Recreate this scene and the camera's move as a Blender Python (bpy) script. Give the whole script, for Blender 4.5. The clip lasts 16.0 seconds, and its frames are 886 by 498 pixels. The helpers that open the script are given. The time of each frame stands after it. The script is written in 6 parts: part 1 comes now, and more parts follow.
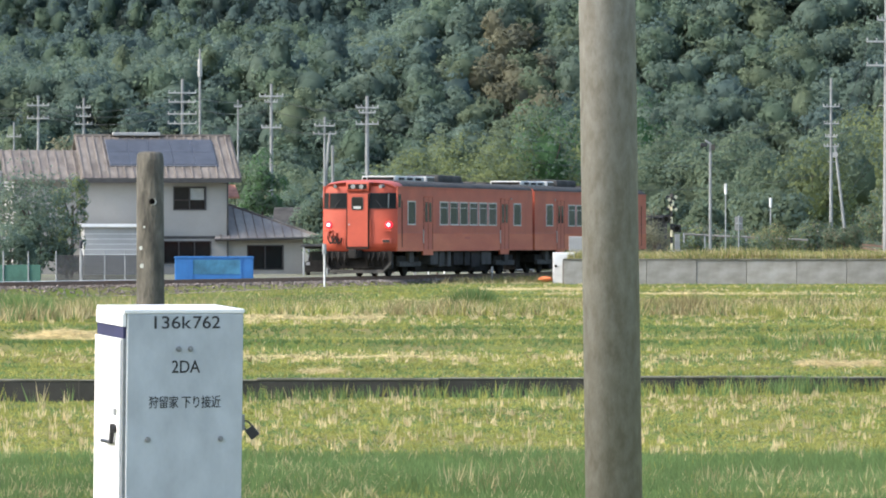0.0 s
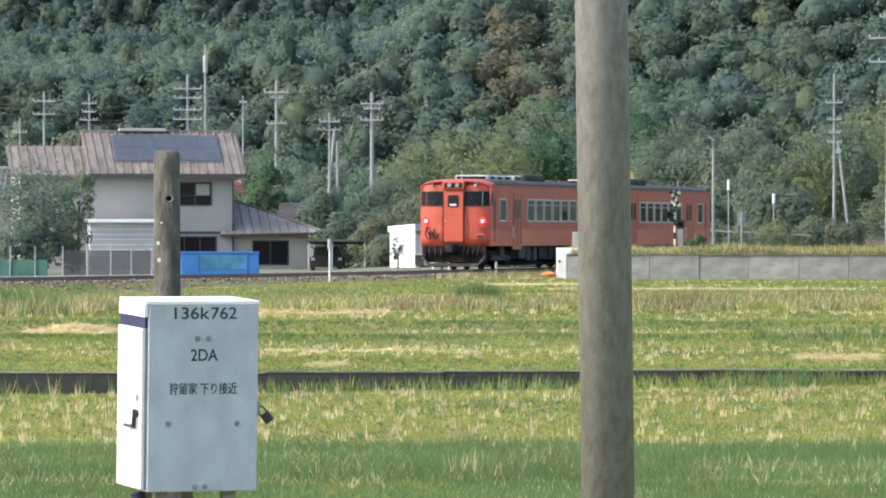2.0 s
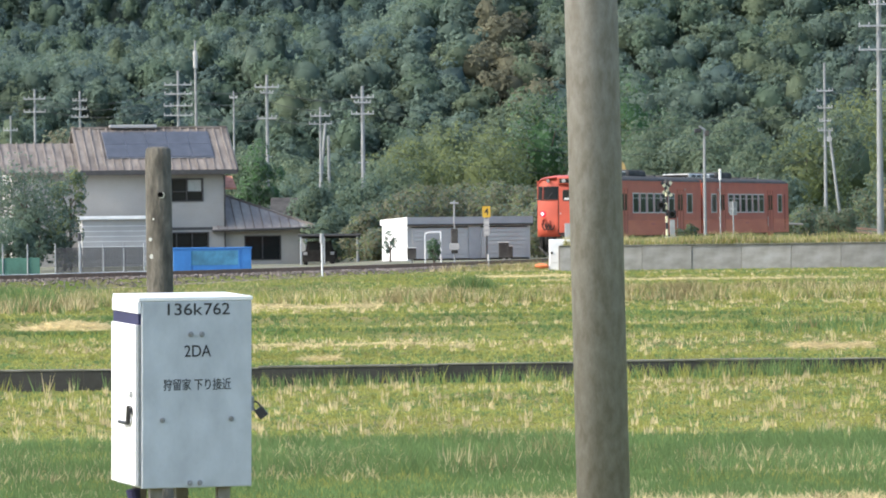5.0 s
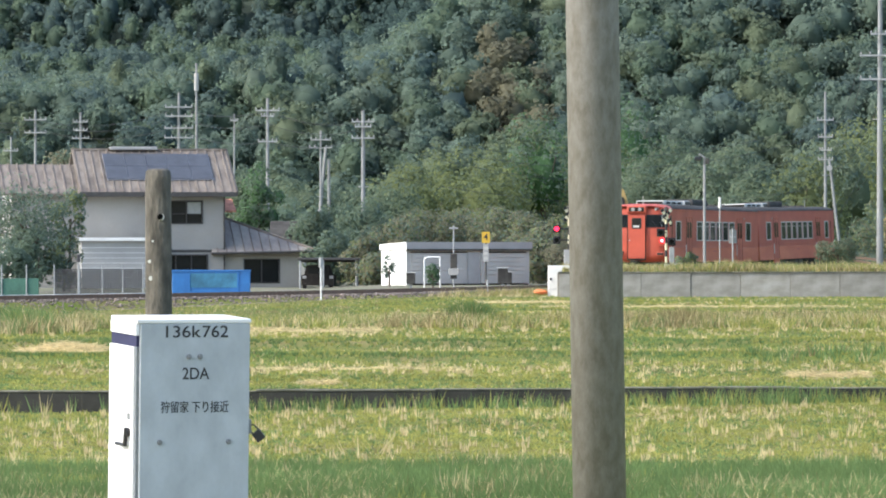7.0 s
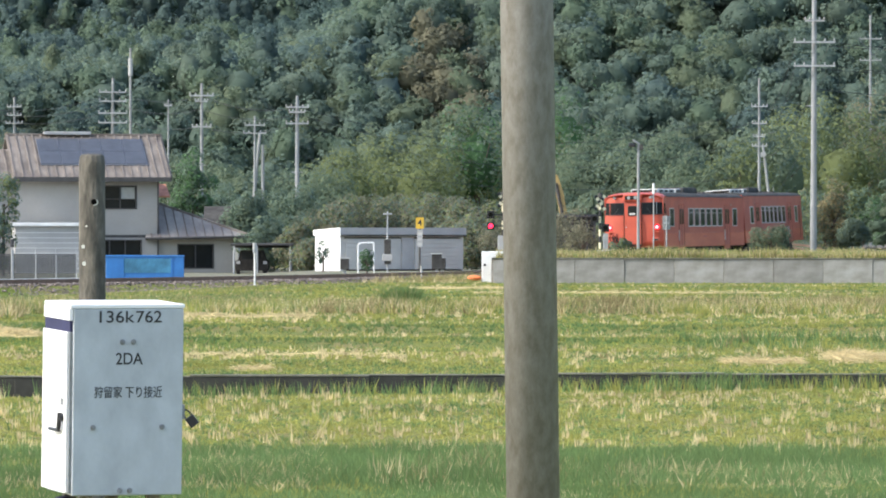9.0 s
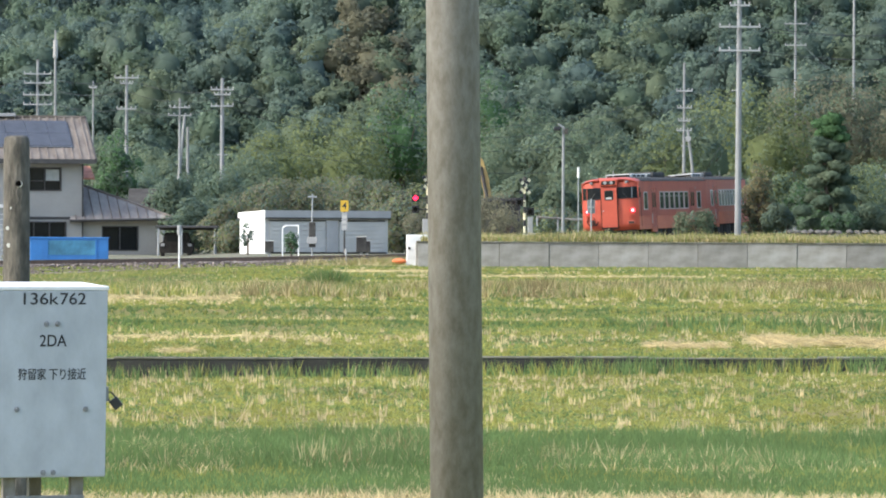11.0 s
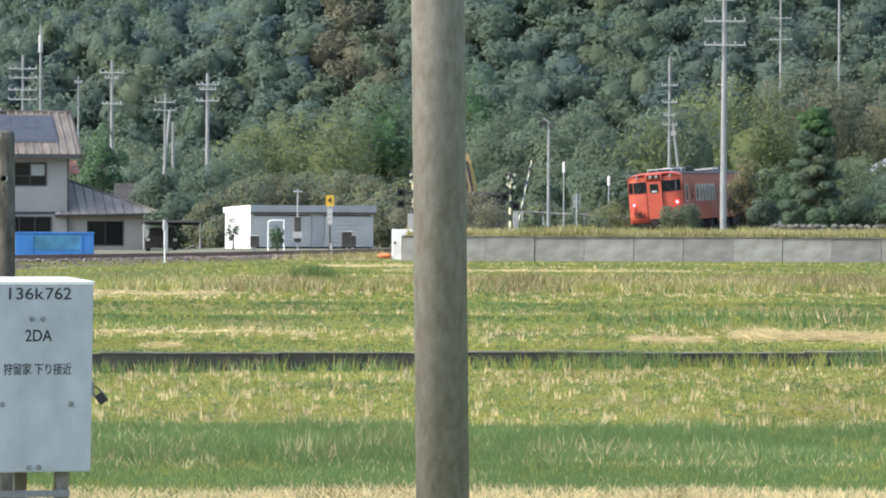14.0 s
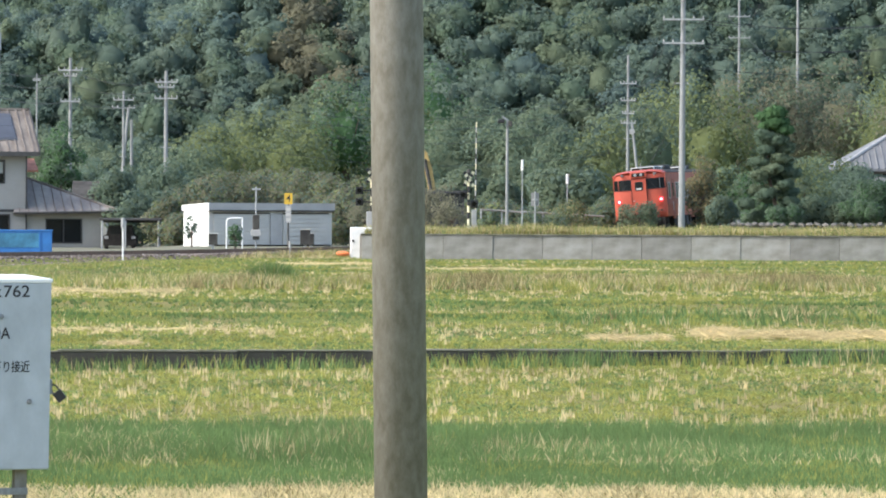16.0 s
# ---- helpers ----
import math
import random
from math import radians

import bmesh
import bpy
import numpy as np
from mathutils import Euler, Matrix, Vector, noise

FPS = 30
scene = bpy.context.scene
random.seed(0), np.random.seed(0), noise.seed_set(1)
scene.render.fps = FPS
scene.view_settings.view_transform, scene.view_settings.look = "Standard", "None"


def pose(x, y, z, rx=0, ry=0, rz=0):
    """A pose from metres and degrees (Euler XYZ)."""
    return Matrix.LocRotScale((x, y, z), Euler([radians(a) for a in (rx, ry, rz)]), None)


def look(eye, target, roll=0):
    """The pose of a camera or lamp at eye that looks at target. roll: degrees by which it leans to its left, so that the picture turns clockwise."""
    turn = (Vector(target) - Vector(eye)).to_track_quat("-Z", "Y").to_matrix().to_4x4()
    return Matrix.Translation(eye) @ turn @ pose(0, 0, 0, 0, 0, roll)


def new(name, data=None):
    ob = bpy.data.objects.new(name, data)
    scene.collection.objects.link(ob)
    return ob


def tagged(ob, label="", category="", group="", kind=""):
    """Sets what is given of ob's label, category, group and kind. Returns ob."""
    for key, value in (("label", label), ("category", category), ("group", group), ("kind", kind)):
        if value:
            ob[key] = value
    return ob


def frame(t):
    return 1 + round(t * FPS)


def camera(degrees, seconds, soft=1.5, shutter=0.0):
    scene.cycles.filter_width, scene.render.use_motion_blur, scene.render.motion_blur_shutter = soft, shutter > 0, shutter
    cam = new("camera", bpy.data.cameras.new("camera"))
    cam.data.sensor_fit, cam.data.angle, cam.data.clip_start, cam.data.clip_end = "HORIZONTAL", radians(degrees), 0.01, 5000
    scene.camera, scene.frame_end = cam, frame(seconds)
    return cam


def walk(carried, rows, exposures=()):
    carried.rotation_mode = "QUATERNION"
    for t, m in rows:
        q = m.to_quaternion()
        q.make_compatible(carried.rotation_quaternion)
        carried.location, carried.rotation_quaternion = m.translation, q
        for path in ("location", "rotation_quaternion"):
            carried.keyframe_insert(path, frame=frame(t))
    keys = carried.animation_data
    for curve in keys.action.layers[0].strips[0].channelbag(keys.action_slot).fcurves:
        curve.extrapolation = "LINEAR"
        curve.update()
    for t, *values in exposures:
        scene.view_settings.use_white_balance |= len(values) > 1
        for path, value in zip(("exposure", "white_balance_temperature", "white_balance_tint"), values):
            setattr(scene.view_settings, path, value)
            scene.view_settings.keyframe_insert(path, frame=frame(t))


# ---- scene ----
EYE = (0.0, 0.0, 1.42)
cam = camera(9.0, 16.0, soft=1.9)


def aim(turn, rise, roll, ahead=0.0):
    """A tripod head: degrees to the right, upwards, and of lean; ahead: metres of slide towards the track."""
    a, b = radians(turn), radians(rise)
    way = Vector((math.sin(a) * math.cos(b), math.cos(a) * math.cos(b), math.sin(b)))
    eye = Vector(EYE) + Vector((0, ahead, 0))
    return look(eye, eye + 100 * way, roll)


HEAD = [
    (0, -0.0136, -0.1050, 0.00), (0.5, -0.0162, -0.1214, 0.12), (1, 0.0155, -0.1450, -0.11), (1.5, 0.0006, -0.1501, 0.00),
    (2, -0.0587, -0.1513, 0.02), (2.5, -0.0495, -0.1599, 0.04), (3, -0.0310, -0.1772, 0.03), (5.3, 0.0192, -0.2245, -0.70),
    (5.5, -0.0134, -0.1620, -0.66), (6, -0.1152, 0.0561, -0.44), (6.5, -0.0524, 0.0479, -0.15), (7, 0.0295, 0.0316, -0.06),
    (7.5, 0.0611, 0.0155, -0.04), (8, 0.0240, -0.0051, 0.08), (8.5, 0.1760, -0.0529, 0.01), (9, 0.7022, -0.1138, 0.05),
    (9.2, 1.1070, -0.1240, 0.04), (9.6, 1.3341, -0.1702, 0.10), (10.4, 1.4264, -0.2418, 0.22), (11.5, 1.4861, -0.3071, 0.29),
    (12, 1.5320, -0.3211, 0.25), (12.5, 1.5733, -0.3293, 0.22), (13, 1.5889, -0.3301, 0.23), (13.5, 1.6020, -0.3326, 0.20),
    (14, 1.6182, -0.3363, 0.23), (14.5, 1.6596, -0.3462, 0.22), (15, 1.8065, -0.3658, 0.31), (15.5, 1.9736, -0.3474, 0.30),
    (16, 2.0413, -0.3552, 0.28)]
walk(cam, [(t, aim(a, b, c, 1.35 if t == 0 else 0.0)) for t, a, b, c in HEAD])

# ---- light ----
SUN_TURN, SUN_RISE = -108, 40          # from straight ahead to the right, and over the horizon
world = bpy.data.worlds.new("world")
scene.world = world
world.use_nodes = True
wn = world.node_tree.nodes
sky = wn.new("ShaderNodeTexSky")
sky.sky_type, sky.sun_disc = "NISHITA", False
sky.sun_elevation, sky.sun_rotation = radians(SUN_RISE), radians(SUN_TURN % 360)
sky.dust_density, sky.air_density = 2.0, 1.0
wn["Background"].inputs["Strength"].default_value = 0.15
world.node_tree.links.new(sky.outputs[0], wn["Background"].inputs["Color"])
sun = new("sun", bpy.data.lights.new("sun", "SUN"))
sun.data.energy, sun.data.angle, sun.data.color = 1.6, radians(7.0), (1.0, 0.96, 0.90)
st, sr = radians(SUN_TURN), radians(SUN_RISE)
sun.matrix_basis = look((math.sin(st) * math.cos(sr) * 100, math.cos(st) * math.cos(sr) * 100, math.sin(sr) * 100), (0, 0, 0))
scene.view_settings.exposure = 1.64


# ---- materials ----
def mat(name, colour, rough=0.7, vary=0.2, scale=4.0, fine=40.0, bump=0.0, metal=0.0, second=None, island=0.0, glow=None, piece=0.0, spec=0.4, world_space=False, streak=None):
    """A surface with stains at one scale and grain at another."""
    m = bpy.data.materials.new(name)
    m.use_nodes = True
    n, k = m.node_tree.nodes, m.node_tree.links.new
    b = n["Principled BSDF"]
    b.inputs["Roughness"].default_value, b.inputs["Metallic"].default_value = rough, metal
    b.inputs["Specular IOR Level"].default_value = spec
    if glow:
        b.inputs["Emission Color"].default_value, b.inputs["Emission Strength"].default_value = (*glow[0], 1), glow[1]
    if world_space:
        src = n.new("ShaderNodeNewGeometry").outputs["Position"]
    else:
        src = n.new("ShaderNodeTexCoord").outputs["Object"]
    if streak:
        mp = n.new("ShaderNodeMapping")
        mp.inputs["Scale"].default_value = streak
        k(src, mp.inputs["Vector"])
        src = mp.outputs["Vector"]
    t1, t2 = n.new("ShaderNodeTexNoise"), n.new("ShaderNodeTexNoise")
    for t, s, d in ((t1, scale, 5.0), (t2, fine, 3.0)):
        t.inputs["Scale"].default_value, t.inputs["Detail"].default_value = s, d
        k(src, t.inputs["Vector"])
    low = second or tuple(c * (1 - vary) for c in colour)
    high = colour if second else tuple(min(1, c * (1 + vary)) for c in colour)
    ramp = n.new("ShaderNodeValToRGB")
    ramp.color_ramp.elements[0].position, ramp.color_ramp.elements[1].position = 0.32, 0.68
    ramp.color_ramp.elements[0].color, ramp.color_ramp.elements[1].color = (*low, 1), (*high, 1)
    k(t1.outputs["Fac"], ramp.inputs["Fac"])
    hsv = n.new("ShaderNodeHueSaturation")
    k(ramp.outputs["Color"], hsv.inputs["Color"])
    add = n.new("ShaderNodeMath")
    add.operation = "MULTIPLY_ADD"
    add.inputs[1].default_value, add.inputs[2].default_value = vary * 1.6, 1 - vary * 0.8
    k(t2.outputs["Fac"], add.inputs[0])
    value = add.outputs[0]
    if island or piece:
        one = n.new("ShaderNodeMath")
        one.operation = "MULTIPLY_ADD"
        amount = island or piece
        one.inputs[1].default_value, one.inputs[2].default_value = 2 * amount, 1 - amount
        k(n.new("ShaderNodeNewGeometry").outputs["Random Per Island"] if island else n.new("ShaderNodeObjectInfo").outputs["Random"], one.inputs[0])
        mul = n.new("ShaderNodeMath")
        mul.operation = "MULTIPLY"
        k(one.outputs[0], mul.inputs[0]), k(value, mul.inputs[1])
        value = mul.outputs[0]
    k(value, hsv.inputs["Value"])
    k(hsv.outputs["Color"], b.inputs["Base Color"])
    if bump:
        bp = n.new("ShaderNodeBump")
        bp.inputs["Strength"].default_value, bp.inputs["Distance"].default_value = 0.6, bump
        k(t2.outputs["Fac"], bp.inputs["Height"])
        k(bp.outputs["Normal"], b.inputs["Normal"])
    return m


M = dict(
    # one steel box: bluish shade and sun brightness put into its two paints
    box=mat("box_shade_grey", (0.392, 0.425, 0.448), 0.5, 0.06, 7, 60, 0.0004, second=(0.318, 0.345, 0.362), streak=(1.3, 1.3, 0.8)),
    box_sun_white=mat("box_sun_white", (0.70, 0.70, 0.69), 0.5, 0.04, 6, 40),
    navy=mat("navy_matt", (0.02, 0.02, 0.06), 0.6, 0.2),
    ink=mat("black_paint", (0.02, 0.021, 0.025), 0.5, 0.1),
    bolt=mat("grey_bolt", (0.22, 0.23, 0.245), 0.4, 0.15, 60, 200, 0.0, 0.4),
    hole=mat("dead_black", (0.004, 0.004, 0.004), 0.95, 0.1, spec=0.0),
    black=mat("black_metal", (0.018, 0.018, 0.02), 0.45, 0.2),
    galvan=mat("galvanised_steel", (0.200, 0.193, 0.175), 0.6, 0.26, 34, 170, 0.0015, 0.0, second=(0.132, 0.121, 0.101), streak=(1, 1, 0.45)),
    wood_post=mat("weathered_wood", (0.125, 0.114, 0.092), 0.95, 0.55, 16, 60, 0.02, second=(0.045, 0.042, 0.034), streak=(1, 1, 0.35)),
    lichen=mat("white_lichen", (0.5, 0.5, 0.44), 0.9, 0.1),
    concrete=mat("concrete", (0.27, 0.262, 0.238), 0.85, 0.16, 1.6, 16, 0.01, second=(0.165, 0.155, 0.132), piece=0.2, streak=(1, 1, 1.6)),
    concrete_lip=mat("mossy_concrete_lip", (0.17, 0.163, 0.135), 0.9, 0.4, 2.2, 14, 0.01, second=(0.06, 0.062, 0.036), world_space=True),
    concrete_dark=mat("dark_concrete", (0.040, 0.039, 0.033), 0.9, 0.4, 2.5, 12, 0.012, second=(0.018, 0.019, 0.015)),
    soil=mat("soil", (0.17, 0.15, 0.07), 0.95, 0.3, 0.6, 8, 0.03, second=(0.11, 0.14, 0.035), spec=0.0, world_space=True),
    forest_floor=mat("forest_floor", (0.075, 0.105, 0.08), 0.95, 0.3, 0.2, 3, 0.0, world_space=True),
    ballast=mat("ballast", (0.165, 0.136, 0.120), 0.95, 0.25, 0.8, 30, 0.0, island=0.4),
    gravel=mat("grey_gravel", (0.16, 0.15, 0.13), 0.95, 0.3, 0.5, 12, 0.02, second=(0.15, 0.16, 0.10), spec=0.0, world_space=True),
    rail=mat("rusty_rail", (0.13, 0.075, 0.05), 0.55, 0.2, 5, 40, metal=0.4),
    sleeper=mat("sleeper", (0.14, 0.11, 0.085), 0.9, 0.25),
    orange=mat("vermilion_paint", (0.41, 0.070, 0.036), 0.5, 0.12, 1.3, 14, second=(0.33, 0.054, 0.029)),
    orange_side=mat("vermilion_faded", (0.40, 0.082, 0.046), 0.45, 0.14, 0.9, 9, second=(0.30, 0.052, 0.031)),
    orange_low=mat("vermilion_lighter", (0.52, 0.150, 0.070), 0.6, 0.18, 0.35, 8, second=(0.36, 0.074, 0.038), streak=(1, 0.6, 2.5)),
    roof_grey=mat("train_roof", (0.055, 0.053, 0.049), 0.85, 0.3, 1.5, 12, spec=0.1),
    silver=mat("bare_aluminium", (0.30, 0.305, 0.30), 0.45, 0.08, 3, 30, metal=0.6),
    glass=mat("dark_glass", (0.014, 0.016, 0.016), 0.08, 0.1, spec=0.16),
    under=mat("underframe", (0.024, 0.022, 0.020), 0.85, 0.4, 2, 12, spec=0.1),
    under_grey=mat("underframe_grey", (0.060, 0.057, 0.052), 0.85, 0.35, 2, 12, spec=0.15),
    cooler=mat("weathered_cream_cover", (0.42, 0.415, 0.39), 0.6, 0.15, 1.2, 14),
    tail=mat("tail_lamp_glow", (0.9, 0.1, 0.1), 0.3, glow=((1.0, 0.62, 0.66), 1.1)),
    tail_rim=mat("tail_lamp_red_rim", (0.6, 0.01, 0.02), 0.3, glow=((1.0, 0.004, 0.03), 0.55)),
    lamp_off=mat("headlamp_glass", (0.25, 0.25, 0.25), 0.15),
)


def leaf(name, colour, vary=0.4, pass_light=0.5):
    """Foliage: a dull leaf that lets some light through, each spray a little different."""
    m = mat(name, colour, 0.65, 0.15, 0.25, 3, island=vary, spec=0.0, world_space=True)
    n, k = m.node_tree.nodes, m.node_tree.links.new
    b = n["Principled BSDF"]
    tint = b.inputs["Base Color"].links[0].from_socket
    tr, mix = n.new("ShaderNodeBsdfTranslucent"), n.new("ShaderNodeMixShader")
    mix.inputs["Fac"].default_value = pass_light
    k(tint, tr.inputs["Color"]), k(b.outputs[0], mix.inputs[1]), k(tr.outputs[0], mix.inputs[2])
    k(mix.outputs[0], n["Material Output"].inputs["Surface"])
    return m


# kinds 0 and 2 are lightened and blued: distant haze put into the colour
LEAVES = [leaf("leaf_dark_hazed", (0.108, 0.156, 0.142), 0.10, 0.6), leaf("leaf_mid", (0.128, 0.178, 0.124), 0.12, 0.6), leaf("leaf_grey_hazed", (0.136, 0.186, 0.146), 0.12, 0.6),
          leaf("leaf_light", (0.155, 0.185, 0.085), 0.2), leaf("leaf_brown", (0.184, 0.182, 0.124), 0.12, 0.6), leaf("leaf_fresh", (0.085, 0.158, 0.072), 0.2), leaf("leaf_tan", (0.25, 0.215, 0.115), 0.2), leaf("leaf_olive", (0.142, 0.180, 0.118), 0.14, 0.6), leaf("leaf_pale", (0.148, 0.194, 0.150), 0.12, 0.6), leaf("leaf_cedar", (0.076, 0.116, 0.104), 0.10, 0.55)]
GRASS = [leaf("rice_leaf", (0.315, 0.308, 0.088), 0.3), leaf("grass_green", (0.148, 0.216, 0.080), 0.3), leaf("straw", (0.60, 0.485, 0.265), 0.3), leaf("weed_brown", (0.27, 0.222, 0.105))]
BARK = mat("bark", (0.09, 0.07, 0.055), 0.9, 0.3, 3, 30, 0.01)


# ---- building blocks ----
def part(name, bm, material, parent=None, label="", smooth=False):
    """Links a bmesh as one mesh object, under a thing or a part."""
    me = bpy.data.meshes.new(name)
    bm.to_mesh(me)
    bm.free()
    for m in (material if isinstance(material, (list, tuple)) else [material]):
        me.materials.append(m)
    if smooth:
        me.polygons.foreach_set("use_smooth", [True] * len(me.polygons))
    ob = new(name, me)
    ob.parent = parent
    if label:
        ob["label"] = label
    return ob


def empty(name, at=(0, 0, 0), turn=0.0):
    ob = new(name)
    ob.matrix_basis = pose(*at, 0, 0, turn)
    return ob


def box(bm, x0, x1, y0, y1, z0, z1, bevel=0.0, index=0):
    made = bmesh.ops.create_cube(bm, size=1.0, matrix=Matrix.Translation(((x0 + x1) / 2, (y0 + y1) / 2, (z0 + z1) / 2)) @ Matrix.Diagonal((abs(x1 - x0), abs(y1 - y0), abs(z1 - z0), 1)))
    faces = {f for v in made["verts"] for f in v.link_faces}
    for f in faces:
        f.material_index = index
    if bevel:
        bmesh.ops.bevel(bm, geom=list({e for v in made["verts"] for e in v.link_edges}), offset=bevel, segments=2, profile=0.6, affect="EDGES")
    return bm


def block(*a, **kw):
    return box(bmesh.new(), *a, **kw)


def rod(bm, p, q, r0, r1=None, sides=8, caps=True):
    p, q = Vector(p), Vector(q)
    m = Matrix.Translation((p + q) / 2) @ (q - p).to_track_quat("Z", "Y").to_matrix().to_4x4()
    bmesh.ops.create_cone(bm, cap_ends=caps, segments=sides, radius1=r0, radius2=r0 if r1 is None else r1, depth=(q - p).length, matrix=m)
    return bm


def tube(*a, **kw):
    return rod(bmesh.new(), *a, **kw)


def prism(bm, outline, y0, y1, axis="y"):
    """A flat outline (x, z) pushed from y0 to y1."""
    if axis == "y":
        a = [bm.verts.new((x, y0, z)) for x, z in outline]
        b = [bm.verts.new((x, y1, z)) for x, z in outline]
    else:
        a = [bm.verts.new((y0, x, z)) for x, z in outline]
        b = [bm.verts.new((y1, x, z)) for x, z in outline]
    bm.faces.new(a), bm.faces.new(b[::-1])
    for i in range(len(a)):
        j = (i + 1) % len(a)
        bm.faces.new((a[j], a[i], b[i], b[j]))
    bmesh.ops.recalc_face_normals(bm, faces=bm.faces)
    return bm


def words(name, text, size, m, material, parent, width=None):
    """Raised lettering in the built-in font, as a mesh."""
    cu = bpy.data.curves.new(name, "FONT")
    cu.body, cu.size, cu.extrude, cu.align_x, cu.align_y = text, size, 0.0008, "CENTER", "CENTER"
    cu.offset = size * (0.0055 if text.isascii() else 0.003)
    ob = bpy.data.objects.new(name, cu)
    scene.collection.objects.link(ob)
    bpy.context.view_layer.update()
    me = bpy.data.meshes.new_from_object(ob.evaluated_get(bpy.context.evaluated_depsgraph_get()))
    bpy.data.objects.remove(ob)
    if width:
        xs = [v.co.x for v in me.vertices]
        s = width / max(1e-6, max(xs) - min(xs))
        for v in me.vertices:
            v.co.x *= s
    me.materials.clear()
    me.materials.append(material)
    out = new(name, me)
    out.parent = parent
    out.matrix_basis = m
    return out


def from_arrays(name, verts, tris, material, index=None, parent=None, normals=None):
    """One mesh of triangles from numpy arrays."""
    me = bpy.data.meshes.new(name)
    me.vertices.add(len(verts)), me.loops.add(3 * len(tris)), me.polygons.add(len(tris))
    me.vertices.foreach_set("co", np.asarray(verts, dtype=np.float32).ravel())
    me.loops.foreach_set("vertex_index", np.asarray(tris, dtype=np.int32).ravel())
    me.polygons.foreach_set("loop_start", np.arange(0, 3 * len(tris), 3, dtype=np.int32))
    for m in (material if isinstance(material, (list, tuple)) else [material]):
        me.materials.append(m)
    if index is not None:
        me.polygons.foreach_set("material_index", np.asarray(index, dtype=np.int32))
    me.update()
    if normals is not None:
        me.polygons.foreach_set("use_smooth", np.ones(len(tris), dtype=bool))
        me.normals_split_custom_set_from_vertices(np.asarray(normals, dtype=np.float32))
    ob = new(name, me)
    ob.parent = parent
    return ob


# ---- the line of the track ----
def heading(s):
    if s < 0:
        return 14.7 + min(-s, 45) * 0.285
    if s < 60:
        return 14.7
    if s < 80:
        return 14.7 - 0.004 * (s - 60) ** 2
    return 13.1 - 0.16 * (s - 80)


LINE = {0: (-0.6, 221.0)}
for way_on in (1, -1):
    tx, ty = LINE[0]
    for i in range(0, 400 if way_on > 0 else 200):
        a = radians(heading((i + 0.5) * 0.5 * way_on))
        tx, ty = tx + 0.5 * way_on * math.sin(a), ty + 0.5 * way_on * math.cos(a)
        LINE[way_on * (i + 1)] = (tx, ty)


def climb(s):
    """The line runs level, then up a slight grade."""
    return 0.0085 * max(0.0, s - 62)


def rail_at(s):
    """Middle of the track, at rail height, s metres along the line."""
    i = max(-199, min(398, math.floor(s * 2)))
    f = s * 2 - i
    (ax, ay), (bx, by) = LINE[i], LINE[i + 1]
    return Vector((ax + (bx - ax) * f, ay + (by - ay) * f, climb(s)))


def cant(s):
    return 5.2 * max(0.0, min(1.0, (s - 45) / 40))


LINE_XY = np.array([LINE[i] for i in range(-199, 399, 2)])


# ---- ground ----
def hill(x, y):
    """The wooded slopes behind the village."""
    crest = np.interp(x, [-200, -60, -30, -10, -3, 5, 20, 200], [13, 13, 14, 16, 19, 24, 60, 60])
    near = np.clip((y - 560) * 0.52, 0, None)
    near = np.minimum(near, crest + 0.05 * np.clip(y - 600, 0, None))
    far = np.clip((y - 690) * 0.62, 0, 150)
    return np.maximum(near, far)


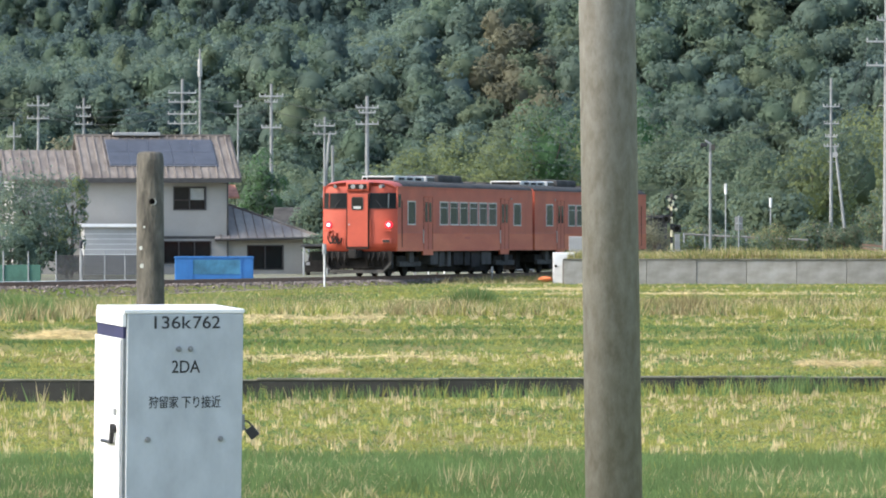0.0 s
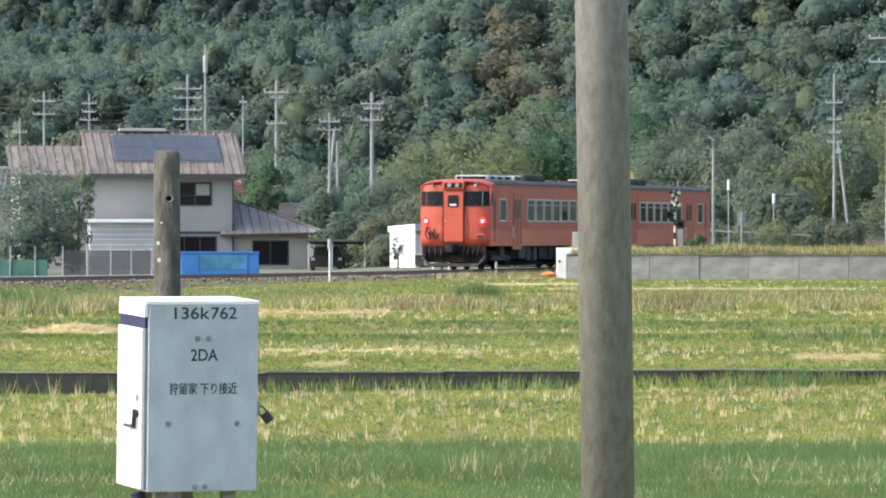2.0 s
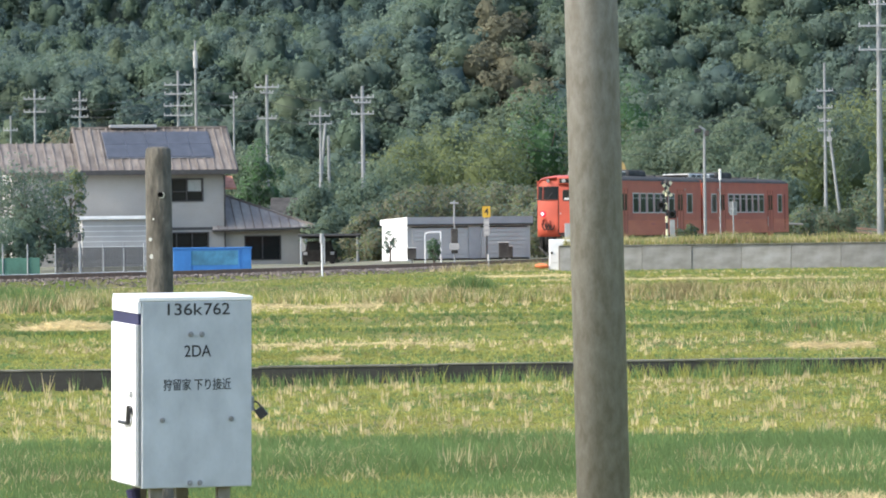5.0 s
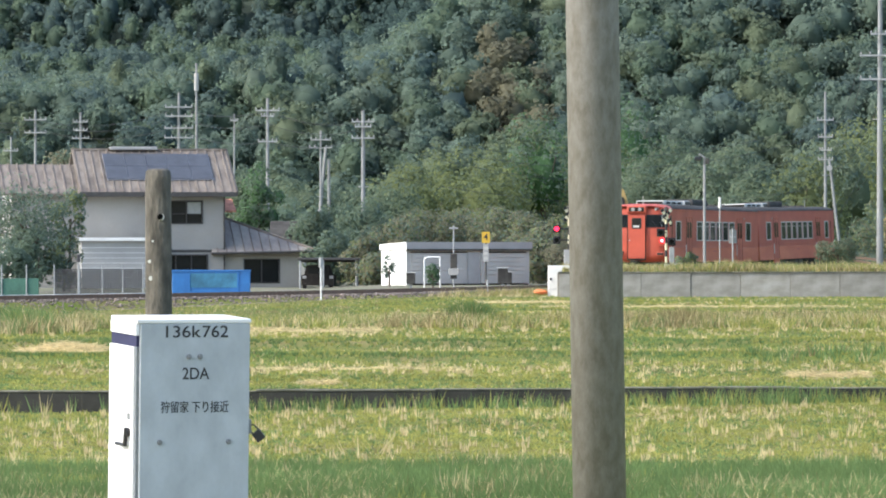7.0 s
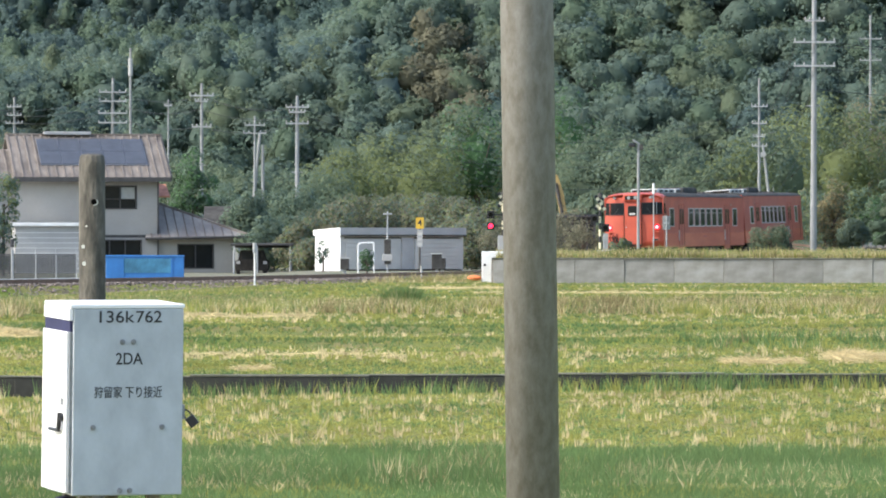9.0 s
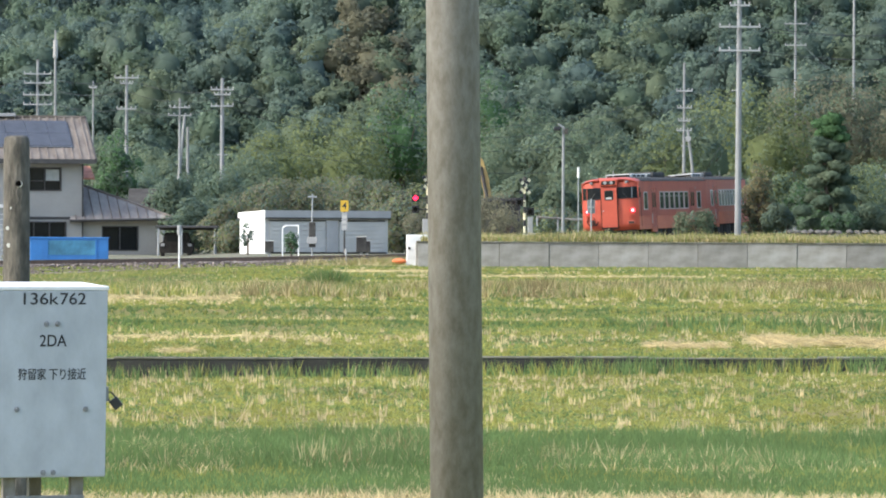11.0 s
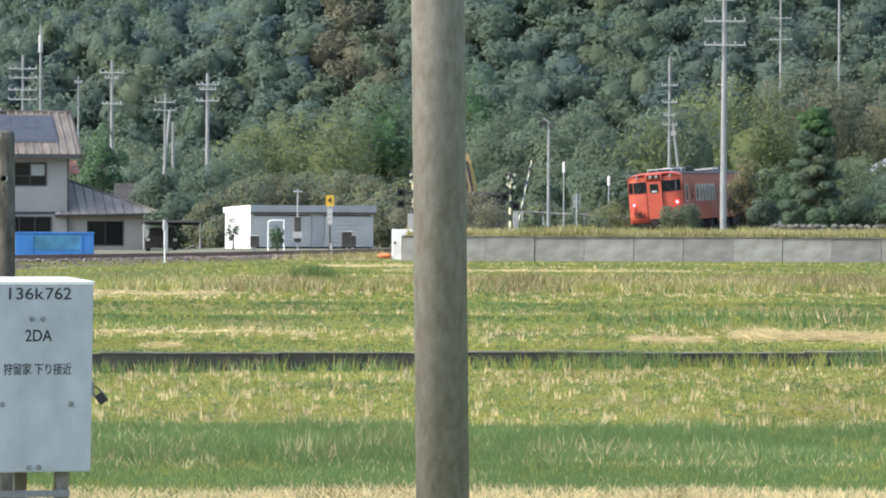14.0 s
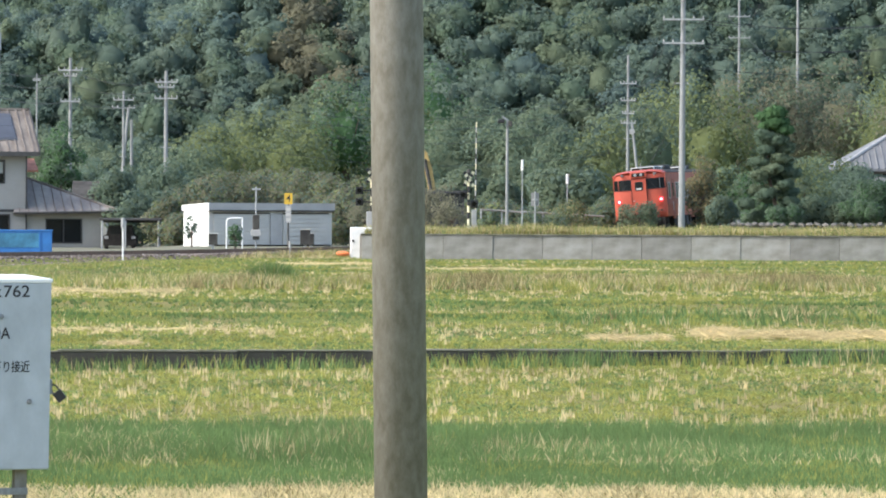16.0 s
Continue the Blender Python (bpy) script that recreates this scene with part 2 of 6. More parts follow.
def lie(x, y):
    """Height of the ground."""
    x, y = np.asarray(x, float), np.asarray(y, float)
    z = np.interp(y, [0, 73.2, 73.3, 91.5, 92.2, 93.6, 94.4, 101.5, 102.3, 104, 105, 126, 127.5, 130, 131.5, 198, 206, 216], [-0.6, -0.6, -0.37, -0.37, -0.26, -0.26, -0.34, -0.34, -0.20, -0.20, -0.29, -0.29, -0.20, -0.20, -0.24, -0.22, -0.33, -0.33])
    z = z + np.where(y < 73.25, 0.013 * np.clip(x, -6, 9) * np.clip((y - 58) / 14, 0, 1), 0)
    z = z + 0.012 * np.sin(x * 1.7 + y * 0.6) * np.sin(y * 1.1 - x * 0.4)
    d = np.full(x.shape, 1e9)
    side = np.zeros(x.shape)
    up = np.zeros(x.shape)
    flat = np.stack([x.ravel(), y.ravel()], 1)
    near = np.where((flat[:, 1] > 120) & (flat[:, 1] < 430))[0]
    if len(near):
        q = flat[near]
        best, where = np.full(len(q), 1e9), np.zeros(len(q), int)
        for c in range(0, len(LINE_XY), 40):
            dd = ((q[:, None, :] - LINE_XY[None, c:c + 40]) ** 2).sum(2)
            i = dd.argmin(1)
            v = dd[np.arange(len(q)), i]
            better = v < best
            best[better], where[better] = v[better], i[better] + c
        dflat, sflat, uflat = d.ravel(), side.ravel(), up.ravel()
        uflat[near] = 0.0085 * np.clip(where - 99.5 - 62, 0, None)
        dflat[near] = np.sqrt(best)
        j = np.clip(where, 0, len(LINE_XY) - 2)
        t = LINE_XY[j + 1] - LINE_XY[j]
        r = q - LINE_XY[where]
        sflat[near] = t[:, 0] * r[:, 1] - t[:, 1] * r[:, 0]          # over 0: beyond the line
        d, side, up = dflat.reshape(x.shape), sflat.reshape(x.shape), uflat.reshape(x.shape)
    z = np.where((y > 129) & (y < 330), z - 0.34 * np.clip((0.5 - x) / 13, 0, 1.2) * np.clip((y - 129) / 12, 0, 1), z)
    beyond = (side > 0) & (d < 1e8) | (y > 430)
    z = np.where(beyond, -0.22 - 0.24 * np.clip((-2.5 - x) / 4, 0, 1) * np.clip((440 - y) / 40, 0, 1), z)
    bank = np.clip(up - 0.19 - (d - 1.6) * 0.42, -0.75, up - 0.19)
    z = np.where(d < 40, np.maximum(z, bank), z)
    z = np.where(d < 1.7, up - 0.2, z)
    # the terrace held up by the concrete wall
    terrace = (x > 4.6) & (y > 215.3) & (side < 0) & (d > 3.0)
    z = np.where(terrace, np.minimum(0.66, 0.66 - np.clip(4.6 - d, 0, 3) * 0.5), z)
    return z + np.where(y > 540, hill(x, y), 0)


def ground():
    xs = np.concatenate([np.linspace(-2500, -130, 12), np.arange(-110, -34, 4), np.sort(np.append(np.arange(-32, 62, 0.7), [4.52, 4.68])), np.arange(62, 150, 4), np.linspace(170, 2500, 12)])
    ys = np.concatenate([[-2500, -500, -60, -10], np.arange(5, 73, 1.0), [73.2, 73.3], np.arange(74, 212, 0.75), np.arange(212, 215.1, 0.5), [215.1, 215.25, 215.32], np.arange(215.9, 340, 0.7), np.arange(341, 560, 6), np.arange(562, 960, 8), [1100, 1600, 2600, 4200]])
    gx, gy = np.meshgrid(xs, ys)
    gz = lie(gx, gy)
    nx, ny = len(xs), len(ys)
    i = (np.arange(ny - 1)[:, None] * nx + np.arange(nx - 1)[None, :]).ravel()
    tris = np.concatenate([np.stack([i, i + 1, i + nx + 1], 1), np.stack([i, i + nx + 1, i + nx], 1)])
    wood = gy.ravel()[tris].min(1) > 540
    line_y = np.interp(gx.ravel(), LINE_XY[:170, 0], LINE_XY[:170, 1])
    yard = ((gy.ravel() > line_y) & (gy.ravel() < 345))[tris].all(1)
    ob = from_arrays("ground", np.stack([gx.ravel(), gy.ravel(), gz.ravel()], 1), tris, [M["soil"], M["forest_floor"], M["gravel"]], np.where(wood, 1, np.where(yard, 2, 0)))
    tagged(ob, "stubble fields in low terraces, earth under weeds and wooded slopes", "ground", kind="structure")


ground()


# ---- woods ----
def leaf_cloud(rng, centres, radii, count, size, flat=1.0, heart=None):
    """Leaf sprays on the skins of many small clumps: triangles, as (n, 3, 3)."""
    pick = rng.integers(0, len(centres), count)
    d = rng.normal(size=(count, 3))
    d[:, 2] += 0.35
    d /= np.linalg.norm(d, axis=1)[:, None]
    p = centres[pick] + d * radii[pick][:, None] * rng.uniform(0.75, 1.08, count)[:, None] * np.array([1, 1, flat])
    n = d + rng.normal(scale=0.32, size=(count, 3))
    n /= np.linalg.norm(n, axis=1)[:, None]
    a = np.cross(n, rng.normal(size=(count, 3)))
    a /= np.linalg.norm(a, axis=1)[:, None] + 1e-9
    b = np.cross(n, a)
    s = size * rng.uniform(0.6, 1.4, count)[:, None]
    if heart is not None:
        out = p - heart
        out /= np.linalg.norm(out, axis=1)[:, None] + 1e-9
        d = 0.45 * d + 0.55 * out
    soft = d + 0.35 * (n - d) + 0.25 * np.stack([0 * d[:, 0], 0 * d[:, 0], 1 + 0 * d[:, 0]], 1)
    soft /= np.linalg.norm(soft, axis=1)[:, None]
    return np.stack([p + a * s, p - a * s * 0.6 + b * s * 0.8, p - a * s * 0.5 - b * s * 0.8], 1), np.repeat(soft, 3, axis=0)


def crown(rng, at, rx, rz, count, size, clumps=16, dome=True):
    """A broadleaf crown: clumps on an uneven egg, leaves on the clumps."""
    d = rng.normal(size=(clumps, 3))
    d[:, 2] = np.abs(d[:, 2]) * 0.9 - 0.25 if dome else d[:, 2] * 0.9
    d /= np.linalg.norm(d, axis=1)[:, None]
    c = np.array(at) + d * np.array([rx, rx, rz]) * rng.uniform(0.45, 0.85, clumps)[:, None]
    return leaf_cloud(rng, c, rx * rng.uniform(0.28, 0.5, clumps), count, size, 1.0, np.array(at) if not dome else None)


def ico():
    bm = bmesh.new()
    bmesh.ops.create_icosphere(bm, subdivisions=2, radius=1.0)
    v, f = np.array([p.co[:] for p in bm.verts]), np.array([[q.index for q in g.verts] for g in bm.faces])
    bm.free()
    return v, f


ICO = ico()


def crown_core(rng, at, rx, rz):
    """A core added inside a crown to keep its gaps light: an uneven egg under the sprays."""
    v, f = ICO
    lump = 1 + 0.16 * np.sin(v @ rng.normal(scale=3.0, size=3) + rng.uniform(0, 6)) + rng.normal(scale=0.06, size=len(v))
    p = np.array(at) + v * lump[:, None] * np.array([rx, rx, rz])
    return p[f], v[f].reshape(-1, 3)


def forest():
    rng = np.random.default_rng(5)
    tris, index, normals = [], [], []
    for row, y in enumerate(np.arange(562, 780, 2.85)):
        half = 0.092 * y + 8
        for x in np.arange(-half, half + 34, 2.9):
            px, py = x + rng.uniform(-1.5, 1.5), y + rng.uniform(-1.5, 1.5)
            z = float(hill(np.array(px), np.array(py)))
            if z > 0.052 * py + 4 or z < 0.3:
                continue
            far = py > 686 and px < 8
            r = rng.uniform(1.7, 3.0)
            h = rng.uniform(2.2, 4.0)
            blotch = noise.noise((px * 0.045, py * 0.03, 2.0)) + 0.5 * noise.noise((px * 0.13, py * 0.1, 7.0))
            autumn = ((px - 7.8) / 4.6) ** 2 + ((py - 588) / 9.5) ** 2
            # the haze-tinted kinds 0 and 2 go over the slopes here
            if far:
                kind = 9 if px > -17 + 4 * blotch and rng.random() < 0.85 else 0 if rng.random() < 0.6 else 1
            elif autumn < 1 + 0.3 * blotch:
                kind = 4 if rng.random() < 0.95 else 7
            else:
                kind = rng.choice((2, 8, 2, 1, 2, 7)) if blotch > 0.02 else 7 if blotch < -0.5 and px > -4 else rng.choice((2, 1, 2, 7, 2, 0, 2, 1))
            slim = far or rng.random() < 0.05
            if slim:
                r, h = r * 0.72, h * 1.35
            rz = r * (2.0 if slim else 0.95)
            t, soft = crown(rng, (px, py, z + h), r, rz, int(rng.integers(390, 470)), 0.25, 22, False)
            c, cn = crown_core(rng, (px, py, z + h), r * 0.62, rz * 0.62)
            tris += [t, c]
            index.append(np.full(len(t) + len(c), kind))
            normals += [soft, cn]
    tris, index = np.concatenate(tris), np.concatenate(index)
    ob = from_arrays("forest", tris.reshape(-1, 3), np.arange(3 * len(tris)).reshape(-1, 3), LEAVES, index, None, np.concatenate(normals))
    tagged(ob, "dense mixed forest of broadleaf trees on a hillside", "forest", kind="stuff")


forest()


# ---- the two-car train ----
def rail_car(last):
    """One diesel car; its tail end is at y = 0 on the rails, and it runs towards +y."""
    car = empty("rail_car")
    L = 20.8
    cab = 0.34 if last else 0.0
    w = 1.45
    # sides: upper and lower plating
    for sx in (-1, 1):
        bm = bmesh.new()
        box(bm, sx * (w - 0.06), sx * w, cab, L, 1.62, 3.35)
        part("side_upper", bm, M["orange_side"], car, "faded vermilion upper side plating")
        bm = bmesh.new()
        box(bm, sx * (w - 0.06), sx * (w + 0.004), cab, L, 0.98, 1.618)
        box(bm, sx * (w - 0.06), sx * (w + 0.012), cab, L, 0.95, 1.0)
        part("side_lower", bm, M["orange_low"], car, "lighter vermilion lower side plating")
        bm = block(sx * (w - 0.02), sx * (w + 0.035), cab + 0.1, L - 0.05, 3.335, 3.38)
        part("gutter", bm, M["orange_side"], car)
    # roof
    arc = [(-w, 3.355)] + [(-w * math.cos(a) ** 0.62 if math.cos(a) > 0 else 0, 3.355 + 0.275 * math.sin(a)) for a in (radians(v) for v in range(12, 90, 13))]
    arc = arc + [(0, 3.63)] + [(-x, z) for x, z in arc[::-1]]
    bm = prism(bmesh.new(), arc, cab + (0.75 if last else 0.03), L - 0.03)
    part("roof", bm, M["roof_grey"], car, "sooty grey curved roof", smooth=False)
    part("floor_pan", block(-w + 0.07, w - 0.07, 0.1 + cab, L - 0.1, 0.93, 1.05), M["under"], car)
    if last:
        bm = bmesh.new()
        rows = []
        ring = arc
        for y, dz in ((cab + 0.76, 0.0), (cab + 0.25, -0.035), (cab - 0.05, -0.11)):
            rows.append([bm.verts.new((x * (1 - max(0, 0.5 * -dz)), y - 0.28 * (1 - (x / w) ** 2) * (dz < 0), z + dz * (z - 3.25) / 0.4)) for x, z in ring])
        for a, b in zip(rows, rows[1:]):
            for i in range(len(a) - 1):
                bm.faces.new((a[i], a[i + 1], b[i + 1], b[i]))
        bm.faces.new(rows[-1])
        bmesh.ops.recalc_face_normals(bm, faces=bm.faces)
        part("roof_dome", bm, M["orange"], car, "vermilion rounded roof end")
        # end wall, bowed in plan
        def bow(x):
            return cab + 0.0 - 0.30 * (1 - (abs(x) / w) ** 4.5)
        xs = [-w, -1.38, -1.28, -1.12, -0.9, -0.6, -0.36, 0, 0.36, 0.6, 0.9, 1.12, 1.28, 1.38, w]
        bm = bmesh.new()
        lo = [bm.verts.new((x * 0.985, bow(x) + 0.02, 0.95)) for x in xs]
        mid = [bm.verts.new((x, bow(x), 1.3)) for x in xs]
        up = [bm.verts.new((x, bow(x) + 0.02, 2.55)) for x in xs]
        hi = [bm.verts.new((x * 0.985, bow(x) + 0.10, 3.37)) for x in xs]
        bk = [bm.verts.new((x * 0.985, cab + 0.06, z)) for x, z in ((-w, 0.95), (w, 0.95))]
        for a, b in ((lo, mid), (mid, up), (up, hi)):
            for i in range(len(xs) - 1):
                bm.faces.new((a[i], a[i + 1], b[i + 1], b[i]))
        bm.faces.new(lo[::-1] + [bk[0], bk[1]])
        part("end_wall", bm, M["orange"], car, "glossy vermilion cab end", smooth=True)
        for sx in (-1, 1):
            # wrap-round cab window, from the door to the corner, and on along the side
            def sheet(x0, x1, z0, z1, out, steps=5):
                bm = bmesh.new()
                a, b = [], []
                for i in range(steps + 1):
                    x = x0 + (x1 - x0) * i / steps
                    lean = lambda z: 0.0 + 0.08 * max(0, (z - 2.55) / 0.82) + 0.02 * (z > 2.4)
                    a.append(bm.verts.new((sx * x, bow(x) - out + lean(z0), z0)))
                    b.append(bm.verts.new((sx * x, bow(x) - out + lean(z1), z1)))
                for i in range(steps):
                    f = bm.faces.new((a[i], a[i + 1], b[i + 1], b[i]))
                bmesh.ops.solidify(bm, geom=bm.faces[:], thickness=0.02)
                bmesh.ops.recalc_face_normals(bm, faces=bm.faces)
                return bm
            pane = part("cab_window", sheet(0.47, 1.40, 2.58, 3.10, 0.03), M["glass"], car, "dark wrap-round cab window")
            for z0, z1 in ((2.54, 2.58), (3.10, 3.13)):
                part("window_seal", sheet(0.44, 1.43, z0, z1, 0.035), M["black"], pane)
            part("window_seal", sheet(0.43, 0.47, 2.55, 3.13, 0.035, 1), M["black"], pane)
            part("window_post", sheet(1.13, 1.17, 2.56, 3.12, 0.045, 1), M["silver" if sx > 0 else "orange"], pane)
            part("wiper", tube((sx * 0.95, bow(0.95) - 0.05, 2.55), (sx * 0.70, bow(0.7) - 0.03, 2.86), 0.012), M["black"], pane)
            part("corner_window", block(sx * (w - 0.03), sx * (w + 0.012), cab + 0.06, cab + 0.42, 2.58, 3.08), M["glass"], car)
            lx = sx * 1.165
            lamp = part("tail_lamp", tube((lx, bow(1.165) - 0.06, 1.94), (lx, bow(1.165) + 0.12, 1.94), 0.130, sides=20), M["tail_rim"], car, "round red tail lamp, lit")
            part("lens", tube((lx, bow(1.165) - 0.08, 1.94), (lx, bow(1.165) - 0.05, 1.94), 0.066, sides=20), M["tail"], lamp)
            part("roof_horn", tube((sx * 0.95, bow(0.9) + 0.15, 3.40), (sx * 0.88, bow(0.9) - 0.08, 3.36), 0.05, 0.07, 10), M["silver"], car, "small bright roof lamp")
            part("hand_rail", tube((sx * 0.50, bow(0.5) - 0.07, 1.15), (sx * 0.50, bow(0.5) - 0.07, 2.2), 0.014), M["orange"], car)
            if sx < 0:
                for i in range(3):
                    x = -1.02 - 0.15 * (i - 1)
                    part("socket", block(x - 0.05, x + 0.05, bow(1) - 0.10, bow(1) + 0.05, 1.50 - 0.04 * (i % 2), 1.66 - 0.05 * (i % 2), 0.02), M["orange_side"], car)
                    bm = bmesh.new()
                    pts = [(x, 1.52), (x + 0.03, 1.36), (x + 0.12, 1.24), (x + 0.22, 1.30), (x + 0.25, 1.46)]
                    for (a0, c0), (a1, c1) in zip(pts, pts[1:]):
                        rod(bm, (a0, bow(1) - 0.12, c0), (a1, bow(1) - 0.12, c1), 0.028)
                    part("jumper_cable", bm, M["under"], car, "black looped coupling cable")
            else:
                part("socket_box", block(0.90, 1.26, bow(1.1) - 0.06, bow(1.1) + 0.05, 1.24, 1.42, 0.015), M["orange_side"], car)
                part("socket_row", block(0.94, 1.22, bow(1.1) - 0.075, bow(1.1) - 0.05, 1.28, 1.38), M["under"], car)
            part("lamp_step", block(sx * 1.0, sx * 1.3, bow(1.1) - 0.10, bow(1.1) + 0.02, 1.70, 1.73), M["orange"], car)
        # gangway door in the middle
        bm = block(-0.40, 0.40, -0.045, 0.02, 1.12, 3.08, 0.012)
        door = part("gangway_door", bm, M["orange"], car, "vermilion end door with a small window")
        part("door_window", block(-0.20, 0.20, -0.055, -0.03, 2.52, 2.95, 0.0), M["glass"], door)
        for x0, x1, z0, z1 in ((-0.23, -0.20, 2.53, 2.94), (0.20, 0.23, 2.53, 2.94), (-0.20, 0.20, 2.95, 2.98), (-0.20, 0.20, 2.49, 2.52)):
            part("window_seal", block(x0, x1, -0.062, -0.03, z0, z1), M["black"], door)
        part("blind", block(-0.15, 0.13, -0.0585, -0.054, 2.54, 2.63), M["cooler"], door, "pale shelf behind the glass")
        for x in (-0.42, 0.42):
            part("door_seal", block(x - 0.010, x + 0.010, -0.055, 0.02, 1.08, 3.1), M["under"], door)
        part("handle", tube((-0.32, -0.09, 1.95), (-0.32, -0.05, 1.95), 0.03), M["silver"], door)
        part("tread_plate", block(-0.42, 0.42, -0.12, 0.05, 1.04, 1.10), M["under"], car)
        # headlamp box over the door
        bm = block(-0.46, 0.46, -0.06, 0.4, 3.20, 3.53, 0.06)
        head = part("headlamp_box", bm, M["orange"], car, "vermilion headlamp box, lamps unlit")
        part("lamp_panel", block(-0.36, 0.36, -0.07, -0.05, 3.27, 3.46, 0.0), M["under"], head)
        for x in (-0.16, 0.16):
            part("headlamp", tube((x, -0.10, 3.365), (x, -0.06, 3.365), 0.085, sides=16), M["lamp_off"], head)
        # buffer beam, coupler, pipes, skirt
        part("underframe_end", block(-1.22, 1.22, 0.32, 0.6, 0.30, 0.94, 0.02), M["under"], car)
        part("buffer_beam", block(-1.28, 1.28, 0.10, 0.3, 0.70, 0.95), M["under"], car)
        bm = block(-0.16, 0.16, -0.42, 0.2, 0.72, 1.0, 0.04)
        box(bm, -0.22, 0.10, -0.55, -0.35, 0.68, 1.02, 0.05)
        part("coupler", bm, M["under"], car, "grimy automatic coupler")
        for x in (-1.0, -0.75, -0.5, 0.45, 0.62, 0.85, 1.05):
            bm = tube((x, 0.1, 0.92), (x * 0.96, -0.16, 0.62), 0.03)
            part("brake_hose", rod(bm, (x * 0.96, -0.16, 0.62), (x * 0.9, 0.06, 0.42), 0.03), M["under"], car)
        bm = bmesh.new()
        prism(bm, [(-1.30, 0.58), (-1.02, 0.26), (1.02, 0.26), (1.30, 0.58), (1.30, 0.46), (0.98, 0.13), (-0.98, 0.13), (-1.30, 0.46)], -0.1, 0.1)
        part("rail_guard", bm, M["under_grey"], car, "dull grey rail guard")
        for sx in (-1, 1):
            part("step_iron", block(sx * 1.16, sx * 1.3, 0.05, 0.25, 0.35, 0.95), M["under"], car)
        part("aerial", tube((0.1, 0.9, 3.55), (0.1, 0.9, 3.98), 0.025, 0.012), M["silver"], car)
    else:
        part("end_wall", block(-w + 0.06, w - 0.06, 0.0, 0.08, 0.95, 3.45), M["orange_side"], car)
        part("gangway", block(-0.5, 0.5, -0.42, 0.0, 1.1, 3.0), M["under"], car, "black folding gangway")
        part("aerial", tube((0.1, L - 0.9, 3.55), (0.1, L - 0.9, 3.98), 0.025, 0.012), M["silver"], car)
    part("end_wall", block(-w + 0.06, w - 0.06, L - 0.08, L, 0.95, 3.45), M["orange_side"], car)
    # windows and doors down both sides
    def side_pane(sx, u0, u1, z0=1.98, z1=2.80, bars=0):
        f = part("side_window", block(sx * w, sx * (w + 0.012), u0, u1, z0, z1), M["glass"], car, "dark side window in an aluminium frame")
        for a, b, c, d in ((u0 - 0.05, u1 + 0.05, z0 - 0.05, z0), (u0 - 0.05, u1 + 0.05, z1, z1 + 0.05), (u0 - 0.05, u0, z0, z1), (u1, u1 + 0.05, z0, z1)):
            part("frame", block(sx * w, sx * (w + 0.03), a, b, c, d), M["alu"], f)
        if bars:
            part("transom", block(sx * w, sx * (w + 0.024), u0, u1, 2.60, 2.62), M["alu"], f)
    def side_door(sx, u0):
        d = part("passenger_door", block(sx * w, sx * (w + 0.006), u0 + 0.04, u0 + 1.26, 1.02, 2.96), M["orange_side"], car, "double sliding door with narrow windows")
        for u in (u0 + 0.20, u0 + 0.78):
            part("door_window", block(sx * w, sx * (w + 0.014), u, u + 0.32, 2.06, 2.80), M["glass"], d)
        for u in (u0, u0 + 0.63, u0 + 1.27):
            part("door_gap", block(sx * w, sx * (w + 0.010), u, u + 0.035, 1.0, 3.0), M["under"], d)
        part("door_step", block(sx * (w - 0.06), sx * (w + 0.004), u0 - 0.05, u0 + 1.35, 0.80, 0.948), M["orange_low"], d)
        part("grab_rail", tube((sx * (w + 0.03), u0 - 0.12, 1.25), (sx * (w + 0.03), u0 - 0.12, 1.75), 0.022), M["alu"], d)
        part("door_rail", block(sx * w, sx * (w + 0.03), u0, u0 + 1.3, 2.99, 3.03), M["orange_low"], d)
    for sx in (-1, 1):
        ends = (lambda u0, u1: (u0, u1)) if last else (lambda u0, u1: (L - u1, L - u0))
        a, b = ends(0.9, 0.99)
        part("cab_door_gap", block(sx * w, sx * (w + 0.01), a, b, 1.1, 2.85), M["under"], car)
        a, b = ends(1.75, 2.75)
        side_pane(sx, a, b)
        side_door(sx, ends(4.0, 5.3)[0])
        for i in range(6):
            a, b = ends(6.35 + 1.48 * i, 6.35 + 1.48 * i + 1.12)
            side_pane(sx, a, b, bars=1)
        side_door(sx, ends(15.6, 16.9)[0])
        a, b = ends(17.7, 18.8)
        side_pane(sx, a, b)
        part("side_lamp", block(sx * w, sx * (w + 0.03), *ends(17.2, 17.32), 2.98, 3.06), M["silver"], car)
        part("number_plate", block(sx * w, sx * (w + 0.006), *ends(10.0, 10.9), 1.40, 1.50), M["orange"], car)
    # roof gear
    y0 = 2.8 if last else 0.9
    cooler = part("roof_cooler", block(-0.66, 0.66, y0, y0 + 4.2, 3.58, 3.80, 0.06), M["cooler"], car, "bright roof air-conditioner cover")
    part("cooler_grille", block(-0.60, 0.60, y0 - 0.012, y0 + 0.1, 3.64, 3.75), M["under"], cooler)
    for i in range(3):
        part("cooler_grille", block(0.661, 0.672, y0 + 0.5 + 1.2 * i, y0 + 1.3 + 1.2 * i, 3.65, 3.74), M["under"], cooler)
        part("cooler_grille", block(-0.672, -0.661, y0 + 0.5 + 1.2 * i, y0 + 1.3 + 1.2 * i, 3.65, 3.74), M["under"], cooler)
    unit = part("roof_unit", block(-0.66, 0.66, y0 + 4.5, y0 + 5.7, 3.58, 3.82, 0.05), M["cooler"], car, "silver-topped roof unit with dark openings")
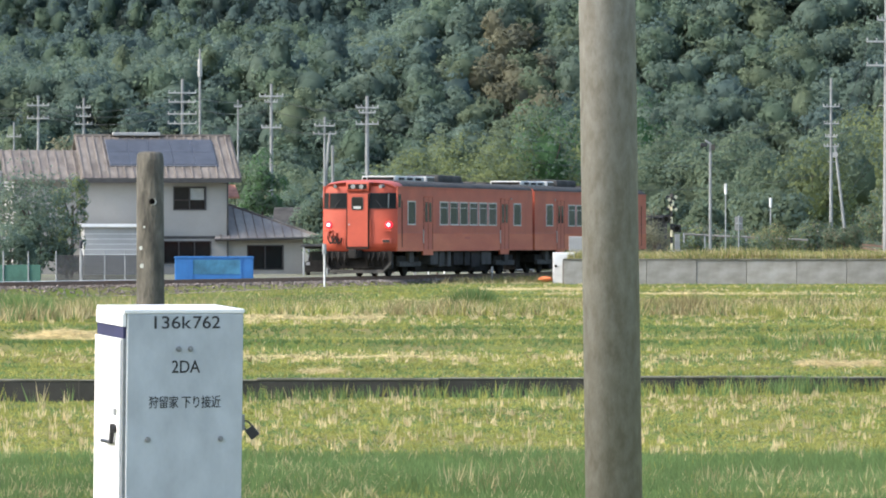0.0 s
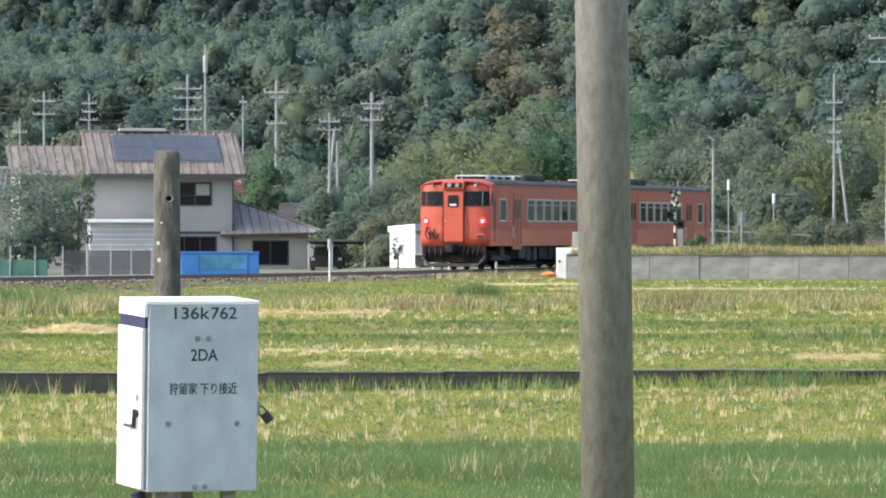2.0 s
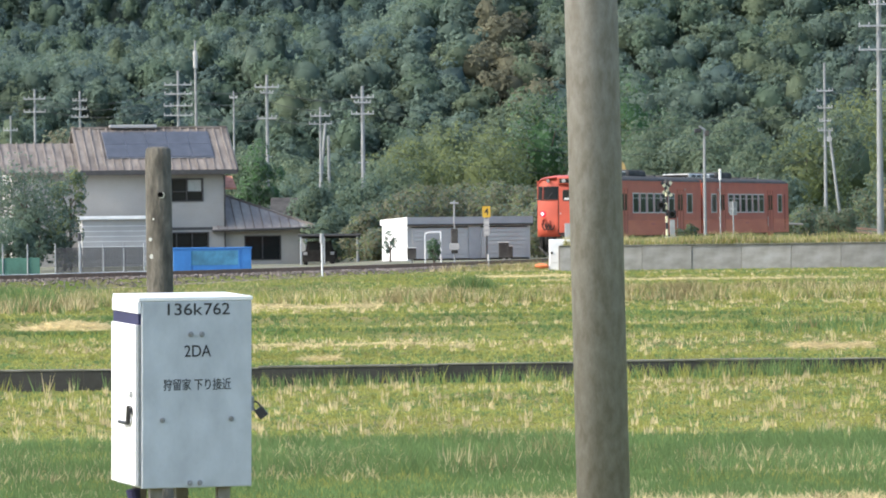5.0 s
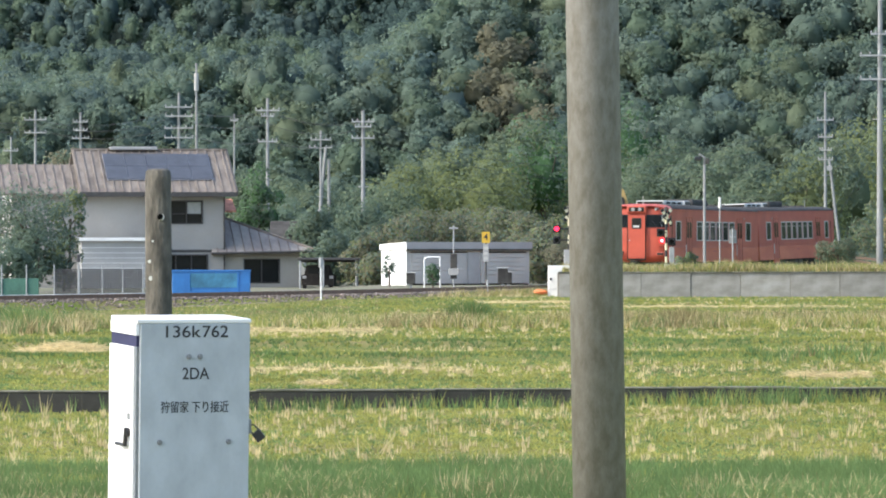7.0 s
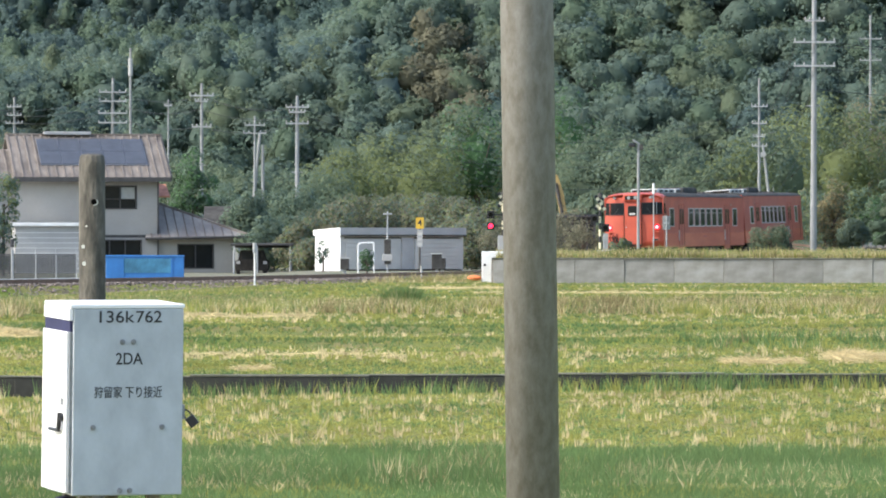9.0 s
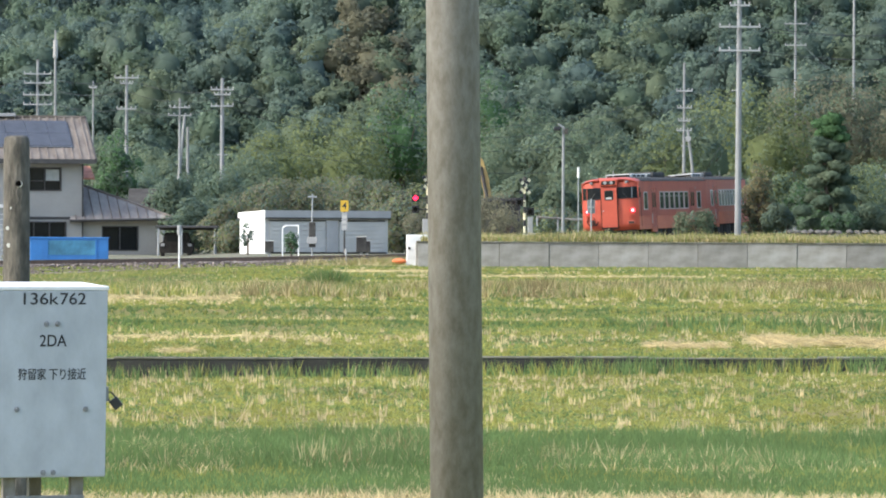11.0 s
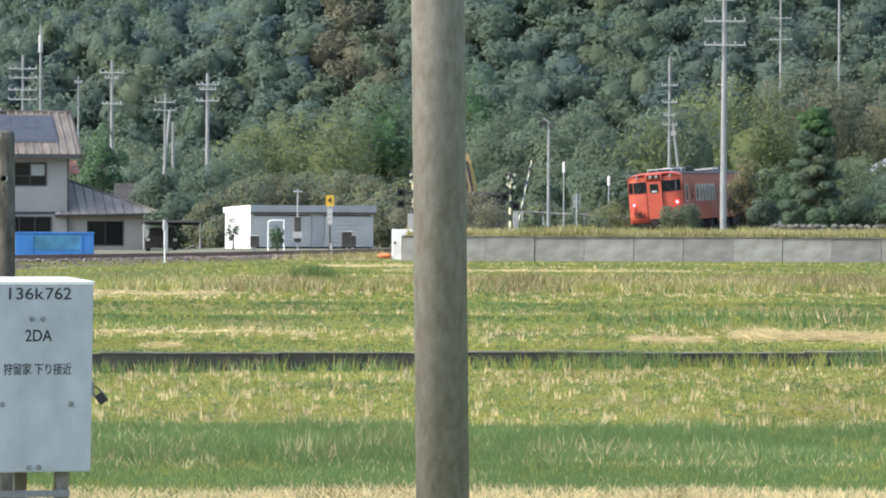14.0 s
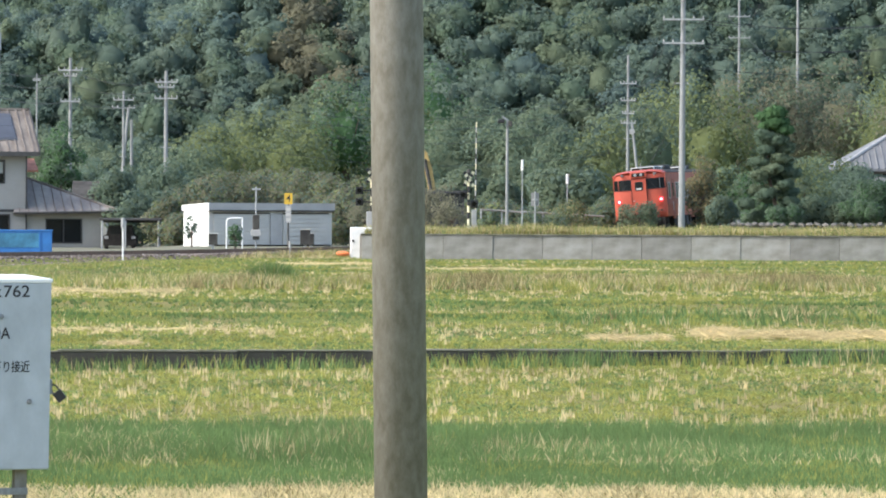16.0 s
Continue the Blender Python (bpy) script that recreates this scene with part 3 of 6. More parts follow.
    part("opening", block(-0.56, 0.56, y0 + 4.49, y0 + 4.6, 3.63, 3.76), M["black"], unit)
    for sx in (-1, 1):
        part("opening", block(sx * 0.661, sx * 0.675, y0 + 4.62, y0 + 5.58, 3.63, 3.77), M["black"], unit)
    part("roof_fan_box", block(-0.72, 0.72, y0 + 6.1, y0 + 9.6, 3.55, 3.90, 0.14), M["roof_grey"], car, "sooty roof fan housing")
    for y in (13.4, 15.4, 17.6):
        part("roof_vent", block(-0.45, 0.45, y - 0.22, y + 0.22, 3.58, 3.70, 0.04), M["under_grey"], car)
    # bogies and gear under the floor
    for c in (3.25, 17.55):
        bogie = part("bogie", block(-1.05, 1.05, c - 1.6, c + 1.6, 0.45, 0.78, 0.05), M["under"], car, "black two-axle bogie")
        for sx in (-1, 1):
            part("axle_box", block(sx * 0.98, sx * 1.15, c - 1.5, c + 1.5, 0.36, 0.56, 0.04), M["under_grey"], bogie)
            part("bogie_spring", block(sx * 1.0, sx * 1.2, c - 0.3, c + 0.3, 0.5, 0.95, 0.04), M["under_grey"], bogie)
        for y in (c - 1.05, c + 1.05):
            bm = bmesh.new()
            for sx in (-1, 1):
                rod(bm, (sx * 0.50, y, 0.43), (sx * 0.63, y, 0.43), 0.43, sides=24)
            rod(bm, (-0.5, y, 0.43), (0.5, y, 0.43), 0.08)
            part("wheelset", bm, M["under"], bogie)
    part("centre_sill", block(-0.85, 0.85, 5.0, 15.6, 0.15, 0.94, 0.03), M["under"], car)
    for y0, y1 in ((0.9, 4.9), (15.7, 20.0)):
        part("brake_gear", block(-0.44, 0.44, y0, y1, 0.16, 0.93, 0.03), M["under"], car)
    rng = random.Random(3 + last)
    for sx in (-1, 1):
        y = 5.5
        while y < 14.8:
            d = rng.uniform(0.5, 1.5)
            part("equipment_box", block(sx * 0.62, sx * 1.32, y, y + d, rng.uniform(0.28, 0.5), 0.94, 0.03), M[rng.choice(["under", "under", "under_grey"])], car)
            y += d + rng.uniform(0.1, 0.5)
    tagged(car, "vermilion diesel rail car with a lit pair of red tail lamps" if last else "vermilion diesel rail car leading, with a sooty grey roof", "train", "two-car train")
    return car


M["alu"] = mat("window_frame_aluminium", (0.50, 0.48, 0.46), 0.45, 0.1, 3, 30, metal=0.3)
tail_car, lead_car = rail_car(True), rail_car(False)


# ---- beside the lens: signal box, posts ----
def instrument_box():
    W, D, H = 0.523, 0.397, 0.843
    ob = empty("instrument_box", (-1.1695, 25.187, 0.283), 20)
    ob.matrix_basis = ob.matrix_basis @ pose(0, 0, 0, 2.2)
    # front coloured as shaded; lid, door and flap coloured as sunlit
    part("housing", block(-W / 2 + 0.012, W / 2, -D / 2, D / 2, 0, H - 0.012, 0.006), M["box"], ob, "light grey steel housing, bluish shade in its colour")
    part("lid", block(-W / 2 - 0.004, W / 2 + 0.004, -D / 2 - 0.002, D / 2 + 0.004, H - 0.012, H + 0.006, 0.004), M["box_sun_white"], ob)
    door = part("door", block(-W / 2 - 0.012, -W / 2 + 0.010, -D / 2 + 0.028, D / 2 - 0.004, 0.012, H - 0.118, 0.004), M["box_sun_white"], ob, "side door, sunlight put into its white")
    part("upper_flap", block(-W / 2 - 0.008, -W / 2 + 0.010, -D / 2 + 0.004, D / 2 - 0.004, H - 0.066, H - 0.013, 0.003), M["box_sun_white"], ob)
    part("rubber_seal", block(-W / 2 - 0.002, -W / 2 + 0.011, -D / 2 + 0.010, D / 2 - 0.004, H - 0.116, H - 0.067), M["navy"], ob, "dark navy strip between flap and door")
    part("door_edge", block(-W / 2 - 0.002, -W / 2 + 0.011, -D / 2 + 0.008, -D / 2 + 0.026, 0.012, H - 0.118), M["bolt"], ob, "dull grey door edge")
    part("sticker", block(-W / 2 - 0.0135, -W / 2 - 0.012, -D / 2 + 0.06, -D / 2 + 0.11, 0.40, 0.43), M["bolt"], door)
    bm = tube((-W / 2 - 0.012, -D / 2 + 0.075, 0.345), (-W / 2 - 0.03, -D / 2 + 0.075, 0.345), 0.018, sides=12)
    rod(bm, (-W / 2 - 0.026, -D / 2 + 0.075, 0.365), (-W / 2 - 0.028, -D / 2 + 0.085, 0.285), 0.011)
    rod(bm, (-W / 2 - 0.028, -D / 2 + 0.085, 0.288), (-W / 2 - 0.035, -D / 2 + 0.20, 0.288), 0.008)
    part("handle", bm, M["black"], door, "black turning handle")
    for x, z in ((-0.023, 0.682), (0.028, 0.682), (-0.155, 0.303), (0.165, 0.303), (-0.028, 0.022), (0.018, 0.022)):
        bm = tube((x, -D / 2 - 0.012, z), (x, -D / 2 + 0.005, z), 0.008, sides=12)
        part("bolt", rod(bm, (x, -D / 2 - 0.004, z), (x, -D / 2 + 0.002, z), 0.0125, sides=12), M["bolt"], ob)
    f = lambda x, z: pose(x, -D / 2 - 0.0012, z, 90)
    words("number_lettering", "136k", 0.074, f(-0.060, 0.791), M["ink"], ob, 0.163)
    words("number_lettering", "762", 0.074, f(0.098, 0.791), M["ink"], ob, 0.119)
    words("type_lettering", "2DA", 0.074, f(0.008, 0.605), M["ink"], ob, 0.124)
    words("place_lettering", "\u72e9\u7559\u5bb6 \u4e0b\u308a\u63a5\u8fd1", 0.056, f(0.006, 0.455), M["ink"], ob, 0.315)
    # padlock on the far edge
    lock = part("padlock", block(-0.026, 0.026, -0.012, 0.012, -0.058, 0, 0.005), M["black"], ob, "black padlock hanging askew")
    bm = bmesh.new()
    pts = [(-0.018, 0), (-0.018, 0.024), (-0.010, 0.038), (0.0, 0.042), (0.010, 0.038), (0.018, 0.024), (0.018, 0)]
    for (a, b), (c, d) in zip(pts, pts[1:]):
        rod(bm, (a, 0, b), (c, 0, d), 0.0045)
    part("shackle", bm, M["black"], lock)
    lock.matrix_basis = pose(W / 2 + 0.038, -D / 2 + 0.03, 0.345, 0, -38, -20) @ Matrix.Scale(0.84, 4)
    part("hasp", block(W / 2, W / 2 + 0.016, -D / 2 + 0.02, -D / 2 + 0.045, 0.335, 0.40), M["bolt"], ob)
    for x, y in ((-0.165, -0.12), (0.03, 0.12), (0.15, -0.12), (-0.165, 0.12)):
        part("leg", block(x - 0.028, x + 0.028, y - 0.02, y + 0.02, -0.88, 0.0), M["galvan"], ob, "grey steel leg")
    part("cross_rail", block(-0.18, 0.18, -0.15, -0.135, -0.115, -0.085), M["bolt"], ob)
    bm = bmesh.new()
    for i in range(14):
        z = -0.02 - i * 0.06
        rod(bm, (-0.225 + 0.01 * math.sin(i), 0.02, z), (-0.225 + 0.01 * math.sin(i + 1), 0.02, z - 0.055), 0.034, 0.028, 12)
    part("conduit", bm, M["navy"], ob, "dark corrugated cable conduit")
    tagged(ob, "light grey steel signalling instrument box with black stencilled lettering", "signal box")


def wooden_post():
    ob = empty("wooden_post", (-1.6, 32, -0.62))
    H = 1.895 + 0.62
    bm = bmesh.new()
    rings = [(0, 0.080), (H * 0.5, 0.077), (H - 0.05, 0.074), (H - 0.015, 0.070), (H - 0.003, 0.058), (H, 0.03)]
    loops = []
    for z, r in rings:
        loops.append([bm.verts.new((r * (1 + 0.03 * math.sin(3 * a + z * 2)) * math.cos(a), r * (1 + 0.03 * math.sin(3 * a + z * 2)) * math.sin(a), z)) for a in (2 * math.pi * i / 28 for i in range(28))])
    for a, b in zip(loops, loops[1:]):
        for i in range(28):
            bm.faces.new((a[i], a[(i + 1) % 28], b[(i + 1) % 28], b[i]))
    bm.faces.new(loops[-1])
    part("timber", bm, M["wood_post"], ob, smooth=True)
    z = 1.622 + 0.62
    part("hole_ring", tube((0.018, -0.083, z - 0.002), (0.018, -0.06, z - 0.002), 0.018, sides=16), M["lichen"], ob, "pale rim round a bolt hole")
    # disc set proud of the timber, the hole's dark put into its black
    part("bolt_hole", tube((0.014, -0.085, z), (0.014, -0.06, z), 0.0165, sides=16), M["hole"], ob)
    for dx, zz, r in ((-0.048, 1.369 + 0.62, 0.011), (-0.042, 1.272 + 0.62, 0.013), (-0.03, 1.484 + 0.62, 0.006)):
        part("lichen_spot", tube((dx, -math.sqrt(0.0059 - dx * dx) - 0.002, zz), (dx, -0.03, zz), r, sides=9), M["lichen"], ob)
    tagged(ob, "weathered round timber post with a bolt hole", "post")


def steel_mast():
    ob = empty("steel_mast", (0.625 + 0.012, 22, -0.62))
    lean = Vector((-0.0138, 0, 1))
    part("mast_tube", tube((0, 0, 0), lean * 7.5, 0.1045, 0.103, 48), M["galvan"], ob, smooth=True)
    part("foot_collar", tube((0, 0, -0.05), (0, 0, 0.12), 0.19, 0.17, 24), M["concrete"], ob)
    tagged(ob, "dull galvanised steel mast, mottled and stained", "mast")


instrument_box()
wooden_post()
steel_mast()


# ---- walls, track ----
def ditch_edge():
    """The concrete lip of the ditch between two fields."""
    holder = empty("ditch_edge", (0, 73.2, 0))
    x = -16.0
    rng = random.Random(8)
    while x < 22:
        d = rng.uniform(1.1, 2.4)
        top = -0.352 + 0.004 * x + rng.uniform(-0.016, 0.010)
        out = rng.uniform(-0.02, 0.02)
        # near-black face below a lighter lip
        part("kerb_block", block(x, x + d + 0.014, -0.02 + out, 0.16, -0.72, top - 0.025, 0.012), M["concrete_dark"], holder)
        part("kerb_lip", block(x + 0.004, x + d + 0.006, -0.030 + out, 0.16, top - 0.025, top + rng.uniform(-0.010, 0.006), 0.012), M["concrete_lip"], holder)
        x += d
    tagged(holder, "low dark concrete ditch wall between stubble fields", "ditch wall", kind="structure")


def terrace_wall():
    holder = empty("terrace_wall", (0, 215.0, 0))
    rng = random.Random(4)
    x = 4.55
    while x < 46:
        d = 1.23 if x < 5 else 1.9
        bm = block(0, d - 0.015, 0, 0.28, -0.45, 0.60, 0.012)
        ob = part("wall_panel", bm, M["concrete"], holder)
        ob.location = (x, rng.uniform(-0.015, 0.015), rng.uniform(-0.012, 0.012))
        x += d
    part("coping", block(4.5, 46, -0.03, 0.32, 0.602, 0.66, 0.02), M["concrete_lip"], holder, "dark weathered coping")
    part("wall_return", block(4.5, 4.8, 0.3, 16, -0.45, 0.60), M["concrete"], holder)
    tagged(holder, "low precast concrete retaining wall with panel joints", "retaining wall", kind="structure")


def track():
    holder = empty("railway_track")
    for off in (-0.57, 0.57):
        bm = bmesh.new()
        rows = []
        for i in range(-120, 360, 4):
            s = i / 2
            p, q = rail_at(s), rail_at(s + 0.5)
            n = (q - p).normalized()
            r = Vector((n.y, -n.x, 0))
            lift = math.sin(radians(cant(s))) * (off + 0.57)
            rows.append([bm.verts.new(p + r * (off + a) + Vector((0, 0, z + lift))) for a, z in ((-0.035, -0.15), (-0.035, 0), (0.035, 0), (0.035, -0.15))])
        for a, b in zip(rows, rows[1:]):
            for j in range(3):
                bm.faces.new((a[j], b[j], b[j + 1], a[j + 1]))
        part("rail", bm, M["rail"], holder, "rusty steel rail")
    for i in range(-60, 170):
        s = i * 0.62
        p, q = rail_at(s), rail_at(s + 0.5)
        d = q - p
        if i == -60:
            first = part("sleeper", block(-1.0, 1.0, -0.1, 0.1, -0.30, -0.15), M["sleeper"], holder)
            ob = first
        else:
            ob = new("sleeper", first.data)
            ob.parent = holder
        ob.matrix_basis = pose(p.x, p.y, p.z + 0.03 * cant(s) / 5.2, 0, -cant(s), math.degrees(math.atan2(-d.x, d.y)))
    tagged(holder, "single railway track curving on rust-brown ballast", "railway track", kind="structure")
    # loose stone of the bed
    rng = np.random.default_rng(2)
    tris = []
    n = 25000
    s = rng.uniform(-48, 60, n)
    off = rng.uniform(-2.0, 4.2, n)
    P = np.array([rail_at(v) for v in s])
    Q = np.array([rail_at(v + 0.5) for v in s])
    t = (Q - P) / np.linalg.norm(Q - P, axis=1)[:, None]
    r = np.stack([t[:, 1], -t[:, 0], t[:, 2]], 1)
    c = P + r * off[:, None]
    c[:, 2] = np.where(np.abs(off) < 1.6, P[:, 2] - 0.15, lie(c[:, 0], c[:, 1]) + 0.03) + rng.uniform(-0.05, 0.02, n)
    e = rng.normal(size=(n, 6, 3)) * 0.25 + np.array([[1, 0, 0], [-1, 0, 0], [0, 1, 0], [0, -1, 0], [0, 0, 0.8], [0, 0, -0.8]])
    e *= rng.uniform(0.03, 0.058, n)[:, None, None]
    v = c[:, None, :] + e
    f = np.array([[0, 2, 4], [2, 1, 4], [1, 3, 4], [3, 0, 4], [2, 0, 5], [1, 2, 5], [3, 1, 5], [0, 3, 5]])
    idx = (np.arange(n)[:, None, None] * 6 + f[None]).reshape(-1, 3)
    tagged(from_arrays("ballast", v.reshape(-1, 3), idx, M["ballast"]), "rust-brown and grey crushed stone ballast", "ballast", kind="stuff")


ditch_edge()
terrace_wall()
track()


# ---- fields: stubble, weeds, straw ----
def blades(rng, x, y, z, height, width, lean, count):
    """count blades in a tuft at each place; triangles (n, 3, 3)."""
    x, y, z, height = (np.repeat(v, count) for v in (x, y, z, height))
    n = len(x)
    a = rng.uniform(0, 2 * math.pi, n)
    out = rng.uniform(0.1, 1.0, n) * lean
    h = height * rng.uniform(0.55, 1.15, n)
    foot = np.stack([x + np.cos(a) * 0.03, y + np.sin(a) * 0.03, z - 0.01], 1)
    tip = foot + np.stack([np.cos(a) * out * h, np.sin(a) * out * h, h], 1)
    w = width * rng.uniform(0.6, 1.4, n)
    turn = rng.uniform(0, math.pi, n)
    side = np.stack([np.cos(turn) * w, 0.5 * np.sin(turn) * w, np.zeros(n)], 1)
    return np.stack([foot - side, foot + side, tip], 1)


def in_bank(x, y):
    """Out of the fields: on the track's bed or past it."""
    d = np.full(len(x), 1e9)
    near = np.where(y > 150)[0]
    for i in range(0, len(near), 4000):
        q = np.stack([x[near[i:i + 4000]], y[near[i:i + 4000]]], 1)
        dd = ((q[:, None, :] - LINE_XY[None]) ** 2).sum(2)
        d[near[i:i + 4000]] = np.sqrt(dd.min(1))
    return d


def fields():
    rng = np.random.default_rng(11)
    tris, index = [], []

    def add(t, kind):
        tris.append(t), index.append(np.broadcast_to(kind, len(t)).copy())

    def patch(y0, y1, dx, dy, jitter, height, width, lean, count, mixture, rows=True, x_lo=None, x_hi=None, keep=1.0):
        ys = np.arange(y0, y1, dy)
        X, Y = [], []
        for v in ys:
            lo, hi = -0.082 * v - 0.6, 0.118 * v + 0.6
            lo = lo if x_lo is None else max(lo, x_lo)
            hi = hi if x_hi is None else min(hi, x_hi)
            if hi <= lo:
                continue
            xs = np.arange(lo, hi, dx)
            X.append(xs + rng.normal(scale=jitter, size=len(xs))), Y.append(np.full(len(xs), v) + rng.normal(scale=jitter, size=len(xs)))
        X, Y = np.concatenate(X), np.concatenate(Y)
        ok = rng.random(len(X)) < keep
        X, Y = X[ok], Y[ok]
        far = in_bank(X, Y)
        ok = (far > 4.6) & ~((X > 4.4) & (Y > 214.2))
        X, Y = X[ok], Y[ok]
        blot = np.array([noise.noise((px * 0.5, py * 0.16, 3.0)) + 0.6 * noise.noise((px * 1.6, py * 0.5, 9.0)) for px, py in zip(X, Y)])
        t = blades(rng, X, Y, lie(X, Y), height * (1 + 0.35 * blot), width, lean, count)
        share = np.cumsum(np.asarray(mixture, float) / sum(mixture))
        pick = np.repeat(np.clip(rng.random(len(X)) * 0.55 + 0.5 * (blot * 0.8 + 0.5), 0, 0.999), count)
        pick = np.clip(pick + rng.normal(scale=0.08, size=len(pick)), 0, 0.999)
        kind = np.searchsorted(share, pick)
        add(t, np.minimum(kind, 3))

    def tufts(y0, y1, dx, dy, height, width, count, keep, mixture=(0, 0, 1, 0), x_lo=None, x_hi=None, lean=0.28, grain=0.9):
        """Cut clumps standing in rows: each one of a single colour, thick where the noise is high."""
        X, Y = [], []
        for v in np.arange(y0, y1, dy):
            lo, hi = max(-0.082 * v - 0.6, -1e9 if x_lo is None else x_lo), min(0.118 * v + 0.6, 1e9 if x_hi is None else x_hi)
            if hi > lo:
                xs = np.arange(lo, hi, dx)
                X.append(xs + rng.normal(scale=0.03, size=len(xs))), Y.append(v + rng.normal(scale=0.04, size=len(xs)))
        X, Y = np.concatenate(X), np.concatenate(Y)
        thick = np.array([0.5 + 0.8 * noise.noise((px * 4.0 * grain, py * 0.6 * grain, 21.0)) for px, py in zip(X, Y)])
        ok = (rng.random(len(X)) < keep * 2 * np.clip(thick, 0.05, 1)) & (in_bank(X, Y) > 4.6) & ~((X > 4.4) & (Y > 214.2))
        X, Y = X[ok], Y[ok]
        t = blades(rng, X, Y, lie(X, Y), height * rng.uniform(0.6, 1.25, len(X)), width, lean, count)
        add(t, np.repeat(rng.choice(4, len(X), p=np.asarray(mixture, float) / sum(mixture)), count))

    # nearest field, from the bottom up
    patch(38.0, 41.3, 0.12, 0.12, 0.05, 0.07, 0.010, 1.8, 7, (0.06, 0.12, 0.74, 0.08))
    patch(41.0, 45.7, 0.06, 0.06, 0.03, 0.07, 0.007, 0.8, 5, (0.30, 0.65, 0.05, 0))
    patch(45.5, 53.0, 0.10, 0.10, 0.05, 0.13, 0.007, 1.0, 7, (0.10, 0.87, 0.02, 0.01))
    patch(44.5, 51.0, 0.15, 0.15, 0.1, 0.11, 0.008, 1.2, 7, (0.15, 0.30, 0.30, 0.25), x_hi=-0.4, keep=0.6)
    patch(45.0, 48.5, 0.14, 0.14, 0.1, 0.10, 0.008, 1.3, 7, (0.05, 0.20, 0.45, 0.30), x_lo=1.9, keep=0.35)
    tufts(45.5, 50.5, 0.22, 0.3, 0.15, 0.006, 6, 0.10, (0.1, 0, 0.7, 0.2), lean=0.6)
    tufts(46.0, 48.0, 0.06, 0.35, 0.22, 0.006, 5, 0.40, (0, 0, 0.9, 0.1), x_lo=0.0, x_hi=0.72, lean=0.45)
    tufts(46.5, 48.0, 0.07, 0.35, 0.15, 0.006, 5, 0.35, (0, 0, 0.8, 0.2), x_lo=2.0, x_hi=3.9, lean=0.8)
    tufts(55.0, 56.2, 0.05, 0.5, 0.30, 0.008, 2, 0.25, (0, 0, 1, 0), x_lo=-0.9, x_hi=-0.6, lean=1.0)
    patch(52.6, 71.9, 0.15, 0.24, 0.06, 0.042, 0.014, 2.2, 8, (0.66, 0.30, 0.03, 0.01))
    tufts(52.0, 71.9, 0.24, 0.30, 0.11, 0.012, 8, 0.24, (0.25, 0, 0.75, 0))
    tufts(52.0, 71.9, 0.24, 0.30, 0.09, 0.012, 6, 0.18, (0.75, 0.25, 0, 0), grain=1.3)
    tufts(52.0, 54.2, 0.20, 0.30, 0.12, 0.010, 7, 0.26, (0.2, 0, 0.8, 0))
    tufts(67.0, 71.5, 0.18, 0.30, 0.06, 0.016, 7, 0.22, (0, 0, 0.75, 0.25), x_lo=1.4, lean=1.6)
    patch(72.2, 73.1, 0.07, 0.14, 0.03, 0.05, 0.008, 0.5, 5, (0.5, 0.4, 0.1, 0), x_hi=-2.5)
    patch(72.2, 73.1, 0.09, 0.14, 0.03, 0.17, 0.008, 0.5, 5, (0.4, 0.55, 0.05, 0), x_lo=-2.5, x_hi=2.0, keep=0.4)
    patch(72.2, 73.1, 0.08, 0.14, 0.03, 0.25, 0.009, 0.5, 6, (0.4, 0.55, 0.05, 0), x_lo=2.0, keep=0.42)
    patch(73.36, 73.5, 0.06, 0.06, 0.03, 0.06, 0.009, 1.3, 6, (0.5, 0.4, 0.1, 0), keep=0.5)
    tufts(72.4, 73.1, 0.12, 0.2, 0.24, 0.009, 6, 0.22, (0.5, 0.45, 0.05, 0), lean=0.5, grain=2.0)
    patch(71.6, 72.9, 0.16, 0.25, 0.04, 0.035, 0.009, 1.0, 8, (0.6, 0.3, 0.1, 0))
    # second field, up to the first bund
    patch(73.5, 91.6, 0.17, 0.26, 0.07, 0.045, 0.016, 2.0, 8, (0.60, 0.36, 0.03, 0.01))
    tufts(73.6, 80.0, 0.22, 0.3, 0.10, 0.012, 7, 0.16, (0.7, 0.2, 0.1, 0))
    tufts(80.0, 91.0, 0.24, 0.3, 0.10, 0.015, 7, 0.13, (0.35, 0, 0.65, 0))
    tufts(82.5, 88.5, 0.20, 0.3, 0.09, 0.020, 6, 0.20, (0.05, 0, 0.65, 0.30), x_hi=0.6, lean=1.3, grain=0.6)
    tufts(83.5, 87.5, 0.24, 0.3, 0.09, 0.018, 6, 0.15, (0.15, 0, 0.65, 0.20), x_lo=0.6, lean=1.2, grain=0.6)
    # first bund, darker and rank towards one end
    patch(91.4, 93.3, 0.11, 0.16, 0.06, 0.07, 0.012, 0.9, 8, (0.40, 0.54, 0.03, 0.03))
    patch(93.0, 94.6, 0.15, 0.2, 0.06, 0.05, 0.016, 1.6, 8, (0.62, 0.32, 0.05, 0.01))
    patch(90.8, 94.2, 0.14, 0.2, 0.08, 0.20, 0.013, 0.7, 8, (0.34, 0.40, 0.10, 0.16), x_lo=5.2, keep=0.30)
    # strip between the bunds
    patch(94.4, 101.6, 0.19, 0.28, 0.08, 0.045, 0.018, 2.0, 8, (0.60, 0.34, 0.05, 0.01))
    tufts(98.6, 101.4, 0.22, 0.3, 0.10, 0.016, 7, 0.26, (0.15, 0, 0.70, 0.15), x_lo=-1.2, lean=0.6, grain=0.8)
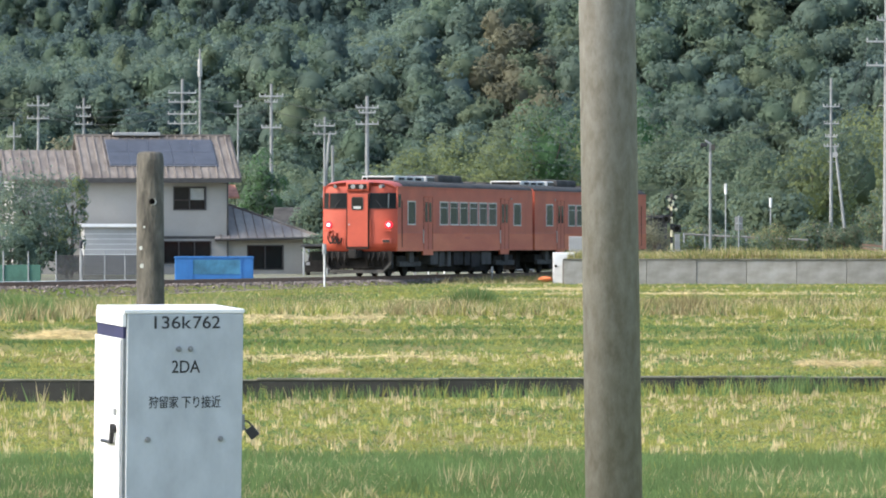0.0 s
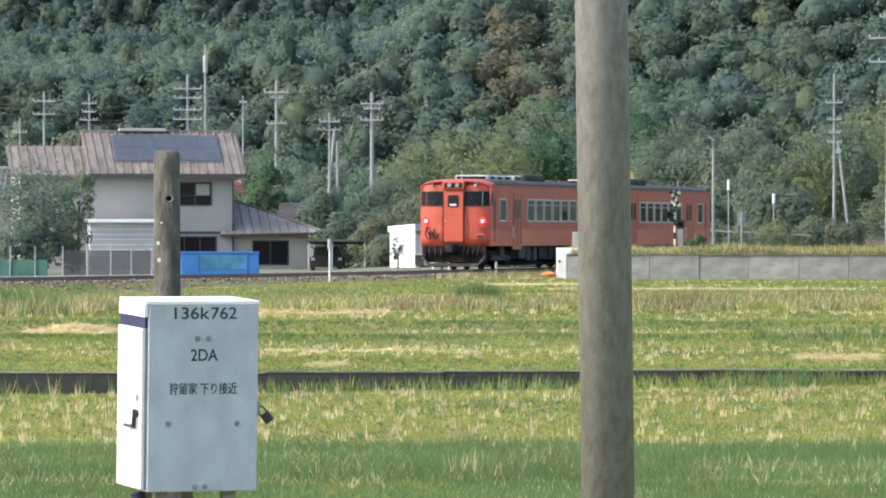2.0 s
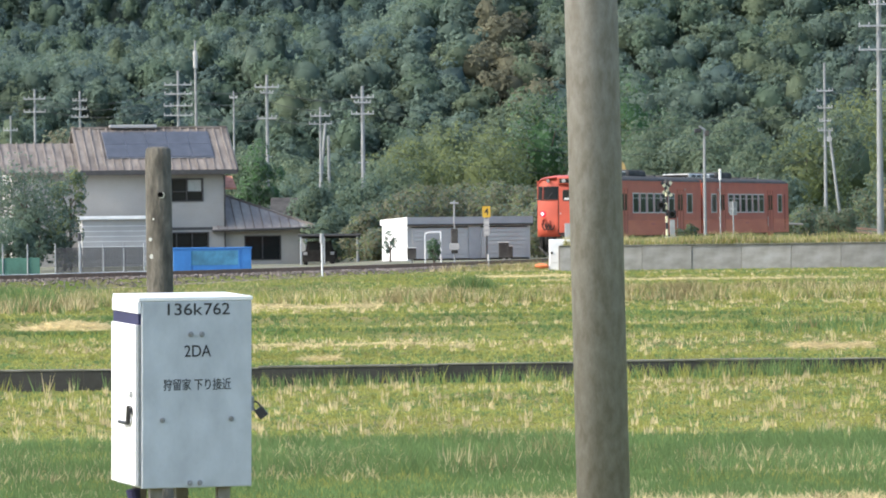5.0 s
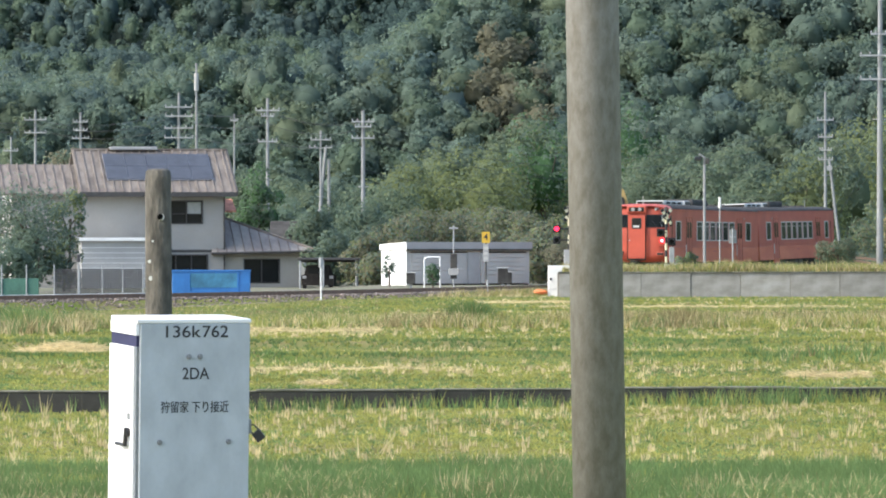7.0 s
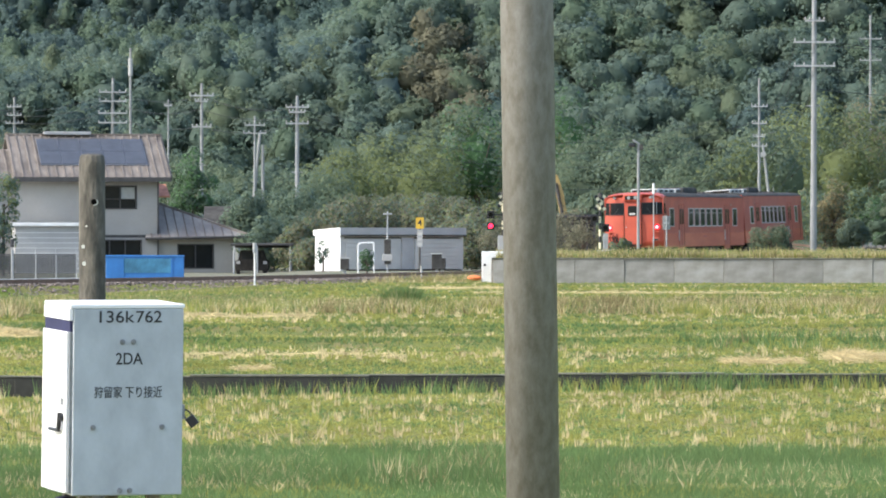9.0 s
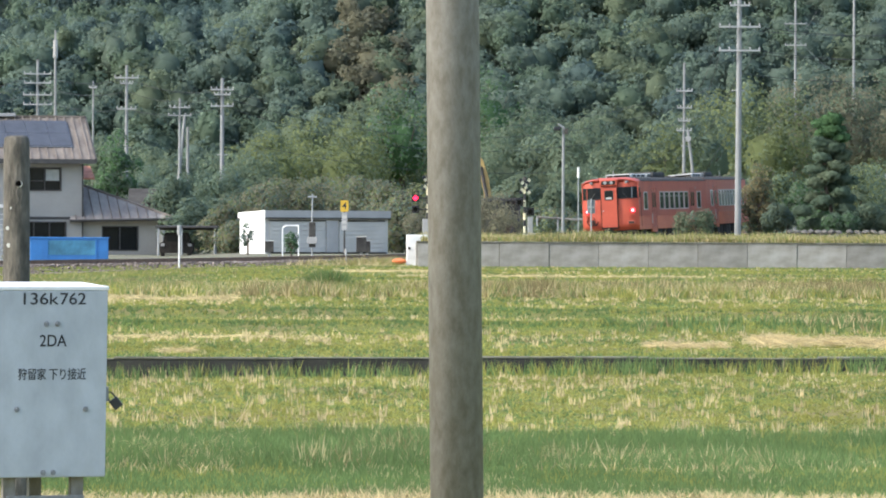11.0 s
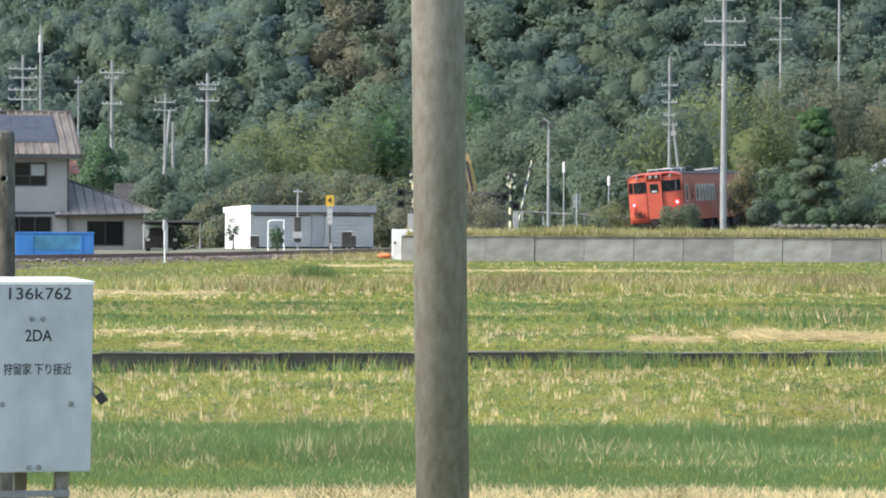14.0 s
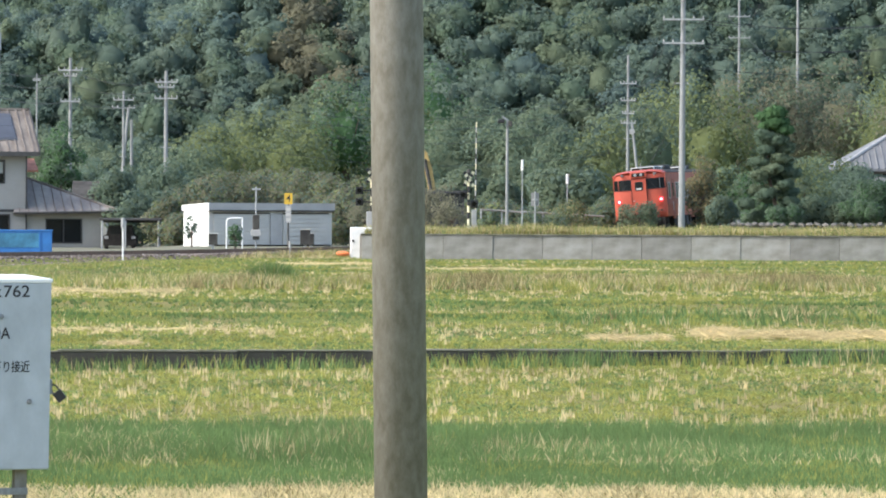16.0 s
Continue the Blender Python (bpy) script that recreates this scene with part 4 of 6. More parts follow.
    tufts(96.4, 98.6, 0.17, 0.24, 0.07, 0.020, 6, 0.36, (0, 0, 0.92, 0.08), x_lo=5.8, lean=1.4, grain=0.3)
    tufts(95.0, 101.0, 0.3, 0.4, 0.09, 0.015, 6, 0.12, (0.4, 0, 0.6, 0))
    # second bund
    patch(101.3, 103.4, 0.13, 0.18, 0.07, 0.07, 0.014, 0.9, 8, (0.40, 0.54, 0.03, 0.03))
    patch(103.2, 105.2, 0.18, 0.24, 0.07, 0.05, 0.018, 1.6, 8, (0.62, 0.32, 0.05, 0.01))
    # third and fourth
    patch(105.0, 126.0, 0.22, 0.32, 0.09, 0.05, 0.022, 2.0, 8, (0.60, 0.32, 0.06, 0.02))
    tufts(106.0, 126.0, 0.3, 0.45, 0.11, 0.018, 7, 0.15, (0.4, 0.1, 0.5, 0))
    tufts(113.0, 126.0, 0.20, 0.3, 0.09, 0.026, 6, 0.20, (0.05, 0, 0.80, 0.15), x_lo=-5.4, x_hi=-1.0, lean=1.3, grain=0.35)
    tufts(118.0, 125.0, 0.4, 0.5, 0.10, 0.024, 7, 0.20, (0, 0, 1, 0), x_lo=-1.0, lean=1.3, grain=0.6)
    patch(125.5, 131.5, 0.16, 0.24, 0.1, 0.24, 0.014, 0.8, 9, (0.46, 0.16, 0.15, 0.23))
    patch(127.0, 131.0, 0.17, 0.25, 0.1, 0.28, 0.015, 0.9, 9, (0.14, 0.06, 0.26, 0.54), x_lo=2.4, keep=0.8)
    patch(128.0, 130.6, 0.35, 0.5, 0.2, 0.40, 0.014, 0.8, 12, (0.16, 0.26, 0.14, 0.44), x_lo=5.5, keep=0.45)
    patch(131.0, 196.0, 0.28, 0.40, 0.1, 0.065, 0.028, 1.8, 7, (0.56, 0.34, 0.08, 0.02))
    patch(196.0, 214.5, 0.30, 0.42, 0.1, 0.08, 0.022, 1.0, 7, (0.56, 0.36, 0.06, 0.02))
    for y, lo, hi in ((140, -3, 30), (152, -4, 30), (163, 3, 30), (169, 3, 14), (176, 2, 9), (190, 0, 30), (203, -2, 5)):
        tufts(y, y + 2.2, 0.28, 0.45, 0.09, 0.032, 7, 0.34, (0.1, 0, 0.88, 0.02), x_lo=lo, x_hi=hi, lean=1.3, grain=0.6)
    tufts(132.0, 200.0, 0.5, 1.2, 0.13, 0.022, 7, 0.12, (0.4, 0.3, 0.2, 0.1))
    # rank dry grass to the side, below the track's bank
    patch(116.0, 152.0, 0.3, 0.5, 0.15, 0.33, 0.016, 0.7, 9, (0.12, 0.20, 0.22, 0.46), x_hi=-7.6)
    patch(152.0, 176.0, 0.3, 0.5, 0.15, 0.10, 0.018, 0.9, 8, (0.20, 0.40, 0.10, 0.30), x_hi=-3.0)
    patch(116.0, 150.0, 0.3, 0.5, 0.15, 0.46, 0.016, 0.6, 9, (0.20, 0.62, 0.06, 0.12), x_hi=-8.4, keep=0.45)
    patch(134.0, 172.0, 0.3, 0.6, 0.15, 0.10, 0.018, 0.7, 8, (0.40, 0.36, 0.05, 0.19), x_hi=-3.0, keep=0.7)
    tufts(205.0, 212.5, 0.3, 0.5, 0.26, 0.016, 7, 0.3, (0.1, 0.1, 0.4, 0.4), x_lo=-2.5, x_hi=3.6, lean=0.8)
    # raked straw, in heaps and swaths
    for x0, x1, y0, y1, high, n in ((5.0, 6.1, 79.4, 81.0, 0.13, 650), (6.6, 8.4, 80.0, 83.0, 0.20, 2300), (8.2, 11.0, 79.6, 82.4, 0.18, 2600), (-7.4, -5.9, 97.0, 100.0, 0.22, 1500), (-4.2, -1.3, 118.0, 121.5, 0.12, 420),
                                    (6.2, 10.8, 97.0, 98.4, 0.06, 800), (-3.1, 0.4, 84.5, 86.5, 0.06, 260), (-1.9, -1.4, 75.5, 76.5, 0.10, 130), (1.2, 5.0, 179, 182, 0.07, 1100), (3.0, 12.0, 165, 168, 0.05, 1300), (1.6, 4.2, 208, 211, 0.07, 500)):
        u, v = rng.uniform(-1, 1, n), rng.normal(scale=0.45, size=n)
        X, Y = (x0 + x1) / 2 + u * (x1 - x0) / 2, (y0 + y1) / 2 + v * (y1 - y0) / 2
        lump = np.array([0.55 + 0.6 * noise.noise((px * 1.3, py * 0.8, 5.0)) for px, py in zip(X, Y)])
        Z = lie(X, Y) + high * np.clip(1 - v * v, 0, 1) * np.clip(lump, 0.05, 1) * rng.uniform(0.6, 1.0, n)
        a, w = rng.uniform(0, 2 * math.pi, n), rng.uniform(0.10, 0.24, n)
        c = np.stack([X, Y, Z], 1)
        d = np.stack([np.cos(a), np.sin(a), rng.normal(scale=0.25, size=n)], 1) * w[:, None]
        up = np.stack([0.3 * np.sin(a), -0.3 * np.cos(a), np.ones(n)], 1) * 0.00014 * c[:, 1:2]
        add(np.stack([c - d, c + d, c + up], 1), 2)
    t, i = np.concatenate(tris), np.concatenate(index)
    ob = from_arrays("stubble", t.reshape(-1, 3), np.arange(3 * len(t)).reshape(-1, 3), GRASS, i)
    tagged(ob, "yellow-green rice stubble, weeds and loose straw in rows", "stubble", kind="stuff")
    # grass over the wall and along the bank
    tris.clear(), index.clear()
    n = 17000
    X, Y = rng.uniform(4.7, 42, n), 215.4 + rng.uniform(0, 1, n) ** 1.6 * 16
    far = in_bank(X, Y)
    X, Y = X[far > 3.2], Y[far > 3.2]
    t = blades(rng, X, Y, lie(X, Y), rng.uniform(0.12, 0.36, len(X)) * (1 + 0.9 * np.array([noise.noise((px * 0.4, py * 0.4, 1.0)) for px, py in zip(X, Y)])), 0.016, 0.6, 6)
    add(t, rng.choice(4, len(t), p=(0.27, 0.19, 0.25, 0.29)))
    s = rng.uniform(-48, 30, 9000)
    off = 4.0 + rng.uniform(0, 1, 9000) ** 1.5 * 5
    P, Q = np.array([rail_at(v) for v in s]), np.array([rail_at(v + 0.5) for v in s])
    d = (Q - P) / 0.5
    X, Y = P[:, 0] + d[:, 1] * off, P[:, 1] - d[:, 0] * off
    ok = (X < 4.4)
    X, Y = X[ok], Y[ok]
    t = blades(rng, X, Y, lie(X, Y), np.full(len(X), 0.11), 0.018, 0.8, 6)
    add(t, rng.choice(4, len(t), p=(0.45, 0.35, 0.10, 0.10)))
    s, off = rng.normal(4.0, 5.5, 900), rng.uniform(1.9, 5.0, 900)
    P, Q = np.array([rail_at(v) for v in s]), np.array([rail_at(v + 0.5) for v in s])
    d = (Q - P) / 0.5
    X, Y = P[:, 0] + d[:, 1] * off, P[:, 1] - d[:, 0] * off
    X, Y = X[X < 4.2], Y[X < 4.2]
    add(blades(rng, X, Y, lie(X, Y), rng.uniform(0.12, 0.42, len(X)), 0.014, 0.8, 8), np.repeat(rng.choice(4, len(X), p=(0.15, 0.12, 0.33, 0.40)), 8))
    t, i = np.concatenate(tris), np.concatenate(index)
    ob = from_arrays("bank_grass", t.reshape(-1, 3), np.arange(3 * len(t)).reshape(-1, 3), GRASS, i)
    tagged(ob, "dry yellowing grass along the wall and the railway bank", "grass", kind="stuff")


def field_weeds(x, y):
    """A rank clump of long green blades on the bund."""
    rng = np.random.default_rng(int(300 + x))
    n = 420
    u, v = rng.normal(scale=0.36, size=n), rng.normal(scale=0.3, size=n)
    px, py = x + u, y + v
    t = blades(rng, px, py, lie(px, py), 0.44 * np.exp(-(u / 0.62) ** 2) + 0.06, 0.016, 0.8, 12)
    ob = from_arrays("field_weeds", t.reshape(-1, 3), np.arange(3 * len(t)).reshape(-1, 3), GRASS, rng.choice(4, len(t), p=(0.10, 0.86, 0.03, 0.01)))
    tagged(ob, "clump of tall green weeds on a field bund", "weeds")


fields()
field_weeds(0.671, 131)
field_weeds(-9.0, 122)
field_weeds(-9.8, 126)


# ---- trees and shrubs of the village ----
def tree(name, label, x, y, z0, height, r, kind, count, leaf_size, category="tree", trunk=True, squash=1.0, clumps=16, group="", full=False):
    """Tapered trunk with limbs, and an uneven crown of many small sprays. kind: one leaf or a list to mix."""
    ob = empty(name, (x, y, z0))
    rng = np.random.default_rng(abs(int(x * 131 + y * 17 + height * 7)))
    rz = min(r * squash, height * 0.5)
    mid = height - rz * 1.0
    if trunk:
        bm = bmesh.new()
        rod(bm, (0, 0, -0.2), (0.05 * r, 0, mid), 0.05 * r + 0.04, 0.03 * r + 0.02, 8)
        for i in range(5):
            a = i * 1.3 + x
            rod(bm, (0.03 * r, 0, mid * (0.5 + 0.1 * i)), (math.cos(a) * r * 0.6, math.sin(a) * r * 0.6, mid + rz * 0.25 * (i % 3)), 0.025 * r + 0.02, 0.01, 6)
        part("trunk", bm, BARK, ob)
    kinds = kind if isinstance(kind, (list, tuple)) else [kind]
    t, soft = crown(rng, (0, 0, mid), r, rz, count, leaf_size, clumps, False)
    if full:
        c, cn = crown_core(rng, (0, 0, mid), r * 0.42, rz * 0.42)
        t, soft = np.concatenate([t, c]), np.concatenate([soft, cn])
    index = rng.choice(len(kinds), len(t))
    if full:
        index[-len(ICO[1]):] = 0
    from_arrays("crown", t.reshape(-1, 3), np.arange(3 * len(t)).reshape(-1, 3), [LEAVES[k] for k in kinds], index, ob, soft)
    return tagged(ob, label, category, group)


def pine(x, y, z0, height):
    """A clipped garden pine: bare bent trunk, tiers of flat pads."""
    ob = empty("garden_pine", (x, y, z0))
    rng = np.random.default_rng(7)
    bm = bmesh.new()
    pts = [(0.25 * math.sin(i * 1.1), 0, height * i / 7) for i in range(8)]
    for i in range(7):
        rod(bm, pts[i], pts[i + 1], 0.13 - 0.013 * i, 0.12 - 0.013 * i, 8)
    part("trunk", bm, BARK, ob)
    for i in range(32):
        f = 0.16 + 0.84 * i / 31
        a = i * 2.4
        d = (1.6 * (1.08 - f) + 0.15) * rng.uniform(0.55, 1.05)
        c = np.array([[math.cos(a) * d + 0.1, math.sin(a) * d * 0.8, height * f + rng.uniform(-0.12, 0.12)]])
        c = np.concatenate([c, c + rng.normal(scale=(0.16, 0.16, 0.05), size=(3, 3))])
        t, soft = leaf_cloud(rng, c, rng.uniform(0.40, 0.56, 4), 640, 0.095, 0.55)
        from_arrays("foliage_pad", t.reshape(-1, 3), np.arange(3 * len(t)).reshape(-1, 3), [LEAVES[5 if i > 25 else 1 if i % 3 else 7]], None, ob, soft)
    tagged(ob, "cloud-pruned garden pine with tiered dark green pads", "pine tree")


def village_trees():
    G = -0.3
    # by the house
    tree("garden_tree", "grey-green small-leaved tree before the house", -19.692, 268, G, 5.267 + 0.3, 2.2, [8, 7, 2], 4600, 0.085, squash=1.35, clumps=70)
    tree("garden_tree", "sparse yellow-green shrub before the house", -17.78, 270, G, 4.537 + 0.3, 0.95, [3, 2], 1500, 0.08, squash=1.6, clumps=16)
    tree("garden_tree", "low grey-green shrub behind the fence", -20.225, 262, G, 1.946 + 0.3, 1.3, [2, 1], 2600, 0.085, clumps=18)
    tree("garden_tree", "low grey-green hedge plant behind the fence", -19.065, 266, -0.5, 2.221 + 0.5, 1.3, [2, 1], 2600, 0.085, clumps=24)
    tree("garden_tree", "thin yellow-green shrub beside the lean-to", -17.85, 267, -0.5, 2.358 + 0.5, 0.9, [3, 2, 2], 1700, 0.08, squash=1.6, clumps=20)
    tree("conical_tree", "fresh green dense conical tree beside the house", -10.408, 322, G, 6.43 + 0.3, 1.45, [5, 1], 5200, 0.10, squash=1.9, clumps=34)
    tree("broadleaf_tree", "dark green broadleaf tree beside the house", -9.143, 345, G, 4.364 + 0.3, 1.8, [1, 2], 3600, 0.12, clumps=26)
    for X, Y, D, r in ((560, 345, 318, 1.5), (605, 322, 330, 1.9), (655, 330, 325, 1.9), (590, 385, 300, 1.6), (640, 372, 306, 1.6)):
        tree("camellia_bush", "glossy dark green rounded bush with pale sprays", (X - 784) * D / 9962, D, G, 1.42 - (Y - 415) * D / 9962 + 0.3, r, [7, 1, 2], 3600, 0.11, "bush", clumps=30, group="bushes beside the store", full=True)
    # autumn-tinted scrub behind the store shed
    for X, Y, D, r in ((655, 395, 296, 1.5), (705, 365, 305, 1.9), (765, 335, 312, 2.2), (830, 325, 316, 2.4), (890, 342, 312, 2.2), (940, 350, 306, 2.0), (985, 360, 300, 1.8), (672, 420, 290, 1.2), (960, 390, 290, 1.4)):
        tree("autumn_tree", "olive and russet autumn-tinted cherry tree", (X - 784) * D / 9962, D, G, 1.42 - (Y - 415) * D / 9962 + 0.3, r, [4, 3, 4, 2], 5200, 0.085, clumps=40, group="autumn trees behind the store", full=True)
    for X, Y, D, r in ((1098, 352, 282, 1.5), (1130, 358, 282, 1.3), (1152, 385, 280, 1.0), (1070, 350, 284, 1.5), (1005, 385, 275, 1.1)):
        tree("bare_shrub", "greyish half-bare shrub by the crossing", (X - 784) * D / 9962, D, 0.0, 1.42 - (Y - 415) * D / 9962, r, [4], 1700, 0.05, "shrub", clumps=26)
    # bamboo and tall trees between the village and the hill
    for X, Y, D, r, k in ((520, 285, 420, 3.0, 1), (560, 300, 400, 2.6, 2), (700, 300, 400, 3.0, 1), (745, 245, 470, 4.2, 3), (800, 205, 480, 4.4, 3), (865, 235, 470, 4.2, 3), (910, 195, 490, 4.6, 3),
                          (965, 165, 490, 4.6, 5), (1030, 175, 500, 4.8, 3), (1110, 120, 520, 5.4, 5), (1175, 185, 480, 4.6, 1), (1150, 265, 430, 3.6, 1), (1230, 240, 430, 3.8, 2), (1300, 225, 430, 4.0, 1),
                          (1370, 260, 420, 3.6, 1), (1430, 240, 420, 3.6, 3), (1500, 190, 440, 4.2, 2), (1560, 150, 470, 4.4, 3), (1620, 165, 450, 4.6, 3), (1690, 140, 470, 5.0, 4), (1760, 150, 470, 5.0, 4),
                          (1840, 130, 480, 5.0, 4), (1920, 150, 470, 5.0, 3), (1990, 170, 460, 4.4, 4), (620, 300, 420, 3.2, 1), (450, 270, 440, 3.4, 1), (330, 245, 450, 3.6, 2), (230, 240, 450, 3.6, 1),
                          (140, 225, 460, 3.6, 4), (50, 250, 450, 3.6, 1), (-40, 230, 450, 3.6, 2), (390, 250, 450, 3.4, 2), (1290, 300, 370, 2.8, 1), (1360, 320, 360, 2.6, 2), (1090, 320, 380, 2.6, 1), (1180, 330, 370, 2.4, 2), (1240, 345, 345, 1.8, 1)):
        mixed = {1: [7, 1, 7], 2: [7, 2, 7], 3: [3, 3, 7], 4: [4, 4, 7], 5: [5, 1, 2]}[k]
        tree("tall_tree", {1: "dark green leafy tree at the foot of the hill", 2: "grey-green leafy tree at the foot of the hill", 3: "feathery yellow-green bamboo-like tree", 4: "brownish half-dry tree below the hill", 5: "fresh green spreading tree at the foot of the hill"}[k],
             (X - 784) * D / 9962, D, -0.22, 1.42 - (Y - 415) * D / 9962 + 0.22, r, mixed, 4200, 0.155, squash=1.35, clumps=36, group="trees below the hill", full=True)
    for X, Y, D, r in ((1330, 395, 330, 1.7), (1425, 392, 332, 1.6), (1460, 385, 340, 2.0), (1582, 350, 335, 1.5), (1255, 400, 320, 1.5), (1140, 385, 330, 1.8), (1080, 375, 330, 1.8), (1200, 392, 325, 1.6), (1565, 330, 390, 2.2)):
        tree("roadside_bush", "mixed green bush beyond the railway line", (X - 784) * D / 9962, D, -0.22, 1.42 - (Y - 415) * D / 9962 + 0.22, r, [1, 2, 3, 4], 3400, 0.10, "bush", clumps=24, group="bushes beyond the line", full=True)
    # on the terrace, before the line
    tree("dark_bush", "olive green bush on the grassy terrace", 17.783, 252, 0.62, 1.977 - 0.62, 1.0, [7, 1, 4], 3200, 0.055, "bush", squash=0.8, clumps=26)
    tree("yellow_bush", "yellow-green flowering bush beyond the line", 18.4, 316, -0.2, 2.45 + 0.2, 1.5, [3, 3, 6, 7], 4000, 0.05, "bush", clumps=18)
    tree("yellow_bush", "low pale green bush near the crossing", 10.904, 248, 0.62, 1.42 - 0.62, 0.55, [3, 2], 1300, 0.05, "bush", clumps=14)
    for X, Y, r in ((1236, 420, 0.9), (1296, 414, 1.0), (1342, 411, 0.9)):
        tree("low_bush", "low grey-green bush before the guard rail", (X - 784) * 0.03152, 314, -0.2, 1.62 - (Y - 415) * 0.03152, r, [2, 3, 1], 1700, 0.06, "bush", clumps=18, group="bushes beyond the line")
    # ivy-hung tree and the garden to its side
    tree("ivy_tree", "tan dried creeper hanging on a trunk", 25.462, 312, -0.1, 5.1, 1.0, [6, 6, 7, 4], 4000, 0.075, squash=2.6, clumps=60)
    pine(28.247, 300, 0.1, 6.931 - 0.1)
    for X, Y, D, r, k in ((1650, 330, 318, 1.6, [3, 1]), (1680, 345, 312, 1.6, [7, 5, 1]), (1775, 325, 312, 1.9, [7, 3, 1]), (1830, 300, 330, 2.3, [1, 3]), (1880, 320, 322, 1.8, [1, 2]), (1700, 380, 304, 1.0, [5, 1]), (1630, 380, 306, 0.9, [7, 2]), (1790, 380, 303, 1.2, [7, 1]), (1960, 330, 310, 1.8, [7, 1]), (1850, 380, 300, 1.1, [7, 1]), (1900, 372, 301, 1.3, [7, 1, 5]), (1948, 372, 301, 1.4, [7, 1])):
        tree("garden_shrub", "dark green garden shrub above a stone wall", (X - 784) * D / 9962, D, 0.1, 1.42 - (Y - 415) * D / 9962 - 0.1, r, k, 3600, 0.09, "shrub", clumps=28, group="shrubs of the walled garden", full=True)
    for X, Y, D, r in ((1905, 345, 298, 1.15), (1950, 350, 298, 1.1), (1862, 385, 297, 0.55), (1885, 388, 296, 0.5), (1905, 390, 295, 0.5), (1735, 398, 297, 0.6), (1760, 396, 297, 0.55)):
        tree("clipped_bush", "clipped round evergreen bush, dense and smooth", (X - 784) * D / 9962, D, 0.1, 1.42 - (Y - 415) * D / 9962 - 0.1, r, [5, 1, 1], 3000, 0.06, "bush", trunk=False, clumps=60, group="clipped bushes of the garden")
    tree("twiggy_shrub", "thin dark twiggy shrub against a white wall", -2.421, 268, -0.25, 1.608 + 0.25, 0.34, [0, 1], 260, 0.06, "shrub", squash=2.4, clumps=14)
    tree("thuja", "small dense conical green thuja by the store", -0.337, 258, -0.25, 0.98 + 0.25, 0.36, [1, 5], 1500, 0.04, "shrub", squash=2.2, clumps=26)


village_trees()


# ---- houses ----
H = dict(
    render=mat("beige_render", (0.272, 0.264, 0.244), 0.9, 0.07, 0.6, 8, 0.004),
    low=mat("lower_render", (0.305, 0.29, 0.26), 0.9, 0.07, 0.6, 8, 0.004),
    roof=mat("brown_sheet_roof", (0.195, 0.168, 0.142), 0.75, 0.22, 1.7, 9, second=(0.095, 0.08, 0.066), streak=(1.3, 0.28, 1), piece=0.10),
    seam=mat("rusty_roof_batten", (0.20, 0.172, 0.145), 0.75, 0.2, 0.8, 10, second=(0.10, 0.08, 0.065)),
    low_roof=mat("dark_sheet_roof", (0.27, 0.246, 0.215), 0.8, 0.3, 0.8, 6, second=(0.15, 0.13, 0.12), streak=(1, 0.35, 1)),
    trim=mat("dark_brown_trim", (0.045, 0.043, 0.041), 0.6, 0.2),
    solar=mat("solar_cell", (0.050, 0.055, 0.066), 0.5, 0.2, 2, 12),
    solar_frame=mat("solar_frame", (0.20, 0.21, 0.24), 0.4, 0.1, metal=0.5),
    siding=mat("white_siding", (0.30, 0.30, 0.292), 0.6, 0.08, 1, 12),
    blue=mat("blue_plastic", (0.025, 0.13, 0.34), 0.45, 0.15, 1.5, 10),
    net=mat("blue_green_net", (0.04, 0.15, 0.24), 0.8, 0.35, 1.5, 14),
    green_net=mat("green_net", (0.05, 0.12, 0.09), 0.9, 0.3, 0.8, 10),
    curtain=mat("pale_curtain", (0.30, 0.31, 0.29), 0.8, 0.1),
    mesh=mat("fence_mesh", (0.05, 0.052, 0.055), 0.8, 0.2),
    zinc=mat("zinc_post", (0.27, 0.28, 0.28), 0.5, 0.15, 3, 20),
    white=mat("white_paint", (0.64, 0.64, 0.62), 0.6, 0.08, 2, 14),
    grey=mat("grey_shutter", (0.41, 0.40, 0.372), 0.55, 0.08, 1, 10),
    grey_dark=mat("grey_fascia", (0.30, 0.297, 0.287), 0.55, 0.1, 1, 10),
    cream=mat("pale_yellow_enamel", (0.66, 0.60, 0.40), 0.5, 0.1),
    yellow=mat("yellow_enamel", (0.52, 0.33, 0.035), 0.5, 0.08),
    tile=mat("orange_tile", (0.42, 0.17, 0.10), 0.8, 0.3, 2, 9),
    pale_roof=mat("pale_tile_roof", (0.135, 0.138, 0.140), 0.7, 0.12, 1, 8),
    stone=mat("garden_stone", (0.115, 0.108, 0.094), 0.9, 0.3, 1.5, 12, 0.02, piece=0.25),
    pole=mat("concrete_pole", (0.205, 0.212, 0.212), 0.8, 0.12, 1.0, 9),
    tan=mat("dusty_yellow", (0.31, 0.225, 0.085), 0.7, 0.15),
    wire=mat("cable", (0.03, 0.032, 0.035), 0.6, 0.1),
    ceramic=mat("insulator", (0.30, 0.30, 0.295), 0.3, 0.05),
    orange=mat("orange_bag", (0.62, 0.17, 0.06), 0.8, 0.15),
    rust=mat("brown_steel", (0.04, 0.04, 0.045), 0.7, 0.3, 1, 8),
)


